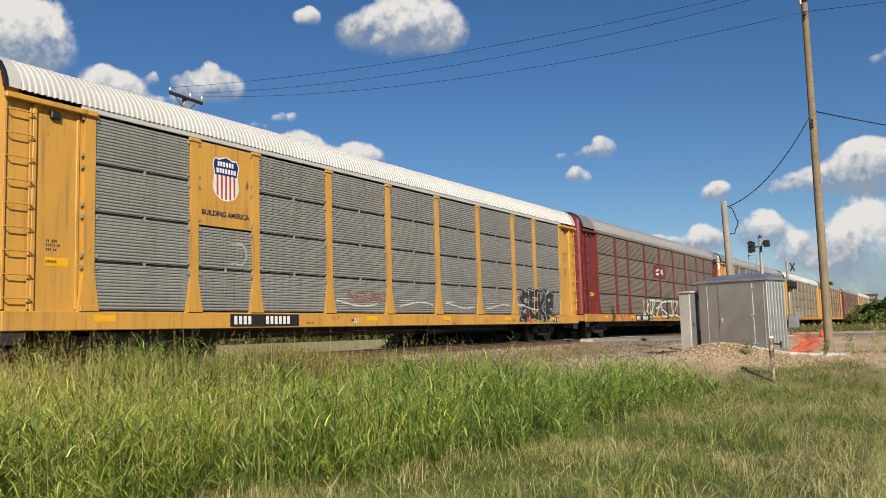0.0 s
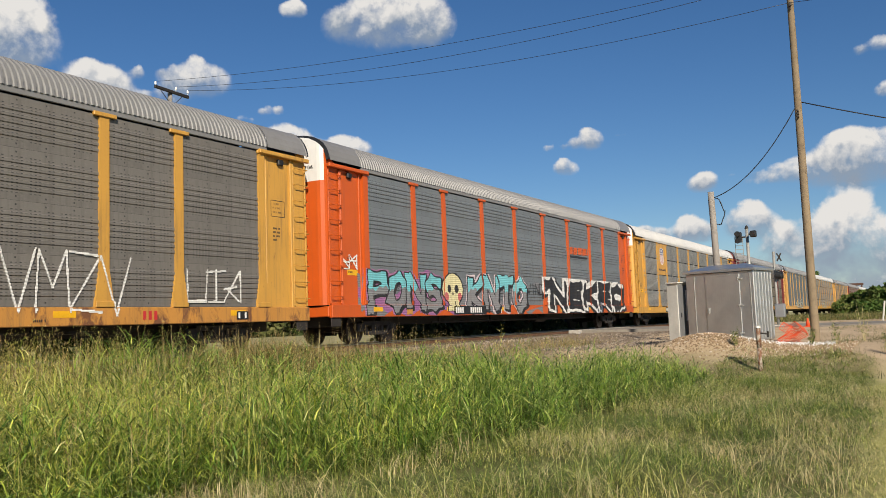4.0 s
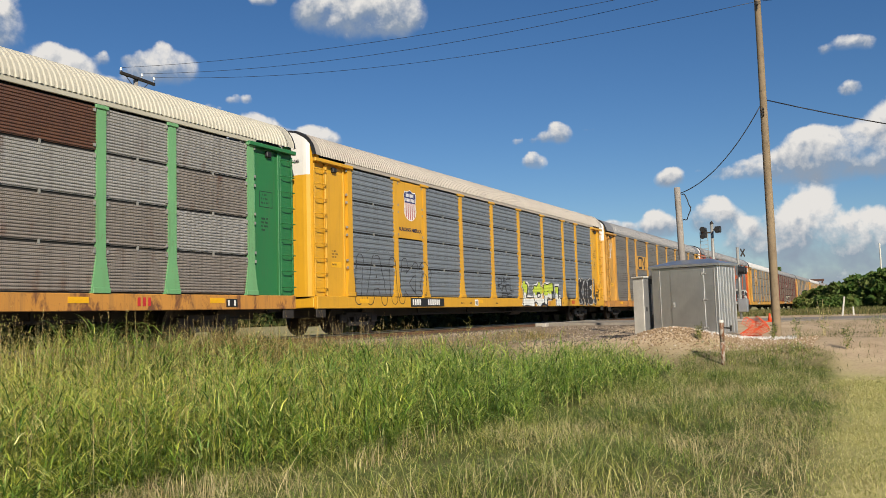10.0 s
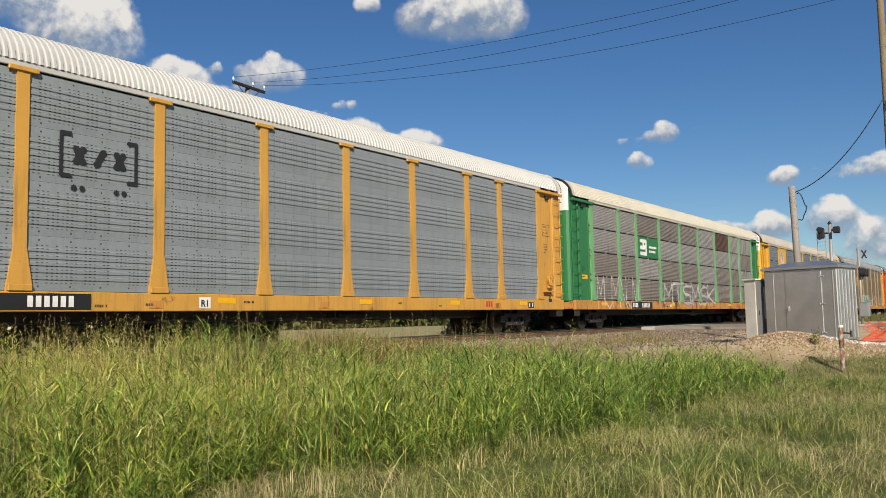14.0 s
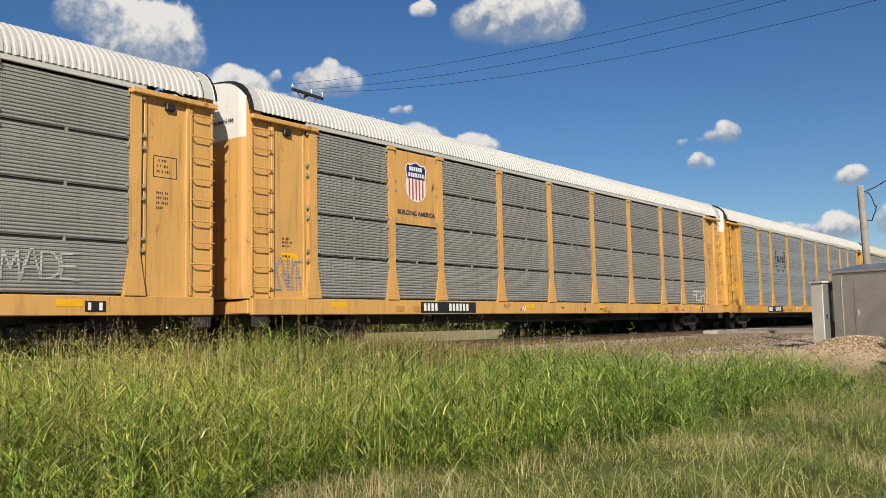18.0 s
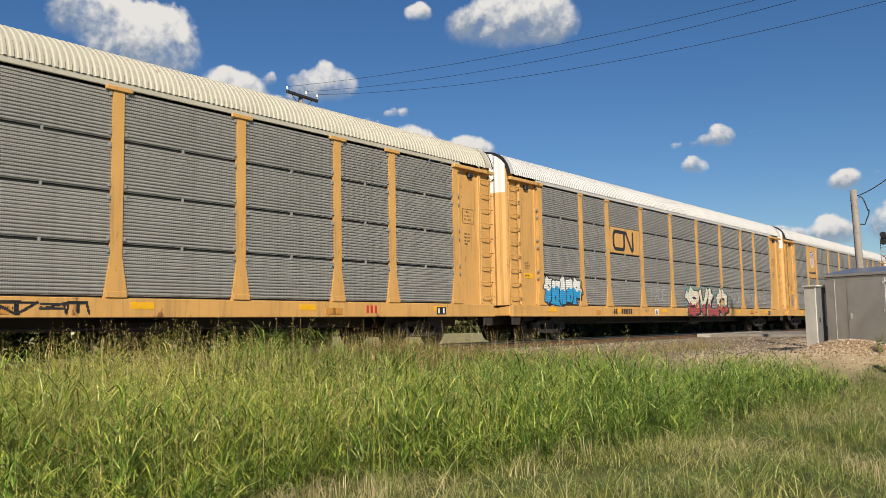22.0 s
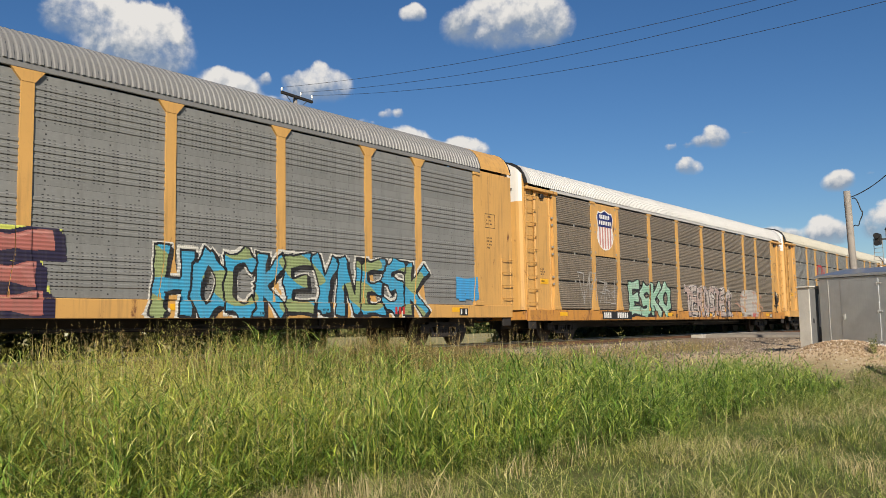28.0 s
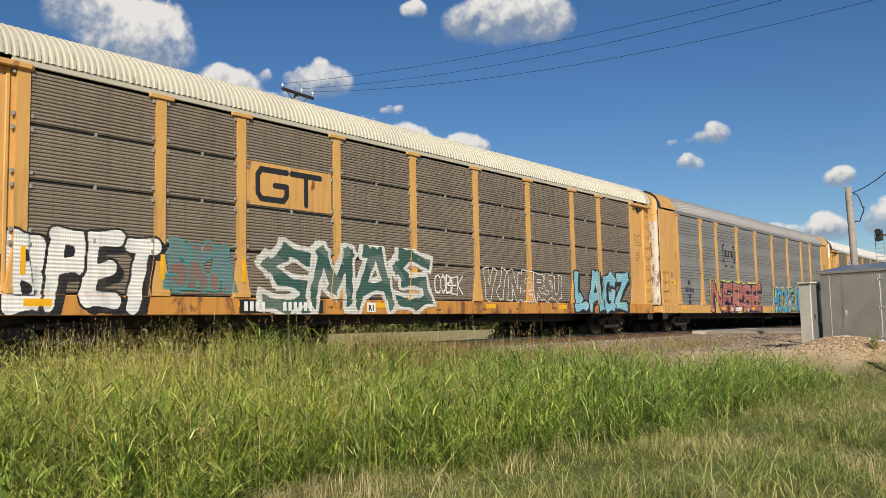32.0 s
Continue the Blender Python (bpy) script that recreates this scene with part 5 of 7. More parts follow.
        place("step", box_me("step", (0.45, 0.04, 0.26), "dark", 0.01), car, (s * 13.52, -1.46, 0.68 + z))
        bm = bmesh.new()
        add_box(bm, (0, 0, 0), (0.62, 0.22, 0.24), 0.03)
        add_box(bm, (0.36, 0.05, 0), (0.25, 0.34, 0.3), 0.05)
        place("coupler", from_bm("coupler", bm, "dark"), car, (s * 13.9, 0, 0.86), (0, 0, 0 if s > 0 else 180))
        t = place("truck", truck_me(), car, (s * 10.9, 0, 0))
        for w in (-0.87, 0.87):
            ws = place("wheelset", wheelset_me(), t, (w, 0, 0.455))
            WHEELS.append((car, ws, w))
        ye = -1.508 if smooth_end else -1.427
        if detail and s < 0:
            place("warning_label", box_me("warning_label", (0.5, 0.006, 0.17), "reflector"), car, (s * 12.66 + 0.03, ye - 0.001, 2.12 + z))
            bars(car, s * 12.66 - 0.2, 2.1 + z, 0.05, "111111", "ink", "small dark stencil", ye - 0.007)
            for k, row in enumerate(("11 111", "111 1 11", "111 11")):
                bars(car, s * 12.66 - 0.2, 2.5 - 0.085 * k + z, 0.05, row, "ink", "small dark stencil", ye)
        elif detail:
            bm = bmesh.new()
            for dx, dz2, sx, sz in ((0, 0.21, 0.52, 0.015), (0, -0.21, 0.52, 0.015), (-0.26, 0, 0.015, 0.42), (0.26, 0, 0.015, 0.42)):
                add_box(bm, (dx, 0, dz2), (sx, 0.003, sz))
            place("data_frame", from_bm("data_frame", bm, "ink"), car, (s * 12.66 + 0.02, ye, 3.75 + z))
            for k in range(3):
                bars(car, s * 12.66 - 0.17, 3.63 + 0.11 * k + z, 0.05, "11 1 111"[k:], "ink", "small dark stencil", ye)
            for k, row in enumerate(("1111 11", "111 111", "11 1111", "1111")):
                bars(car, s * 12.66 - 0.17, 3.2 - 0.1 * k + z, 0.05, row, "ink", "small dark stencil", ye)
    # markings on the sill
    if detail and high == "white" and not smooth_end:
        words(car, "EXCESS HEIGHT CAR", -13.955, 5.1 + z, 0.1, "ink", -0.62, -90)
    if detail:
        if seed % 2 and seed != 11:
            place("mark_plate", box_me("mark_plate", (0.3, 0.008, 0.24), "white_ink"), car, (-3.2, -1.538, 0.98 + z))
        words(car, "R1" if seed % 2 else "A1", -1.9 if seed == 11 else -3.2, 0.9 + z, 0.2, "ink" if seed % 2 else "white_ink", -1.5445)
        if board == "black":
            place("number_board", box_me("number_board", (2.45, 0.012, 0.3), "black"), car, (plate, -1.538, 0.985 + z), label="black board with the car's number")
        number(car, plate - 1.1, 0.89 + z, 0.2, "1111   111111" if board == "black" else "11  111111 ", -1.545 if board != "white" else -1.552, "ink" if board == "bare" else "white_ink")
        bars(car, 8.2, 0.9 + z, 0.19, "111", "red_ink", "small red mark")
        for x in (-11.4, -6.9, -2.6, 2.0, 6.4, 10.9):
            place("reflector", box_me("reflector", (0.5, 0.01, 0.13), "reflector"), car, (x + rng.uniform(-0.3, 0.3), -1.537, 1.03 + z))
        place("test_board", box_me("test_board", (0.4, 0.01, 0.2), "black"), car, (11.2, -1.54, 0.97 + z))
        bars(car, 11.05, 0.9 + z, 0.14, "1 1", "white_ink", "white number", -1.5475)
        for k in range(5):
            bars(car, rng.uniform(-10, 9), 0.88 + z + rng.uniform(0, 0.1), 0.05, "11111 111"[: rng.integers(4, 9)], "ink", "small dark stencil")
    if detail:
        for x in sorted(rng.uniform(-10.5, 10.5, 4)):
            place("sill_pocket", box_me("sill_pocket", (0.34, 0.012, 0.17), "rustsill", 0.004), car, (x, -1.536, 0.94 + z))
        bm = bmesh.new()
        add_tube(bm, (-7.5, -1.0, 0.6), (7.5, -1.0, 0.6), 0.03, 0.03, 6)
        for x in (-7.0, -3.0, 1.5, 6.0):
            add_box(bm, (x, -1.0, 0.72), (0.06, 0.06, 0.3))
        part("brake_pipe", bm, "dark", car)
        bm = bmesh.new()
        add_tube(bm, (1.8, -0.7, 0.62), (2.9, -0.7, 0.62), 0.17, 0.17, 12)
        part("air_tank", bm, "dark", car)
    return car


def sign_shield(car, dz, big=False):
    x, zc = -8.25, 4.2 + dz
    if big:
        raster("sign", car, x - 0.72, x + 0.72, zc - 0.78, zc + 0.78, 0.0125, shield_pick(x, zc, 1.38, 1.52), ["white_ink", "blue_ink", "faded_red"], "shield sign with dark blue head and red and white stripes", flat=-1.503)
    else:
        zc += 0.17
        raster("sign", car, x - 0.47, x + 0.47, zc - 0.57, zc + 0.57, 0.0125, shield_pick(x, zc, 0.9, 1.08), ["white_ink", "blue_ink", "shield_red"], "shield sign with dark blue head and red and white stripes", flat=-1.503)
        words(car, "BUILDING AMERICA", x, 3.44 + dz, 0.172, "navy", -1.5035)


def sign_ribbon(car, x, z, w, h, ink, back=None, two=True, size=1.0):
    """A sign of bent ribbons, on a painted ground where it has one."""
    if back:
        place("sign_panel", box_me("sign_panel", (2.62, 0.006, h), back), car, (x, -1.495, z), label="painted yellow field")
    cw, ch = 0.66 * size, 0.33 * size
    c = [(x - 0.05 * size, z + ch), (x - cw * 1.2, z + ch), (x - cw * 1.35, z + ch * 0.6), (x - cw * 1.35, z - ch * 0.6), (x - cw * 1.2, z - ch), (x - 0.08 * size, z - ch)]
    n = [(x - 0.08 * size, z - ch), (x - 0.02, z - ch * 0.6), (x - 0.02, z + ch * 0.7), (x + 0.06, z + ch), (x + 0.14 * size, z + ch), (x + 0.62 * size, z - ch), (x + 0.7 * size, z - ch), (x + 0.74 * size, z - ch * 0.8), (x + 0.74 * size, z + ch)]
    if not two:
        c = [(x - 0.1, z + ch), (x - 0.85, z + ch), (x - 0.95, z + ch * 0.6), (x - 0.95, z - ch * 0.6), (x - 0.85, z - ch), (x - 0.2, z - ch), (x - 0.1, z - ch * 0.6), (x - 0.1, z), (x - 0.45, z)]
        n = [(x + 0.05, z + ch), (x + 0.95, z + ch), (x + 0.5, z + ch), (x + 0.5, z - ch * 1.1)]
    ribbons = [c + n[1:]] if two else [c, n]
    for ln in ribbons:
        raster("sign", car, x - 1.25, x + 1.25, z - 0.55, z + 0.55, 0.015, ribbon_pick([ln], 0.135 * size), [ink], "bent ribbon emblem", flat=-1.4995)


def sign_brackets(car, x, z):
    """A bracketed block emblem with small dots below."""
    for s in (-1, 1):
        ln = [(x + s * 0.62, z + 0.4), (x + s * 0.8, z + 0.4), (x + s * 0.8, z - 0.4), (x + s * 0.62, z - 0.4)]
        raster("sign_bracket", car, x - 0.95, x + 0.95, z - 0.55, z + 0.55, 0.016, ribbon_pick([ln], 0.07), ["ink"], "dark bracket", flat=-1.4995)
    for k in range(3):
        a = x - 0.43 + 0.43 * k
        block = [[(a - 0.07, z - 0.12), (a + 0.07, z + 0.12)]] + ([[(a + 0.07, z - 0.12), (a - 0.07, z + 0.12)]] if k != 1 else [])
        raster("sign_block", car, x - 0.75, x + 0.75, z - 0.3, z + 0.3, 0.016, ribbon_pick(block, 0.14), ["ink"], "dark block of the emblem", flat=-1.5)
    for d in (-0.55, -0.38, 0.35, 0.52):
        raster("sign_dot", car, x + d - 0.12, x + d + 0.14, z - 0.75, z - 0.5, 0.016, ribbon_pick([[(x + d, z - 0.62), (x + d + 0.02, z - 0.62)]], 0.1), ["ink"], flat=-1.5)


def brake_wheel(c, x, z, mat):
    """The hand brake's housing, wheel, chain and step on the car's end."""
    b = place("brake_gear", box_me("brake_gear", (0.3, 0.14, 0.42), mat, 0.03), c, (x, -1.5, z))
    bm = bmesh.new()
    for k in range(14):
        p, q = (2 * math.pi * j / 14 for j in (k, k + 1))
        add_tube(bm, (0.22 * math.cos(p), 0, 0.22 * math.sin(p)), (0.22 * math.cos(q), 0, 0.22 * math.sin(q)), 0.018, 0.018, 6)
    for k in range(3):
        p = 2 * math.pi * k / 3
        add_tube(bm, (0, 0, 0), (0.22 * math.cos(p), 0, 0.22 * math.sin(p)), 0.014, 0.014, 6)
    part("brake_wheel", bm, mat, b, (-0.05, -0.1, 0.1))
    bm = bmesh.new()
    add_tube(bm, (0, 0, -0.2), (-0.12, 0, -0.62), 0.018, 0.018, 6)
    add_box(bm, (-0.12, 0, -0.66), (0.22, 0.07, 0.1), 0.015)
    part("brake_chain", bm, "dark", b, (0.05, -0.02, 0))
    place("step", box_me("brake_step", (0.75, 0.16, 0.05), mat, 0.01), c, (x - 0.2, -1.52, z - 0.33))


def hand_brake(c):
    """The recess with the brake gear near the car's end."""
    raster("brake_recess", c, 12.42, 12.98, 1.3, 2.35, 0.02, lambda x, z: np.where(((x - 12.42) / 0.52) ** 2 + ((z - 1.75) / 0.52) ** 2 < 1, np.where(np.abs(x - 12.75) < 0.07, 2, 1), 0), ["black", "offwhite"], "dark rounded recess", flat=-1.44)
    brake_wheel(c, 12.45, 1.75, "dark")


def worn_patch(x, z):
    """A faded white block with ragged pink scribbles at both sides."""
    u, t = (x - 7.8) / 1.35, (z - 1.35) / 0.85
    body = np.abs(u) ** 4 + np.abs(t) ** 4 + 0.12 * np.sin(x * 9) * np.sin(z * 7) < 1
    flow = np.abs(np.sin(x * 5.3 + 2.2 * np.sin(z * 4.1)) * np.cos(z * 5.7 + x)) < 0.13
    wing = flow & (np.abs(u) < 1.6) & (np.abs(t) < 0.55 + 0.2 * np.sin(x * 6))
    return np.where(body, np.where(flow & (np.abs(u) > 0.35), 2, 1), np.where(wing, 2, 0))


def round_figure(x, z):
    """A plump white shape with upright black lines, two ears on top and feet below."""
    u, t = (x + 2.9) / 1.3, (z - 1.52) / 0.66
    shape = np.minimum.reduce([np.abs(u * 0.97) ** 2.6 + np.abs(t) ** 2.6 - 1, ((u + 0.55) / 0.26) ** 2 + ((t - 0.92) / 0.3) ** 2 - 1, ((u - 0.1) / 0.3) ** 2 + ((t - 1.02) / 0.28) ** 2 - 1, ((u + 0.2) / 0.25) ** 2 + ((t + 0.95) / 0.22) ** 2 - 1, ((u - 0.45) / 0.25) ** 2 + ((t + 0.95) / 0.22) ** 2 - 1, ((u - 0.98) / 0.14) ** 2 + ((t - 0.35) / 0.2) ** 2 - 1])
    out = np.where(shape < 0.0, 1, np.where(shape < 0.14, 2, 0))
    lines = np.minimum.reduce([np.abs(u - k - 0.12 * k * np.sqrt(np.clip(1.1 - t * t, 0, 1))) for k in (-0.62, -0.22, 0.2, 0.58)])
    fold = np.abs(t - 0.62 + 0.3 * (u - 0.1) ** 2)
    return np.where((out == 1) & ((lines < 0.02) | (fold < 0.04)), 2, out)


def skull(x, z):
    cx, cz = x + 6.8, z - 1.72
    head = (cx / 0.72) ** 2 + (cz / 0.55) ** 2
    jaw = (np.abs(cx) < 0.42) & (z > 0.98) & (z < 1.5)
    out = np.where((head < 1) | jaw, 1, 0)
    out = np.where((out == 0) & (((cx / 0.78) ** 2 + (cz / 0.61) ** 2 < 1) | ((np.abs(cx) < 0.47) & (z > 0.94) & (z < 1.5))), 2, out)
    eye = ((np.abs(cx) - 0.27) / 0.15) ** 2 + ((cz - 0.02) / 0.15) ** 2 < 1
    cheek = ((np.abs(cx) - 0.5) / 0.15) ** 2 + ((cz + 0.27) / 0.17) ** 2 < 1
    tooth = jaw & (z < 1.3) & (np.mod(cx * 3.5 + 0.5, 1) < 0.1)
    nose = (np.abs(cx) < 0.05) & (np.abs(cz + 0.15) < 0.05)
    return np.where(eye | tooth | nose, 2, np.where(cheek & (out == 1), 3, out))


def make_train():
    """The cars from the head of the train to its tail; the number is the place in the train."""
    W, K = (0.75, 0.74, 0.7), (0.015, 0.015, 0.017)
    cars = {}
    # cars far ahead
    ahead = [(-6, "p_fine", "tan", "white", "brown yellow"), (-5, "p_brown", "maroon", "grey", "dark red"), (-4, "p_brown", "tan", "grey", "grimy yellow"), (-3, "p_fine", "yellow", "white", "yellow"), (-2, "p_blue", "tan", "grey", "grey and yellow")]
    for i, pan, body, roof, word in ahead:
        cars[i] = autorack("car_carrier", f"{word} railway car carrier with ribbed grey sides", body, body, pan, roof, 10, 4, detail=False, clips=False, seed=i + 20)
        graffiti(cars[i], -4 + i, 2 + i, 0.9, 2.2, 5, (0.5, 0.55, 0.5), 50 + i, K, cell=0.03)
    # dark red car with grey sides
    c = cars[-1] = autorack("car_carrier", "dark red railway car carrier with grimy grey sides", "maroon", "maroon", "p_brown", "grey", 14, 4, sill="rustsill", high="maroon", seed=1, clips=False)
    place("sign_panel", box_me("sign_panel", (2.5, 0.006, 0.75), "maroon"), c, (-1.5, -1.495, 3.7), label="dark red field with a white emblem")
    raster("sign", c, -2.6, -0.4, 3.3, 4.1, 0.02, ribbon_pick([[(-2.2, 3.75), (-1.4, 3.9), (-0.8, 3.6)], [(-2.2, 3.55), (-1.3, 3.6), (-0.9, 3.85)]], 0.12), ["white_ink"], "white emblem", flat=-1.4995)
    graffiti(c, -5, 2, 0.95, 2.1, 6, (0.55, 0.58, 0.45), 61, K)
    # 0: faded yellow, shield
    c = cars[0] = autorack("car_carrier", "faded yellow car carrier with grey ribbed sides and white roof", "yellow", "yellow", "p_fine", "white", 14, 4, emblem="shield", plate=-6.93, dz=-0.07, seed=2)
    sign_shield(c, -0.07)
    graffiti(c, 7.75, 11.0, 0.85, 2.15, "SEKR", K, 71, (0.5, 0.49, 0.46), K, None, 0.3, edge=0.03, label="black sprayed piece with thin white lines")
    raster("graffiti", c, -8.6, -7.4, 2.2, 2.9, 0.02, lambda x, z: np.where(np.abs(np.hypot((x + 7.95) / 0.45, (z - 2.5) / 0.28) - 0.9 + 0.1 * np.sin(x * 14)) < 0.09, 1, 0) * (x > -8.1), [spray((0.42, 0.41, 0.38))], "faint pale sprayed arc", 0.0025, kind="stuff")
    scrawl(c, -3.5, -1.6, 1.45, 1.75, "NEURO", (0.3, 0.12, 0.09), 73)
    for x0 in (-4.1, -0.9, 1.9, 4.8, 7.5):
        raster("graffiti", c, x0, x0 + 2.0, 1.2, 1.62, 0.02, lambda x, z: np.where((np.abs(z - 1.4 - 0.08 * np.sin((x - x0) * 2 + x0)) < 0.028) | ((np.abs(z - 1.53 + 0.03 * (x - x0)) < 0.018) & (x - x0 < 0.7)), 1, 0), [spray((0.55, 0.53, 0.47))], "pale sprayed dash", 0.005, kind="stuff")
    # 1: orange
    c = cars[1] = autorack("car_carrier", "orange car carrier with dark grey sides and large graffiti", "orange", "orange", "p_blue", "grey", 5, 4, "tee", folds=False, plate=-5.6, clips=False, seed=3)
    raster("sign", c, 4.5, 7.1, 3.35, 4.1, 0.02, lambda x, z: np.where((np.abs(z - 3.78 - (x - 5.8) * 0.02) < 0.17) & (np.abs(x - 5.8) < 1.2) & (np.mod((x - 0.25 * z) * 1.7, 1) < 0.82), 1, np.where((np.abs(z - 3.48) < 0.05) & (np.abs(x - 5.6) < 1.2), 2, 0)), [spray((0.62, 0.1, 0.012)), "ink"], "slanted orange bars over a dark line", flat=-1.4995)
    raster("graffiti", c, -12.4, 12.5, 0.82, 2.35, 0.03, lambda x, z: np.where(z < 1.9 + 0.35 * np.sin(x * 1.3) + 0.1 * np.sin(x * 5), np.where(np.sin(x * 0.9) + np.sin(z * 3 + x * 0.5) > 0.1, 1, np.where(x < -4, 2, 0)), 0) * (x < 1.0) * (z > 0.9 + 0.1 * np.sin(x * 4)), [spray((0.19, 0.19, 0.2)), spray((0.3, 0.12, 0.28))], "grey and violet sprayed ground", kind="stuff")
    graffiti(c, -12.0, -7.6, 0.9, 2.2, "PONS", (0.16, 0.5, 0.54), 81, K, (0.36, 0.16, 0.3), (0.21, 0.215, 0.22), 0.28, edge=0.05, split=0.6, drop=0.08, label="turquoise sprayed piece with a violet edge")
    raster("graffiti", c, -7.75, -5.85, 0.84, 2.3, 0.022, skull, [spray((0.7, 0.64, 0.36)), spray(K), spray((0.5, 0.12, 0.12))], "cream sprayed skull with dark eyes", 0.006, kind="stuff")
    graffiti(c, -5.7, -0.6, 0.86, 2.3, "KNTO", (0.18, 0.52, 0.56), 83, K, (0.6, 0.5, 0.52), (0.23, 0.23, 0.235), 0.32, edge=0.055, split=0.6, drop=0.1, label="turquoise and grey sprayed piece")
    scrawl(c, -0.5, 1.2, 1.6, 2.1, "WIND".replace("W", "V"), K, 86)
    graffiti(c, 2.0, 12.15, 0.84, 2.36, "NEKRO", K, 84, W, K, None, 0.44, edge=0.12, drop=-0.2, label="huge black sprayed piece with white outline")
    scrawl(c, -13.2, -12.4, 2.2, 2.7, 2, W, 85)
    # 2: yellow with dull sides
    c = cars[2] = autorack("car_carrier", "aged yellow car carrier with dull brown grey sides", "yellow", "yellow", "p_dash", "grey", 5, 4, "tee", sill="rustsill", plate=-6.86, dz=-0.07, clips=False, seed=4)
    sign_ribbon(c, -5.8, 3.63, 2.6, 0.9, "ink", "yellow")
    graffiti(c, -4.0, -1.4, 0.85, 2.2, "SLACN", (0.5, 0.54, 0.42), 91, K, W, (0.46, 0.48, 0.4), 0.17, edge=0.035, label="pale sprayed piece")
    graffiti(c, -1.5, 2.2, 0.85, 2.2, "GRZON", (0.46, 0.52, 0.42), 92, K, (0.6, 0.64, 0.55), (0.1, 0.36, 0.33), 0.19, edge=0.035, split=0.7, label="green and turquoise sprayed piece")
    scrawl(c, 2.6, 3.6, 1.1, 1.7, 3, W, 96), scrawl(c, 5.0, 7.9, 0.95, 2.2, "VMZV", W, 93), scrawl(c, 9.4, 11.2, 1.2, 2.0, 3, W, 94), scrawl(c, -13.3, -12.5, 3.6, 4.6, 2, W, 95)
    # 3: fresh yellow, dotted panels
    c = cars[3] = autorack("car_carrier", "bright yellow car carrier with blue grey ribbed sides", "golden", "golden", "p_dots", "pale", 6, 4, emblem="shield", cap="tee", plate=-7.2, seed=5)
    sign_shield(c, 0)
    graffiti(c, -12.1, -6.9, 0.82, 2.45, "IAIKO", K, 101, K, None, None, 0.34, edge=0.03, hollow=True, bubble=True, label="thin black sprayed outlines"), scrawl(c, -1.0, 0.7, 1.45, 2.05, "RAFL", K, 102), scrawl(c, -0.6, 0.5, 1.2, 1.4, "FO", K, 105)
    graffiti(c, 1.8, 6.7, 0.82, 1.9, "LOFI", (0.5, 0.62, 0.05), 103, K, (0.72, 0.72, 0.7), (0.72, 0.74, 0.7), 0.34, edge=0.055, split=0.5, drop=0.08, label="lime and white sprayed piece with black outline")
    graffiti(c, 9.4, 12.5, 0.84, 2.25, "KOEI", K, 104, W, K, None, 0.36, edge=0.032, bubble=True, label="black sprayed piece with white lines")
    brake_wheel(c, 12.75, 1.8, "golden")
    # 4: green with rusty sides
    c = cars[4] = autorack("car_carrier", "green car carrier with rust stained sides and cream roof", "green", "palegreen", "p_rust", "cream", 14, 4, sill="rustsill", plate=-6.9, seed=6, odd={**{(b, r): "p_low" for b in range(9) for r in (0, 1) if (b + 2 * r) % 3 != 1 or r == 0}, (6, 3): "p_red", (2, 3): "p_low", (3, 3): "p_low", (4, 3): "p_low", (8, 2): "p_low"})
    place("sign_panel", box_me("sign_panel", (2.5, 0.006, 0.95), "green"), c, (-5.75, -1.495, 3.68), label="green field with a white emblem")
    raster("sign", c, -6.95, -4.5, 3.25, 4.1, 0.016, ribbon_pick([[(-6.72, 3.97), (-6.06, 3.97), (-6.06, 3.75), (-6.3, 3.66), (-6.72, 3.66)], [(-6.72, 3.38), (-6.06, 3.38), (-6.06, 3.6)], [(-6.4, 3.97), (-6.4, 3.66)]], 0.17), ["white_ink"], "white block emblem", flat=-1.4995)
    for z, w in ((3.72, 0.95), (3.52, 0.8)):
        place("sign_line", box_me("sign_line", (w, 0.004, 0.1), "white_ink"), c, (-5.7 + w / 2, -1.5, z))
    graffiti(c, -4.0, 4.1, 1.0, 2.15, "MTSMSK", (0.38, 0.365, 0.34), 111, (0.2, 0.185, 0.17), None, (0.5, 0.49, 0.46), 0.13, edge=0.03, label="faded white sprayed piece")
    scrawl(c, -11.7, -7.1, 0.85, 2.25, "MUMNUV", (0.6, 0.58, 0.55), 112)
    # 5: grey blue sides with a bracket emblem
    c = cars[5] = autorack("car_carrier", "yellow car carrier with blue grey sides and white roof", "yellow", "yellow", "p_pale", "white", 5, 4, "tee", plate=-7.1, clips=False, seed=7)
    sign_brackets(c, -5.7, 3.75)
    brake_wheel(c, 12.75, 1.8, "yellow")
    # 6: faded yellow with shield
    c = cars[6] = autorack("car_carrier", "faded yellow car carrier with grey ribbed sides and white roof", "tan", "tan", "p_fine", "white", 14, 4, emblem="shield", plate=-6.96, seed=8)
    sign_shield(c, 0)
    scrawl(c, -13.1, -12.3, 1.35, 2.1, 4, (0.28, 0.26, 0.26), 121), scrawl(c, 10.3, 11.6, 1.3, 1.8, 3, W, 122)
    # 7: large ribbon emblem
    c = cars[7] = autorack("car_carrier", "yellow car carrier with grey ribbed sides and graffiti", "tan", "tan", "p_fine", "white", 14, 4, folds=True, plate=-5.9, seed=9, board="bare")
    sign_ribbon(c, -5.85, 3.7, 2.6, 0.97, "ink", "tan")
    graffiti(c, -11.85, -9.45, 1.2, 2.1, "SHAMP", (0.72, 0.73, 0.72), 131, K, None, (0.02, 0.3, 0.6), 0.24, edge=0.035, split=0.6, drop=0.05, label="blue and white sprayed piece")
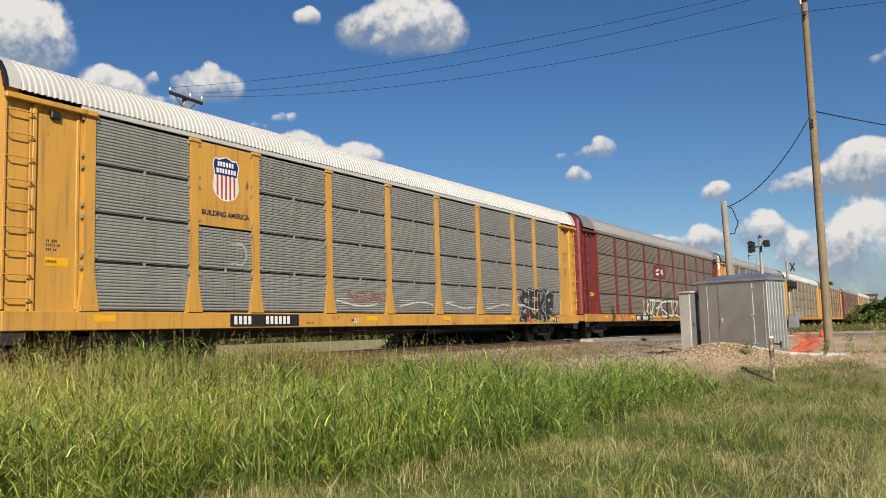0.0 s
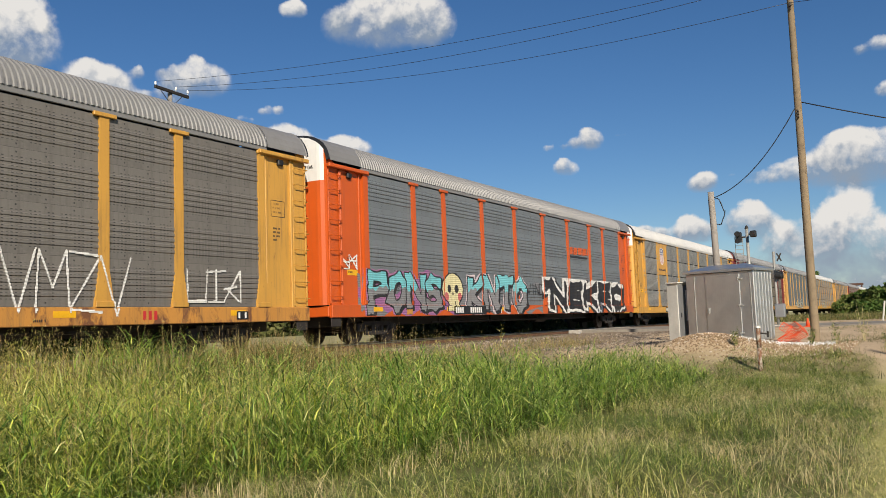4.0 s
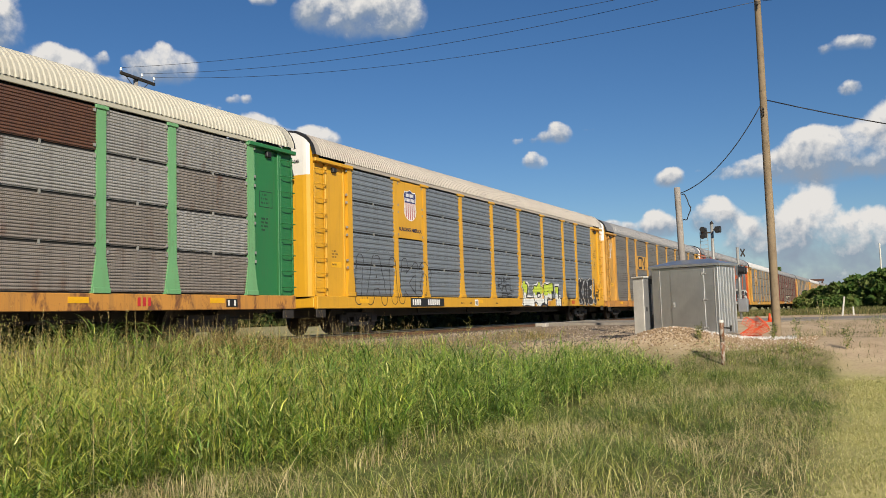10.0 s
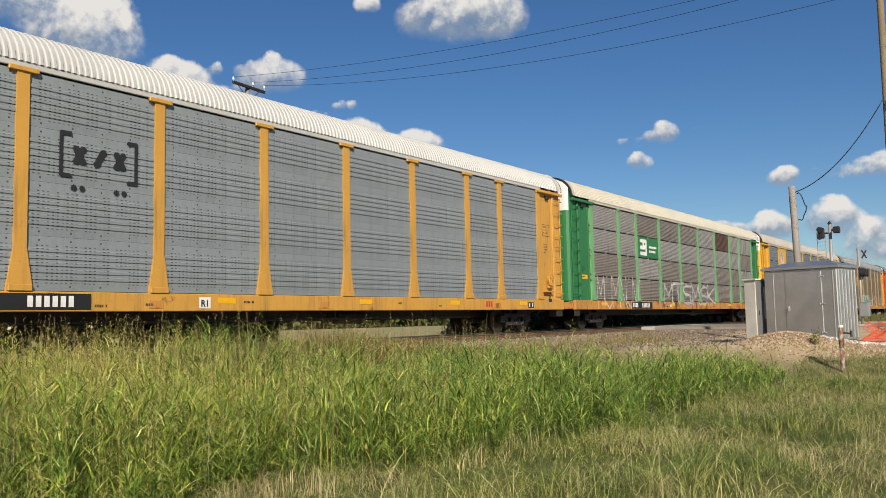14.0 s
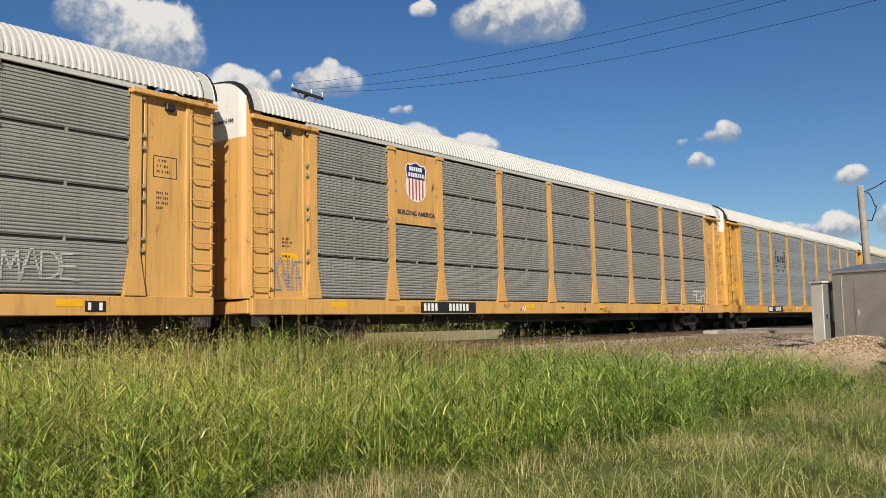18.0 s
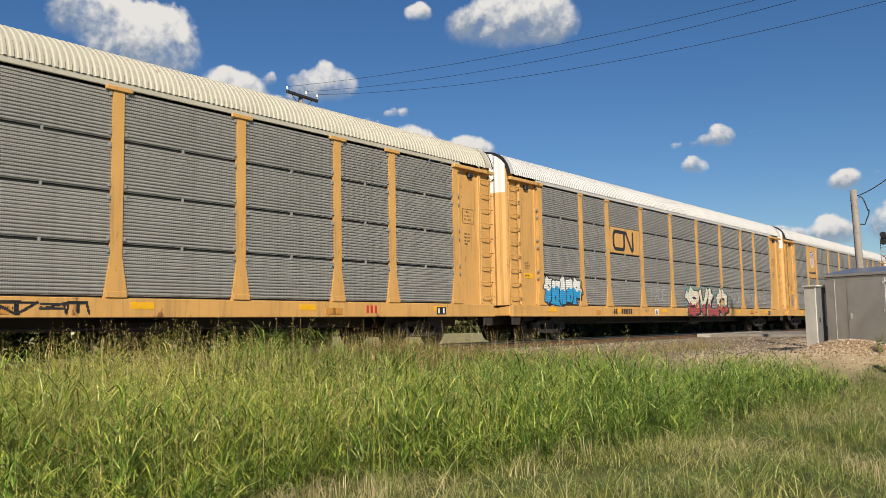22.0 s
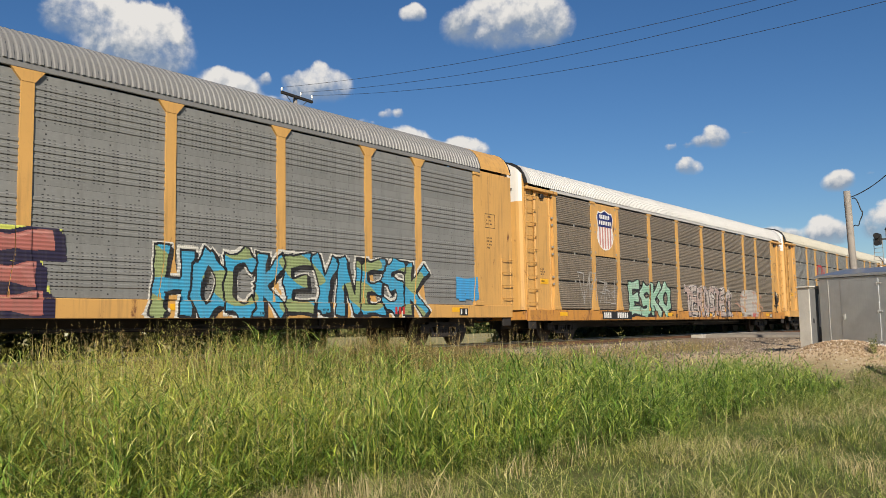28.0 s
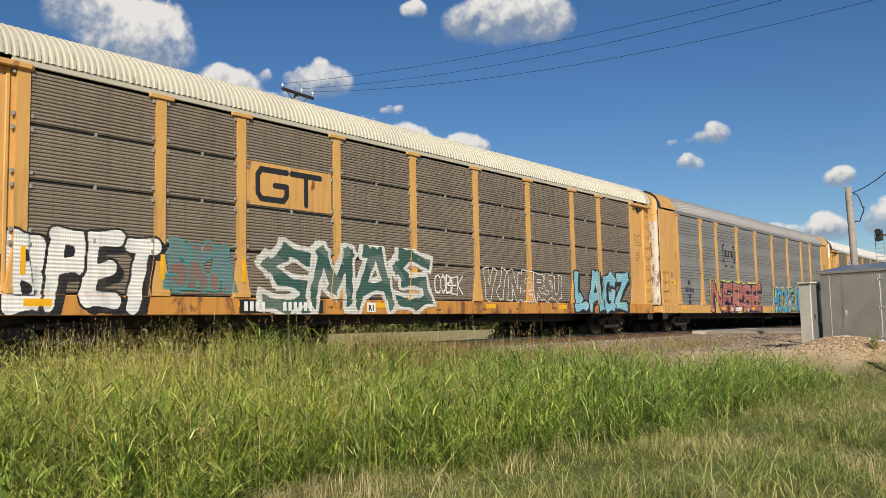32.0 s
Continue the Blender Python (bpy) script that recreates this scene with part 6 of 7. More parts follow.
    graffiti(c, 0.1, 4.9, 0.84, 2.1, "SVLO", (0.66, 0.62, 0.5), 132, K, (0.1, 0.36, 0.36), (0.34, 0.06, 0.06), 0.32, edge=0.045, split=0.42, drop=0.1, label="cream and red sprayed piece with a turquoise edge")
    for k, x in enumerate((-3.6, 5.5, 7.6, 9.5)):
        scrawl(c, x, x + 1.4, 1.42, 1.95, "MADE", (0.42, 0.42, 0.41), 133 + k)
    # 8: red ribbon emblem
    c = cars[8] = autorack("car_carrier", "yellow car carrier with grey sides and cream roof", "tan", "tan", "p_fine", "cream", 14, 4, "tee", plate=-7.6, seed=10)
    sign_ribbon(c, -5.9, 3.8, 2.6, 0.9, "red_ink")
    raster("graffiti", c, -4.4, -1.4, 0.82, 2.45, 0.018, round_figure, [spray((0.68, 0.68, 0.66)), spray(K)], "round white sprayed figure with black lines", 0.004, kind="stuff")
    graffiti(c, -11.9, -9.5, 1.15, 2.25, "GSO", K, 142, K, None, None, 0.2, edge=0.028, hollow=True, bubble=True, label="thin black sprayed outlines"), scrawl(c, -1.3, 0.9, 0.85, 1.1, 5, K, 143)
    # 9: brown panels, large shield
    c = cars[9] = autorack("car_carrier", "faded yellow car carrier with grimy brown grey sides", "tan", "tan", "p_brown", "white", 14, 4, sill="rustsill", emblem="shield", plate=-7.55, dz=-0.11, seed=11)
    sign_shield(c, -0.11, True)
    graffiti(c, -6.4, -2.5, 0.84, 2.25, "ESKO", (0.26, 0.46, 0.33), 151, K, None, (0.33, 0.5, 0.38), 0.3, edge=0.06, drop=0.07, glint=(0.4, 0.56, 0.46), label="green sprayed piece with thick black outline")
    graffiti(c, -0.8, 4.9, 0.84, 2.2, "TEROSTEG", (0.42, 0.32, 0.28), 152, K, (0.58, 0.52, 0.48), (0.46, 0.4, 0.36), 0.22, edge=0.035, drop=0.05, label="pale pink sprayed piece with black lines")
    raster("graffiti", c, 5.5, 10.0, 0.7, 2.25, 0.02, worn_patch, [spray((0.42, 0.39, 0.35)), spray((0.42, 0.25, 0.18))], "worn white and pink sprayed patch", 0.004, kind="stuff")
    scrawl(c, -10.5, -9.2, 1.25, 2.45, 3, (0.36, 0.34, 0.31), 154), scrawl(c, -8.9, -7.6, 1.3, 2.2, 3, (0.36, 0.34, 0.31), 155)
    hand_brake(c)
    # 10: grey roof, smooth ends
    c = cars[10] = autorack("car_carrier", "yellow car carrier with grey sides, smooth ends and graffiti", "tan", "tan", "p_grey", "grey", 5, 4, "vee", plate=-4.6, smooth_end=True, seed=12, door_low="peeling", clips=False, board="white")
    sign_brackets(c, -5.57, 3.75)
    graffiti(c, -8.2, -1.0, 0.84, 2.35, "NERSE", (0.36, 0.12, 0.1), 161, (0.02, 0.015, 0.04), (0.58, 0.62, 0.12), (0.39, 0.145, 0.125), 0.33, edge=0.07, drop=0.16, glint=(0.46, 0.2, 0.17), label="dark red sprayed piece with yellow glow")
    graffiti(c, 1.1, 9.5, 0.84, 2.3, "HOCKEYNESK", (0.05, 0.32, 0.52), 162, K, (0.6, 0.58, 0.52), (0.26, 0.32, 0.14), 0.24, edge=0.045, drop=0.08, label="blue and green sprayed piece")
    graffiti(c, 11.0, 11.8, 1.3, 1.95, 2, (0.05, 0.3, 0.6), 163, None)
    for dx, dz2 in ((0, 0.82), (-0.35, 0.5), (0, 0.5), (0.35, 0.5), (0, 0.2), (0, -0.08)):
        bars(c, -10.95 + dx, 1.25 + dz2, 0.2, "11", "navy", "dark cross of small bars", -1.5005)
    # 11: last car, cream roof
    c = cars[11] = autorack("car_carrier", "yellow car carrier with brown grey sides and many graffiti", "tan", "tan", "p_brown", "cream", 14, 4, "tee", sill="rustsill", plate=-6.1, seed=13)
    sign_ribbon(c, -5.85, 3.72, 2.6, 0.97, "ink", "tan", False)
    graffiti(c, -12.2, -9.4, 0.84, 2.4, "BPET", W, 171, K, None, (0.66, 0.66, 0.64), 0.3, edge=0.045, bubble=True, drop=0.12, label="white sprayed piece with black outline")
    graffiti(c, -9.1, -7.5, 1.3, 2.3, "SKA", (0.12, 0.2, 0.2), 172, (0.06, 0.26, 0.26), None, (0.2, 0.13, 0.11), 0.22, edge=0.04)
    graffiti(c, -6.7, -0.8, 0.84, 2.5, "SMAS", (0.035, 0.095, 0.08), 173, (0.6, 0.6, 0.56), None, (0.1, 0.15, 0.13), 0.26, edge=0.1, drop=-0.08, label="dark green sprayed piece with thick white outline")
    scrawl(c, -0.6, 0.7, 1.35, 1.9, "COBEK", W, 174), graffiti(c, 1.7, 4.5, 1.2, 2.2, "VINE", W, 175, W, None, None, 0.2, edge=0.03, hollow=True, label="thin white sprayed outlines"), graffiti(c, 4.6, 6.3, 1.2, 2.1, "RSU", W, 176, W, None, None, 0.16, edge=0.03, hollow=True, label="thin white sprayed outlines")
    graffiti(c, 7.2, 11.4, 0.84, 2.35, "LAGZ", (0.2, 0.46, 0.56), 177, K, None, (0.26, 0.5, 0.6), 0.3, edge=0.06, drop=0.1, label="light blue sprayed piece with black outline")
    for x in (-11.98, -9.25, -7.25, -4.35, -1.45):
        place("reflector", box_me("side_reflector", (0.09, 0.008, 0.5), "reflector"), c, (x + 0.05, -1.53, 1.75))
    cars[12] = autorack("car_carrier", "yellow car carrier with grey ribbed sides and white roof", "tan", "tan", "p_fine", "white", 10, 4, detail=False, clips=False, seed=30)
    return cars


def train_at(t, i):
    """The middle of car i along the track."""
    return 22.691 + 9.6236 * t + 0.0020856 * t * t - PITCH * i


def motions():
    for i, car in CARS.items():
        walk(car, [(t, pose(train_at(t, i), TRACK_Y, RAIL_Z)) for t in range(0, 33, 2)])
        car.location.z = RAIL_Z
    # wheels roll without slip
    for car, ws, w in WHEELS:
        i = next(k for k, c in CARS.items() if c == car)
        if not -1 <= i <= 11:
            continue
        rows = []
        for k in range(0, 481):
            t = k / 15
            turn = (train_at(t, i) - train_at(0, i)) / 0.455
            rows.append((t, Matrix.Translation((w, 0, 0.455)) @ Matrix.Rotation(turn, 4, "Y")))
        walk(ws, rows)


# ---- things beside the track ----


def spot(x, y, up=0.0):
    return (x, y, float(ground_z(x, y)) + up)


def make_cabinet():
    """The large aluminium equipment cabinet."""
    cab = tagged(new("equipment_cabinet"), "grey aluminium railway equipment cabinet with double doors on gravel", "cabinet")
    a, b = Vector((25.6, 4.42, 0)), Vector((26.1, 6.5, 0))
    d = b - a
    turn = math.degrees(math.atan2(d.y, d.x)) - 90
    mid = (a + b) / 2
    z0 = 0.62
    cab.matrix_basis = pose(mid.x, mid.y, z0, 0, 0, turn)      # local: y along the front, x into the depth
    w, dp, h = d.length, 1.27, 2.1
    bm = bmesh.new()
    add_box(bm, (dp / 2, 0, h / 2 + 0.06), (dp, w, h - 0.06), 0.02)
    part("body", bm, "alu", cab)
    bm = bmesh.new()
    o = 0.07
    v = [bm.verts.new(p) for p in ((-o, -w / 2 - o, h + 0.03), (dp + o, -w / 2 - o, h + 0.03), (dp + o, w / 2 + o, h + 0.03), (-o, w / 2 + o, h + 0.03), (-o, -w / 2 - o, h + 0.1), (dp + o, -w / 2 - o, h + 0.1), (dp + o, w / 2 + o, h + 0.1), (-o, w / 2 + o, h + 0.1), (dp / 2, -w / 2 + 0.5, h + 0.28), (dp / 2, w / 2 - 0.5, h + 0.28))]
    for q in ((0, 3, 2, 1), (0, 1, 5, 4), (1, 2, 6, 5), (2, 3, 7, 6), (3, 0, 4, 7), (4, 5, 8), (6, 7, 9), (5, 6, 9, 8), (7, 4, 8, 9)):
        bm.faces.new([v[i] for i in q])
    part("roof", bm, "alu", cab)
    dw = 1.07
    bm = bmesh.new()
    add_box(bm, (0, 0, 0), (0.03, dw, h - 0.24), 0.008)
    door = part("door", bm, "alu", cab, (-0.014, -0.107, h / 2 + 0.07))
    for zz in (-0.82, 0.0, 0.78):
        bm = bmesh.new()
        add_box(bm, (0, 0, 0), (0.03, 0.16, 0.045), 0.008)
        add_tube(bm, (-0.01, 0.05, -0.04), (-0.01, 0.05, 0.04), 0.018, 0.018, 8)
        part("hinge", bm, "clip", door, (-0.025, -dw / 2, zz))
    bm = bmesh.new()
    add_box(bm, (0, 0, 0), (0.03, 0.07, 0.16), 0.01)
    add_tube(bm, (-0.02, 0, 0.03), (-0.07, 0, 0.03), 0.018, 0.018, 8)
    add_box(bm, (-0.07, -0.02, -0.03), (0.02, 0.035, 0.15), 0.005)
    part("handle", bm, "clip", door, (-0.025, dw / 2 - 0.09, -0.12))
    for y in (-0.96, 0.79):
        bm = bmesh.new()
        add_box(bm, (0, 0, 0), (0.02, 0.028, h - 0.2), 0.006)
        part("seam", bm, "clip", cab, (-0.008, y, h / 2 + 0.06))
    for y in (-0.85, -0.5, -0.15, 0.2, 0.55, 0.9):
        bm = bmesh.new()
        add_box(bm, (0, 0, 0), (0.03, 0.03, h - 0.15), 0.008)
        part("seam", bm, "alu", cab, (dp / 2 + y * 0.6, -w / 2 - 0.008, h / 2 + 0.06))
    bm = bmesh.new()
    for k in range(5):
        add_box(bm, (0, 0, 0.05 * k), (0.02, 0.75, 0.018), 0.003)
    part("drip_strip", bm, "alu", cab, (-0.02, 0.05, h - 0.1))
    for x, y in ((0.12, -w / 2 + 0.12), (dp - 0.12, -w / 2 + 0.12), (0.12, w / 2 - 0.12), (dp - 0.12, w / 2 - 0.12)):
        bm = bmesh.new()
        add_box(bm, (0, 0, -0.05), (0.14, 0.14, 0.5), 0.01)
        part("foot", bm, "concrete", cab, (x, y, 0.0))
    for k in range(5):
        bm = bmesh.new()
        add_tube(bm, (0, 0, -0.4), (0, 0, 0.1), 0.035, 0.035, 10)
        part("conduit", bm, "white_ink", cab, (0.12, -0.55 + 0.1 * k, 0))
    # the narrow case beside it
    case = tagged(new("meter_case"), "narrow off-white metal case beside the aluminium cabinet", "cabinet")
    case.matrix_basis = pose(26.34, 6.66, 0.62, 0, 0, turn + 75)
    bm = bmesh.new()
    add_box(bm, (0.22, 0, 1.0), (0.44, 0.5, 1.75), 0.015)
    part("body", bm, "offwhite", case)
    bm = bmesh.new()
    add_box(bm, (0.2, 0, 1.9), (0.52, 0.58, 0.05), 0.01)
    part("roof", bm, "offwhite", case)
    bm = bmesh.new()
    add_box(bm, (0, 0, 0), (0.02, 0.47, 1.68), 0.008)
    door = part("door", bm, "steelgrey", case, (-0.008, 0, 1.0))
    place("notice", box_me("notice", (0.006, 0.1, 0.95), "white_ink"), door, (-0.013, -0.12, 0.2), label="long white notice")
    bm = bmesh.new()
    add_box(bm, (0, 0, 0), (0.03, 0.04, 0.14), 0.01)
    part("handle", bm, "black", door, (-0.02, 0.15, -0.1))
    for y in (-0.18, 0.18):
        bm = bmesh.new()
        add_box(bm, (0.2, y, 0.0), (0.3, 0.08, 0.3), 0.01)
        part("foot", bm, "dark", case)


def pole_me(name, z, r0, r1, mat, lean=(0, 0)):
    v, f = [], []
    n, k = 14, 12
    rng = np.random.default_rng(7)
    for i in range(k + 1):
        t = i / k
        r = r0 + (r1 - r0) * t
        for j in range(n):
            a = 2 * math.pi * j / n
            rr = r * (1 + rng.normal(0, 0.02))
            v.append((lean[0] * t + rr * math.cos(a), lean[1] * t + rr * math.sin(a), -0.5 + (z + 0.5) * t))
    for i in range(k):
        for j in range(n):
            f.append((i * n + j, i * n + (j + 1) % n, (i + 1) * n + (j + 1) % n, (i + 1) * n + j))
    f += [tuple(range(k * n, k * n + n))]
    return mesh_of(name, v, f, mat, smooth=True)


def make_poles():
    p2 = Vector(spot(28.12, 3.17))
    pole = tagged(new("utility_pole"), "tall weathered wooden utility pole with wires", "utility pole", "utility poles")
    pole.matrix_basis = pose(*p2)
    place("shaft", pole_me("shaft", 12.0, 0.135, 0.095, "pole"), pole)
    for z, x in ((11.5, 0.0), (11.35, 0.14), (10.4, -0.14)):
        bm = bmesh.new()
        add_tube(bm, (0, 0, 0), (0, 0, 0.16), 0.015, 0.015, 6)
        add_tube(bm, (0, 0, 0.14), (0, 0, 0.26), 0.05, 0.035, 10)
        part("insulator", bm, "dark", pole, (x, 0, z))
    bm = bmesh.new()
    add_box(bm, (0, 0, 0), (0.12, 0.34, 0.1), 0.02)
    add_tube(bm, (0, 0.1, -0.2), (0, 0.1, 0.1), 0.05, 0.05, 8)
    part("bracket", bm, "clip", pole, (-0.16, 0, 11.1))
    bm = bmesh.new()
    for k in range(3):
        add_tube(bm, (0, 0, 0.09 * k), (-0.14, 0, 0.09 * k + 0.02), 0.03, 0.03, 8)
    part("bracket", bm, "dark", pole, (-0.13, 0, 6.95))
    # the far pole, behind the train, with its cross arm
    p1 = Vector(spot(28.1, 31.2))
    far = tagged(new("utility_pole"), "wooden utility pole with a dark cross arm behind the train", "utility pole", "utility poles")
    far.matrix_basis = pose(*p1)
    place("shaft", pole_me("shaft", 13.28 - p1.z, 0.16, 0.11, "greypole"), far)
    place("cross_arm", box_me("cross_arm", (2.3, 0.11, 0.14), "dark", 0.01), far, (0, -0.14, 13.2 - p1.z), (0, 0, 6))
    for x in (-1.0, 0.25, 1.0):
        bm = bmesh.new()
        add_tube(bm, (0, 0, 0), (0, 0, 0.12), 0.015, 0.015, 6)
        add_tube(bm, (0, 0, 0.1), (0, 0, 0.24), 0.055, 0.04, 10)
        part("insulator", bm, "white_ink", far, (x, -0.14, 13.26 - p1.z))
    for s in (-1, 1):
        bm = bmesh.new()
        add_tube(bm, (s * 0.7, -0.14, 13.15 - p1.z), (0, -0.14, 12.5 - p1.z), 0.018, 0.018, 6)
        part("brace", bm, "dark", far)
    # the short post by the cabinet
    sh = Vector(spot(28.4, 5.95))
    post = tagged(new("service_post"), "short grey wooden post carrying a looped cable", "post")
    post.matrix_basis = pose(*sh)
    top = 5.55 - sh.z
    place("shaft", pole_me("shaft", top, 0.12, 0.1, "greypole", (0.0, 0.12)), post)
    wire("cable_loop", [(0.0, -0.02 - 0.28 * math.sin(k / 14 * math.pi) * (1.0 if k < 10 else 0.8), top - 0.25 - 0.95 * k / 14 + 0.1 * math.sin(k)) for k in range(15)], 0.018, "black", post)
    # wires
    ends = [((p1.x - 0.95, p1.y - 0.14, 13.5), (p2.x, p2.y, p2.z + 11.75), 0.55), ((p1.x + 0.25, p1.y - 0.14, 13.5), (p2.x + 0.14, p2.y, p2.z + 11.6), 0.75), ((p1.x + 1.0, p1.y - 0.14, 13.5), (p2.x - 0.14, p2.y, p2.z + 10.65), 0.75)]
    for a, b, drop in ends:
        w = wire("power_line", sag(a, b, drop), 0.009, "black")
        tagged(w, "thin dark overhead wire between the poles", "wire", "overhead wires")
        w = wire("power_line", sag(b, (b[0] + 1.5, b[1] - 46, b[2] - 0.2), 0.9), 0.009, "black")
        tagged(w, "thin dark overhead wire between the poles", "wire", "overhead wires")
    w = wire("phone_cable", sag((p2.x, p2.y - 0.1, p2.z + 7.45), (p2.x + 0.5, p2.y - 22, p2.z + 3.6), 1.2), 0.018, "black")
    tagged(w, "dark cable strung below the power lines", "wire", "overhead wires")
    w = wire("drop_cable", sag((p2.x - 0.1, p2.y + 0.1, p2.z + 7.25), (sh.x, sh.y + 0.02, sh.z + top - 0.2), 0.45), 0.016, "black")
    tagged(w, "dark service cable sagging to the short post", "wire", "overhead wires")
    bm = bmesh.new()
    mast = tagged(new("marker_post"), "rusty white painted pipe marker post in the grass", "marker post")
    mast.matrix_basis = pose(*spot(21.4, 3.68), 0, 1.0, 0)
    add_tube(bm, (0, 0, -0.3), (0, 0, 0.72), 0.05, 0.05, 12)
    part("pipe", bm, "rusty_white", mast, smooth=True)
    bm = bmesh.new()
    add_tube(bm, (0, 0, 0.55), (0, 0, 1.02), 0.056, 0.056, 12)
    part("painted_sleeve", bm, "rusty_white", mast, smooth=True)
    bm = bmesh.new()
    add_tube(bm, (0, 0, 0), (0, 0, 0.06), 0.075, 0.06, 12)
    part("cap", bm, "offwhite", mast, (0, 0, 1.02))
    bm = bmesh.new()
    add_tube(bm, (0, -0.02, 0.9), (0, -0.22, 0.88), 0.02, 0.02, 8)
    add_tube(bm, (0, -0.22, 0.95), (0, -0.22, 0.8), 0.025, 0.025, 8)
    part("hook", bm, "dark", mast)


def make_signals():
    # colour light signal on its mast
    s = tagged(new("railway_signal"), "railway signal mast with two dark hooded lamp heads", "signal")
    s.matrix_basis = pose(*spot(35.4, 6.25))
    bm = bmesh.new()
    add_tube(bm, (0, 0, -0.3), (0, 0, 4.1), 0.075, 0.06, 12)
    part("mast", bm, "clip", s, smooth=True)
    for y, z, k in ((0.32, 3.75, 0), (-0.25, 3.85, 1)):
        bm = bmesh.new()
        add_box(bm, (0, 0, 0), (0.18, 0.24, 0.42 if k == 0 else 0.26), 0.03)
        head = part("head", bm, "black", s, (-0.05, y, z))
        for zz in ((0.14, -0.14) if k == 0 else (0.0,)):
            bm = bmesh.new()
            add_tube(bm, (-0.1, 0, zz), (-0.3, 0, zz - 0.02), 0.1, 0.11, 14)
            part("hood", bm, "black", head)
        bm = bmesh.new()
        add_tube(bm, (0.05, -y * 0.9, 0), (0, 0, 0), 0.03, 0.03, 8)
        part("arm", bm, "dark", head)
    bm = bmesh.new()
    for z in np.arange(2.9, 4.05, 0.16):
        add_box(bm, (-0.02, 0.33, z - 0.28), (0.02, 0.3, 0.02))
    for y in (0.18, 0.48):
        add_box(bm, (-0.02, y, 3.2), (0.02, 0.02, 1.2))
    part("cage", bm, "clip", s)
    bm = bmesh.new()
    add_tube(bm, (0, 0, 4.1), (0, 0, 4.22), 0.09, 0.02, 10)
    part("cap", bm, "dark", s)
    # crossing gate and its crossbuck, seen edge on
    g = tagged(new("crossing_gate"), "white level crossing mast with crossbuck and gate mechanism", "crossing gate")
    g.matrix_basis = pose(*spot(39.4, 5.9))
    bm = bmesh.new()
    add_tube(bm, (0, 0, -0.2), (0, 0, 3.35), 0.06, 0.06, 12)
    part("mast", bm, "clip", g, smooth=True)
    for a in (35, -35):
        bm = bmesh.new()
        add_box(bm, (0, 0, 0), (0.02, 0.42, 0.07), 0.004, Matrix.Rotation(radians(90 - a), 4, "X"))
        part("crossbuck_blade", bm, "dark", g, (0.1, -0.2, 3.1), (0, 0, 50))
    bm = bmesh.new()
    add_box(bm, (0, 0, 0), (0.4, 0.42, 0.6), 0.04)
    part("gate_motor", bm, "alu", g, (0.0, -0.12, 0.75))
    bm = bmesh.new()
    add_box(bm, (0, 0, 0), (0.6, 0.6, 0.3), 0.03)
    part("base", bm, "concrete", g, (0, 0, -0.02))
    for y in (-0.3, 0.3):
        bm = bmesh.new()
        add_tube(bm, (-0.08, y, 0), (-0.3, y, 0), 0.15, 0.15, 14)
        add_tube(bm, (-0.06, y, 0), (-0.08, y, 0), 0.26, 0.26, 16)
        part("flasher", bm, "black", g, (0.1, 0.02, 2.3), (0, 0, 90))
    # thin white stakes on the far verge
    for x, y, h, r in ((52, 2.4, 1.1, 8), (52.5, 1.85, 0.5, 0)):
        bm = bmesh.new()
        add_tube(bm, (0, 0, -0.2), (0, 0, h), 0.05, 0.045, 8)
        st = place("marker_stake", from_bm("marker_stake", bm, "offwhite"), None, spot(x, y), (r, 0, 0))
        tagged(st, "white plastic marker stake on the verge", "stake", "verge stakes")


def make_netting():
    """Orange plastic safety mesh in a loose heap, as crossing strips."""
    rng = np.random.default_rng(3)
    net = tagged(new("safety_netting"), "crumpled orange plastic safety netting on the gravel", "netting")
    bm = bmesh.new()

    def at(u, v):
        x = 25.2 + 0.3 * math.sin(u * 2.2) + 0.15 * v
        y = 3.45 + 0.6 * (u - 0.5) + 0.12 * math.sin(v * 7)
        h = (0.62 * v + 0.1 * math.sin(u * 9) * v) * (0.6 + 0.4 * math.sin(u * 3.1))
        return Vector((x, y, float(ground_z(x, y)) + 0.02 + max(0, h)))
    for i in range(17):
        u = i / 16
        for k in range(8):
            a, b = at(u, k / 8), at(u, (k + 1) / 8)
            add_tube(bm, a, b, 0.008, 0.008, 4)
    for k in range(9):
        for i in range(16):
            add_tube(bm, at(i / 16, k / 8), at((i + 1) / 16, k / 8), 0.008, 0.008, 4)
    part("mesh_sheet", bm, "netting", net)
    cone = tagged(new("traffic_cone"), "small orange traffic cone by the road", "cone")
    cone.matrix_basis = pose(*spot(37.0, 4.42))
    bm = bmesh.new()
    add_tube(bm, (0, 0, 0.04), (0, 0, 0.36), 0.09, 0.025, 14)
    part("cone_body", bm, "netting", cone, smooth=True)
    place("base", box_me("base", (0.26, 0.26, 0.04), "netting", 0.01), cone, (0, 0, 0.02))


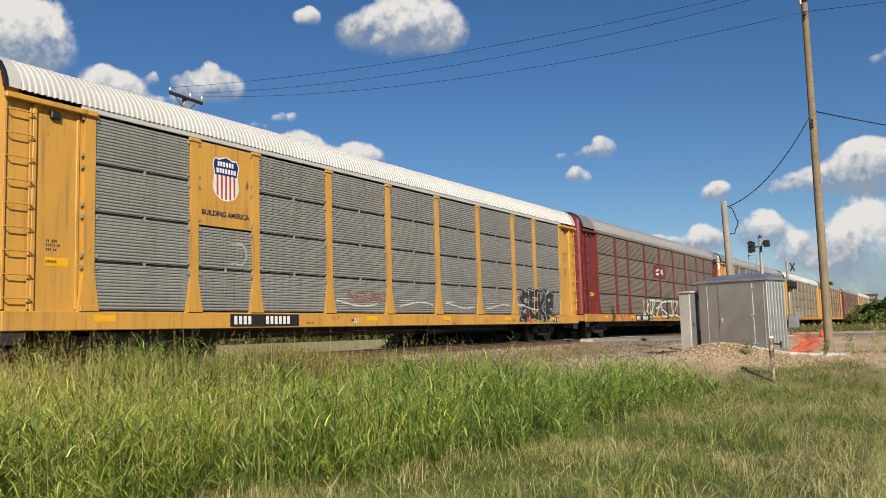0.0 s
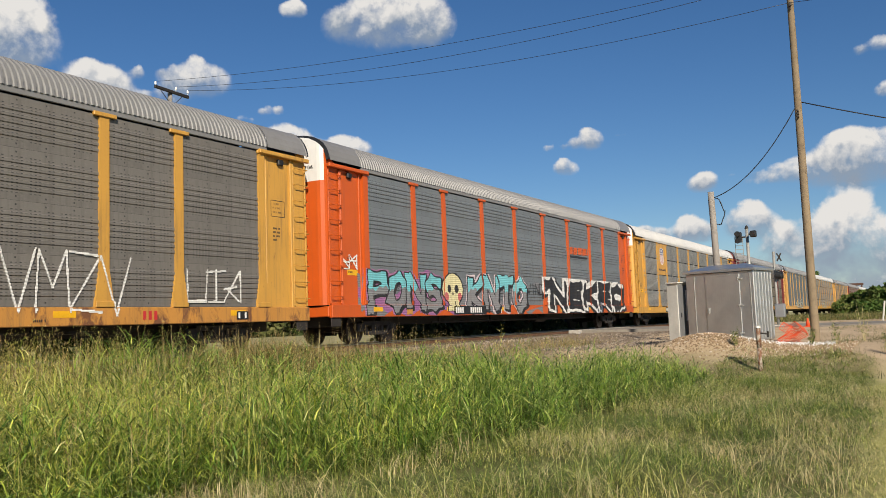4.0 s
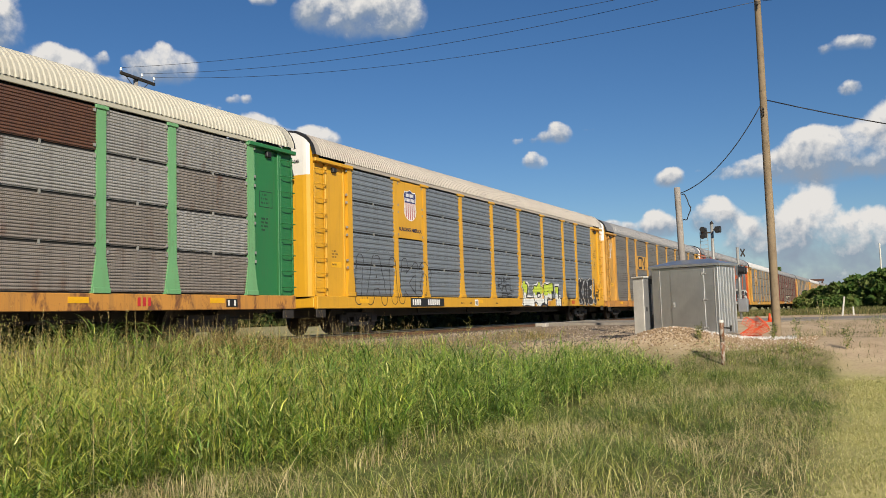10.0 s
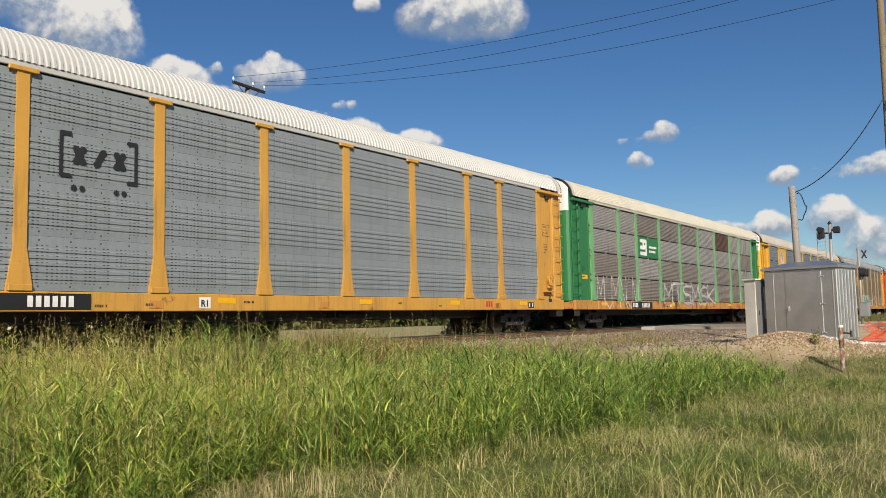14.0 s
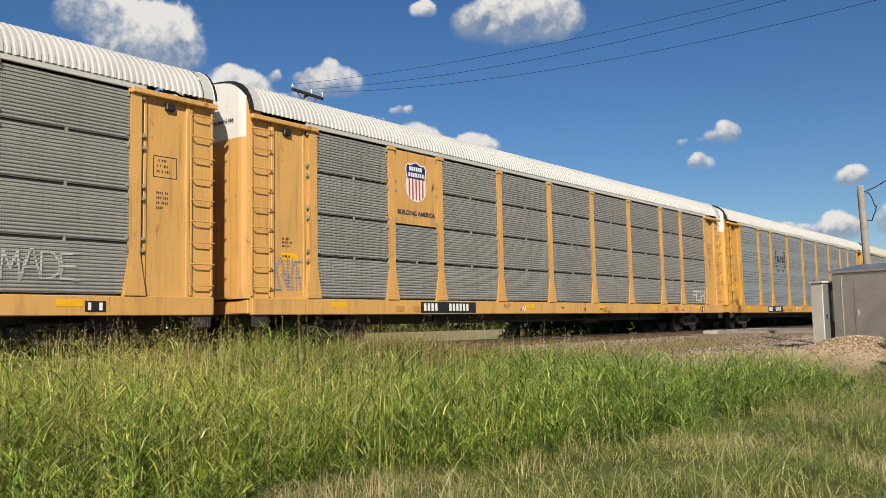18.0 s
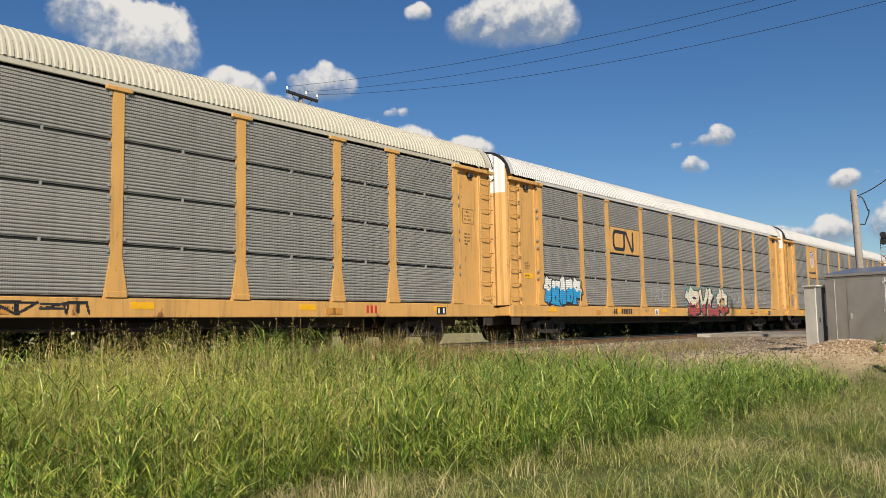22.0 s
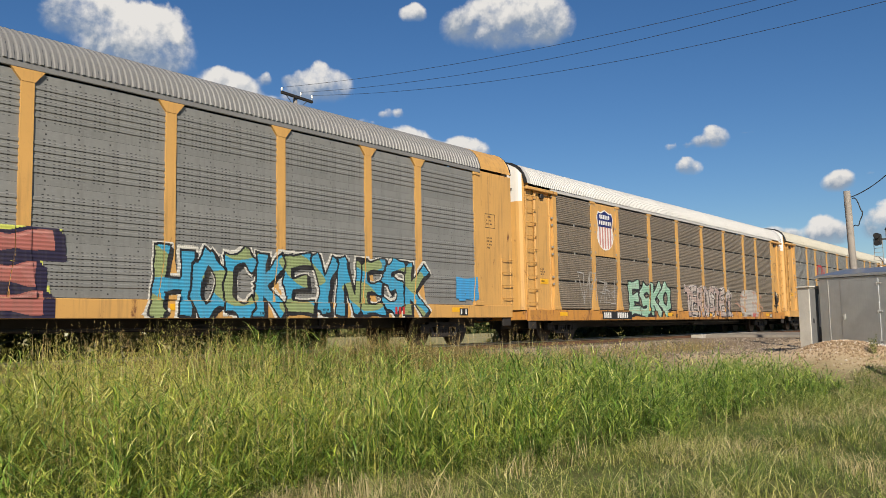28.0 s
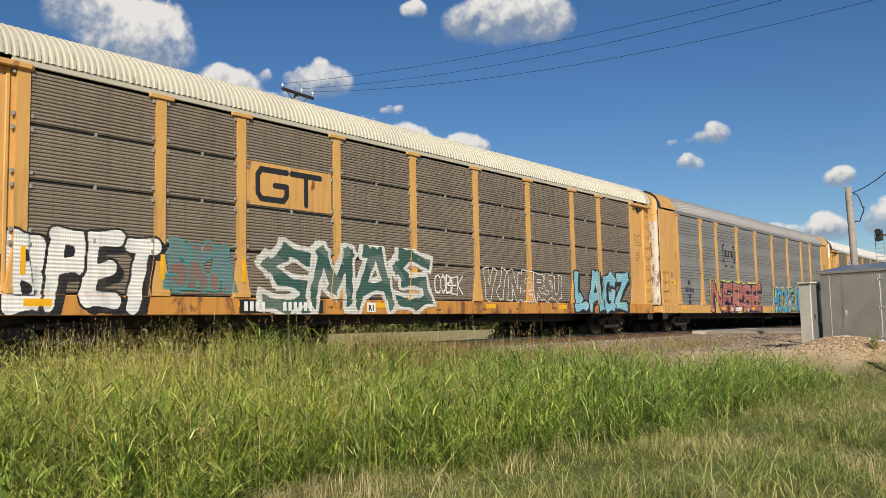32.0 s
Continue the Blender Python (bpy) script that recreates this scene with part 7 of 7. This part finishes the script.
def make_road():
    """The road over the level crossing."""
    xs = [38.5, 46.0]
    v, f = [], []
    ys = list(np.linspace(-120, 12.6, 40)) + [14.9]
    for y in ys:
        for x in xs:
            v.append((x, y, float(np.interp(y, [-120, 8, 13, 15], [0.9, 0.9, 0.97, 0.985]))))
    for i in range(len(ys) - 1):
        f.append((2 * i, 2 * i + 1, 2 * i + 3, 2 * i + 2))
    n = len(v)
    v += [(x, y, z - 0.35) for x, y, z in v]
    for i in range(len(ys) - 1):
        f += [(2 * i + 2, 2 * i + 2 + n, 2 * i + n, 2 * i), (2 * i + 1, 2 * i + 1 + n, 2 * i + 3 + n, 2 * i + 3)]
    tagged(place("road", mesh_of("road", v, f, "asphalt")), "worn grey asphalt road over the level crossing", "road", kind="structure")
    panel = tagged(new("crossing_panels"), "concrete panels between the rails of the crossing", "crossing", kind="structure")
    for k in range(3):
        place("concrete_panel", box_me("concrete_panel", (2.6, 1.3, 0.2), "concrete", 0.02), panel, (39.4 + 2.62 * k, TRACK_Y, 0.895))
        place("concrete_panel", box_me("concrete_panel", (2.6, 0.55, 0.2), "concrete", 0.02), panel, (39.4 + 2.62 * k, TRACK_Y - 1.16, 0.895))


def make_tree(x, y, h, spread, seed, low=0.2):
    rng = np.random.default_rng(seed)
    tree = tagged(new("tree"), "dense dark green leafy tree beyond the road", "tree", "far trees")
    tree.matrix_basis = pose(*spot(x, y))
    bm = bmesh.new()
    add_tube(bm, (0, 0, -0.4), (0.1, 0, h * 0.45), 0.05 * h * 0.5, 0.025 * h * 0.5, 8)
    tips = []
    for k in range(7):
        a = rng.uniform(0, 6.28)
        z0 = h * rng.uniform(0.18, 0.42)
        tip = (spread * 0.6 * math.cos(a), spread * 0.6 * math.sin(a), h * rng.uniform(0.5, 0.9))
        add_tube(bm, (0.05, 0, z0), tip, 0.018 * h * 0.5, 0.006 * h, 6)
        tips.append(tip)
    part("trunk", bm, "trunk", tree)
    # leaf clumps in uneven lobes
    nl = 16
    lob = np.stack([rng.normal(0, spread * 0.48, nl), rng.normal(0, spread * 0.48, nl), h * rng.uniform(low, 0.9, nl)], 1)
    rad = rng.uniform(0.16, 0.3, nl) * spread * (1.1 - 0.4 * lob[:, 2] / h) + 0.4
    per = 260
    c = np.repeat(lob, per, 0)
    d = rng.normal(0, 1, (nl * per, 3))
    d /= np.linalg.norm(d, axis=1, keepdims=True)
    p = c + d * np.repeat(rad, per)[:, None] * rng.uniform(0.55, 1.08, (nl * per, 1)) * (1, 1, 0.8)
    p = p[p[:, 2] > 0.1]
    n = len(p)
    u = rng.normal(0, 1, (n, 3))
    u /= np.linalg.norm(u, axis=1, keepdims=True)
    w = np.cross(u, rng.normal(0, 1, (n, 3)))
    w /= np.linalg.norm(w, axis=1, keepdims=True)
    s = rng.uniform(0.15, 0.38, (n, 1))
    v = np.stack([p - u * s, p + w * s * 0.6, p + u * s, p - w * s * 0.6], 1).reshape(-1, 3)
    f = np.arange(n * 4).reshape(-1, 4)
    place("crown", mesh_of("crown", v, f, "tree"), tree)


def make_weed(x, y, h, seed):
    rng = np.random.default_rng(seed)
    weed = tagged(new("weed"), "upright green weed growing on the sandy ground", "weed", "roadside weeds")
    weed.matrix_basis = pose(*spot(x, y))
    bm = bmesh.new()
    pts = []
    for k in range(4):
        a = rng.uniform(0, 6.28)
        tip = Vector((0.18 * h * math.cos(a), 0.18 * h * math.sin(a), h * rng.uniform(0.7, 1.0)))
        add_tube(bm, (0, 0, -0.03), tip, 0.008, 0.003, 5)
        pts += [tip * t for t in np.linspace(0.2, 1, 16)]
    part("stem", bm, "straw", weed)
    p = np.array(pts)[rng.integers(0, len(pts), 240)] + rng.normal(0, 0.05 * h + 0.02, (240, 3))
    p[:, 2] = np.abs(p[:, 2])
    u = rng.normal(0, 1, (240, 3))
    u /= np.linalg.norm(u, axis=1, keepdims=True)
    w = np.cross(u, (0.3, 0.2, 1.0))
    s = rng.uniform(0.02, 0.045, (240, 1))
    v = np.stack([p - u * s, p + w * s * 0.4, p + u * s, p - w * s * 0.4], 1).reshape(-1, 3)
    place("leaves", mesh_of("leaves", v, np.arange(960).reshape(-1, 4), "lawn"), weed)


def make_distance():
    rng = np.random.default_rng(9)
    for k in range(34):
        x = 92 + 3.2 * k * (0.6 + 0.4 * (k % 3))
        az = float(rng.uniform(-7.5, 5.0 - 0.4 * (k % 3)))
        top = float(np.interp(az, [-8, -2, 0, 2.2, 3.8, 5.2], [2.6, 2.3, 2.05, 1.6, 0.95, 0.1])) * rng.uniform(0.75, 1.05)
        h = 0.6 + x * math.tan(radians(top))
        make_tree(x, x * math.tan(radians(az)), h, max(2.2, h * 0.62), 300 + k, 0.05)
    for x, y, h, s in ((215, 30, 11, 6), (222, 38, 12, 6)):
        make_tree(x, y, h, s, int(x), 0.2)
    b = tagged(new("signal_bridge"), "dark rusty steel truss bridge over the far tracks", "bridge")
    b.matrix_basis = pose(300, 21.7, 0.9)
    for y in (-2.6, 2.6):
        for dx in (-0.8, 0.8):
            place("leg", box_me("leg", (0.35, 0.35, 8.4), "rustbeam", 0.02), b, (dx, y, 4.2))
    for z in (7.0, 8.6):
        for dx in (-0.8, 0.8):
            place("girder", box_me("girder", (0.3, 6.2, 0.7), "rustbeam", 0.02), b, (dx, 0, z))
    for k in range(8):
        bm = bmesh.new()
        add_tube(bm, (-0.8, -2.8 + 0.7 * k, 7.0 if k % 2 else 8.6), (-0.8, -2.1 + 0.7 * k, 8.6 if k % 2 else 7.0), 0.12, 0.12, 6)
        part("brace", bm, "rustbeam", b)
    m = tagged(new("radio_mast"), "thin pale radio mast behind the trees", "mast")
    m.matrix_basis = pose(260, 1.6, 0.9)
    bm = bmesh.new()
    add_tube(bm, (0, 0, 0), (0, 0, 17), 0.25, 0.2, 8)
    part("shaft", bm, "offwhite", m)
    for x, y, h, k in ((27.0, 1.75, 1.1, 1), (26.2, 0.3, 0.8, 2), (25.0, 2.3, 0.7, 3), (24.6, 2.9, 0.5, 4), (23.3, 4.6, 0.45, 5), (23.0, 1.0, 0.6, 6), (29, -0.6, 0.6, 7), (24.2, -0.8, 0.5, 8)):
        make_weed(x, y, h, k)
    # dry tufts on the sandy ground
    cx, cy = np.concatenate([rng.uniform(19.5, 37, 90), rng.uniform(47, 56, 20)]), np.concatenate([rng.uniform(-4, 2.8, 90), rng.uniform(-2, 4, 20)])
    x, y = (np.repeat(c, 34) + rng.normal(0, 0.28, 34 * len(cx)) for c in (cx, cy))
    blades("dry_tufts", "dry straw coloured grass tufts on sandy ground", x, y, ground_z(x, y), rng.uniform(0.06, 0.2, len(x)), np.full(len(x), 0.01), rng.gamma(2, 0.5, len(x)), "scrub", 2, 12)
    x, y = rng.uniform(58, 96, 26000), rng.uniform(-16, 12.5, 26000)
    blades("far_grass", "rough yellow green grass beyond the road", x, y, ground_z(x, y), rng.uniform(0.15, 0.6, len(x)), np.full(len(x), 0.05), rng.gamma(2, 0.5, len(x)), "scrub", 2, 13)


def make_brush():
    """Rough brush added past the track to darken the view under the cars, with an open field between."""
    rng = np.random.default_rng(17)
    n = 44000
    x = np.concatenate([rng.uniform(-5, 22, 8000), rng.uniform(34, 150, 24000), rng.uniform(40, 110, 12000)])
    y = np.concatenate([23.2 + rng.normal(0, 0.4, 32000), 60 + rng.normal(0, 0.8, 12000)])
    top = 1.7 + 0.8 * lumps(x, x * 0.3, 2.5, 41) + 0.6 * (y > 40)
    p = np.stack([x, y, 0.55 + rng.uniform(0, 1, n) ** 0.8 * top], 1)
    u = rng.normal(0, 1, (n, 3))
    u /= np.linalg.norm(u, axis=1, keepdims=True)
    w = np.cross(u, rng.normal(0, 1, (n, 3)))
    w /= np.linalg.norm(w, axis=1, keepdims=True)
    s = rng.uniform(0.12, 0.3, (n, 1)) * np.where(y > 40, 1.6, 1.0)[:, None]
    v = np.stack([p - u * s, p + w * s * 0.6, p + u * s, p - w * s * 0.6], 1).reshape(-1, 3)
    ob = place("brush", mesh_of("brush", v, np.arange(n * 4).reshape(-1, 4), "hedge"))
    tagged(ob, "dark green brush added behind the track to darken the view under the cars", "brush", kind="stuff")


def make_clouds():
    """Cumulus far off, as a backdrop beyond everything else."""
    az = np.linspace(-14, 74, 400)
    el = np.linspace(0.2, 32, 150)
    ga, ge = np.meshgrid(az, el)
    R = 3600.0
    v = np.stack([R * np.cos(np.radians(ge)) * np.cos(np.radians(ga)), R * np.cos(np.radians(ge)) * np.sin(np.radians(ga)), R * np.sin(np.radians(ge))], -1)
    rng = np.random.default_rng(21)
    gap = np.ones(ga.shape)
    num, den = np.zeros(ga.shape), np.full(ga.shape, 1e-6)
    # direction, height above the horizon, half width, half height, heaps, strength
    # a strength below nought: grey blue haze with no lit heads
    for a0, e0, wa, he, k, st in CLOUDS:
        haze, st = st < 0, abs(st)
        for q in range(k):
            u = (q + rng.uniform(0.1, 0.9)) / k * 2 - 1
            tall = (1 - abs(u) ** 2.2) * rng.uniform(0.55, 1.0)
            r = he * rng.uniform(0.4, 0.62)
            ca = a0 + u * max(0.0, wa - r)
            for lift in (0.0, 0.5, 1.0):
                ce = e0 - he * 0.7 + lift * tall * 1.3 * he
                b = st * np.exp(-(((ga - ca) * 0.93 / 1.25) ** 2 + (ge - ce) ** 2) / (r * r))
                gap *= 1 - np.clip(b, 0, 0.9)
                if not haze:
                    num += b * (ge - (e0 - he)) / (2 * he)
                den += b
    dens, rise = 1 - gap, num / den
    i = np.arange(ga.size).reshape(ga.shape)
    f = np.stack([i[:-1, :-1].ravel(), i[1:, :-1].ravel(), i[1:, 1:].ravel(), i[:-1, 1:].ravel()], 1)
    n = Nodes("cloud_vapour")
    co = n.scaled(n.add("TexCoord").outputs["Object"], (0.001, 0.001, 0.001))
    d = n.add("Attribute")
    d.attribute_name = "cloud_mass"
    h = n.add("Attribute")
    h.attribute_name = "cloud_rise"
    mass, rise_at = d.outputs["Fac"], h.outputs["Fac"]

    def heaps(p):
        return n.m("ADD", n.m("MULTIPLY", n.noise(p, 6, 8, 0.52, 0.3), 0.75), n.m("MULTIPLY", n.noise(p, 26, 5, 0.55), 0.25))
    lump = heaps(co)
    sunward = heaps(n.add("VectorMath", [co, (-0.012, 0.02, 0.022)], operation="ADD").outputs[0])
    body = n.m("ADD", mass, n.m("MULTIPLY", n.m("SUBTRACT", lump, 0.5), 2.0))
    body = n.m("MULTIPLY", body, n.ramp(mass, 0.02, 0.3))
    # crisp heads, soft bases
    soft_low = n.add("MapRange", {0: rise_at, 1: 0.1, 2: 0.8, 3: 1.0, 4: 0.34}).outputs[0]
    alpha = n.add("MapRange", {0: body, 1: n.m("SUBTRACT", 0.5, n.m("MULTIPLY", soft_low, 0.22)), 2: n.m("ADD", 0.5, n.m("MULTIPLY", soft_low, 0.8))})
    alpha.interpolation_type = "SMOOTHSTEP"
    alpha = alpha.outputs[0]
    relief = n.m("MULTIPLY", n.m("SUBTRACT", lump, sunward), 1.9)
    lit = n.m("ADD", n.m("ADD", n.m("MULTIPLY", rise_at, 0.95), relief), n.m("MULTIPLY", n.m("SUBTRACT", 1.0, mass), 0.15))
    col = n.mix(n.ramp(lit, 0.12, 0.56), rgb(0.34, 0.41, 0.51), rgb(0.97, 0.94, 0.9))
    em = n.add("Emission", {"Color": col, "Strength": CLOUD_GLOW})
    tr = n.add("BsdfTransparent")
    mx = n.add("MixShader", {0: alpha, 1: tr.outputs[0], 2: em.outputs[0]})
    n.put(n.tree.nodes["Material Output"].inputs[0], mx.outputs[0])
    me = mesh_of("cloud_backdrop", v.reshape(-1, 3), f, [n.mat], smooth=True)
    for key, val in (("cloud_mass", dens), ("cloud_rise", rise)):
        at = me.attributes.new(key, "FLOAT", "POINT")
        at.data.foreach_set("value", val.ravel().astype(np.float32))
    tagged(place("cloud_backdrop", me), "white cumulus clouds in a blue sky", "clouds", kind="structure")


CLOUD_GLOW = 0.64
CLOUDS = [(58.2, 19.2, 2.4, 2.4, 6, 1.0), (61.5, 20.5, 2.5, 1.6, 5, 0.8), (52.4, 16.4, 2.0, 1.25, 6, 0.95), (49.9, 16.9, 0.6, 0.5, 2, 0.7), (49.0, 15.5, 1.6, 0.6, 4, 0.5), (46.3, 17.0, 2.1, 1.35, 5, 1.0), (47.6, 17.1, 1.2, 0.5, 3, 0.6), (41.3, 14.8, 1.1, 0.4, 4, 0.6), (43.2, 14.2, 0.8, 0.35, 3, 0.4),
          (40.3, 12.6, 2.6, 1.2, 6, 1.0), (36.4, 12.2, 2.0, 1.1, 5, 1.0), (19.9, 12.3, 1.2, 0.75, 4, 0.95), (22.0, 11.8, 1.3, 0.35, 4, 0.55), (21.5, 10.5, 0.9, 0.6, 4, 0.85), (17.6, 12.3, 0.4, 0.2, 2, 0.4), (33.1, 21.2, 4.5, 1.9, 8, 1.0), (39.9, 21.3, 1.1, 0.55, 4, 0.7),
          (2.0, 9.8, 4.2, 1.7, 9, 1.0), (6.6, 9.1, 3.4, 0.8, 8, 0.8), (4.1, 10.1, 1.6, 1.2, 4, 1.0), (-2.5, 11.0, 4.0, 2.0, 8, 1.0), (12.4, 8.9, 1.0, 0.65, 4, 0.7), (10.2, 9.1, 1.1, 0.35, 4, 0.35), (8.9, 8.8, 1.2, 0.5, 4, 0.45),
          (4.3, 5.3, 1.9, 2.1, 5, 1.0), (0.8, 4.5, 1.5, 1.7, 4, 1.0), (9.9, 6.3, 1.3, 1.1, 4, 1.0), (13.4, 5.8, 1.4, 0.9, 4, 0.9), (16.6, 5.8, 1.7, 0.6, 5, 0.9), (8.0, 5.0, 0.9, 1.3, 3, 0.85), (6.9, 3.9, 1.1, 0.7, 3, 0.7), (1.3, 16.0, 1.8, 0.6, 5, 0.6), (1.3, 13.4, 0.7, 0.55, 3, 0.6),
          (-4.5, 5.5, 3.0, 2.2, 7, 0.95), (66, 14, 5, 2.5, 9, 0.9), (20.5, 4.0, 3.0, 1.0, 6, 0.7), (2.0, 2.2, 18.0, 2.0, 22, -0.8)]

# ---- build ----
make_ground()
make_track()
make_road()
CARS = make_train()
make_cabinet()
make_poles()
make_signals()
make_netting()
make_distance()
make_clouds()
make_brush()


def pad_spots(rng, n):
    x, y = rng.normal(24.3, 1.0, n), rng.uniform(1.8, 6.4, n)
    return x, y, ground_z(x, y)


def feet_spots(rng, n):
    x, y = rng.normal(25.1, 0.35, n), rng.uniform(2.4, 5.0, n)
    return x, y, ground_z(x, y)


def bank_spots(rng, n):
    x, y = rng.uniform(2, 36, n), rng.uniform(9.6, 13.3, n)
    y = np.where(x > 19, rng.uniform(6.5, 13.3, n), y)
    return x, y, ground_z(x, y)


def bed_spots(rng, n):
    x, y = rng.uniform(2, 40, n), rng.uniform(13.3, 15.2, n)
    return x, y, np.full(n, RAIL_Z - 0.24) - 0.2 * ss(14.2, 13.4, y)


scatter_stones("pale_gravel", "pale broken stones heaped by the cabinet", 8000, pad_spots, "stone", 0.01, 0.036)
scatter_stones("white_gravel", "white broken stone under the equipment cabinet", 2600, feet_spots, "limestone", 0.015, 0.05)
scatter_stones("bank_gravel", "loose brown gravel on the railway bank", 13000, bank_spots, "clod", 0.012, 0.04)
scatter_stones("ballast_stones", "grey ballast stones along the rails", 12000, bed_spots, "clod", 0.02, 0.05)
make_grass()
motions()
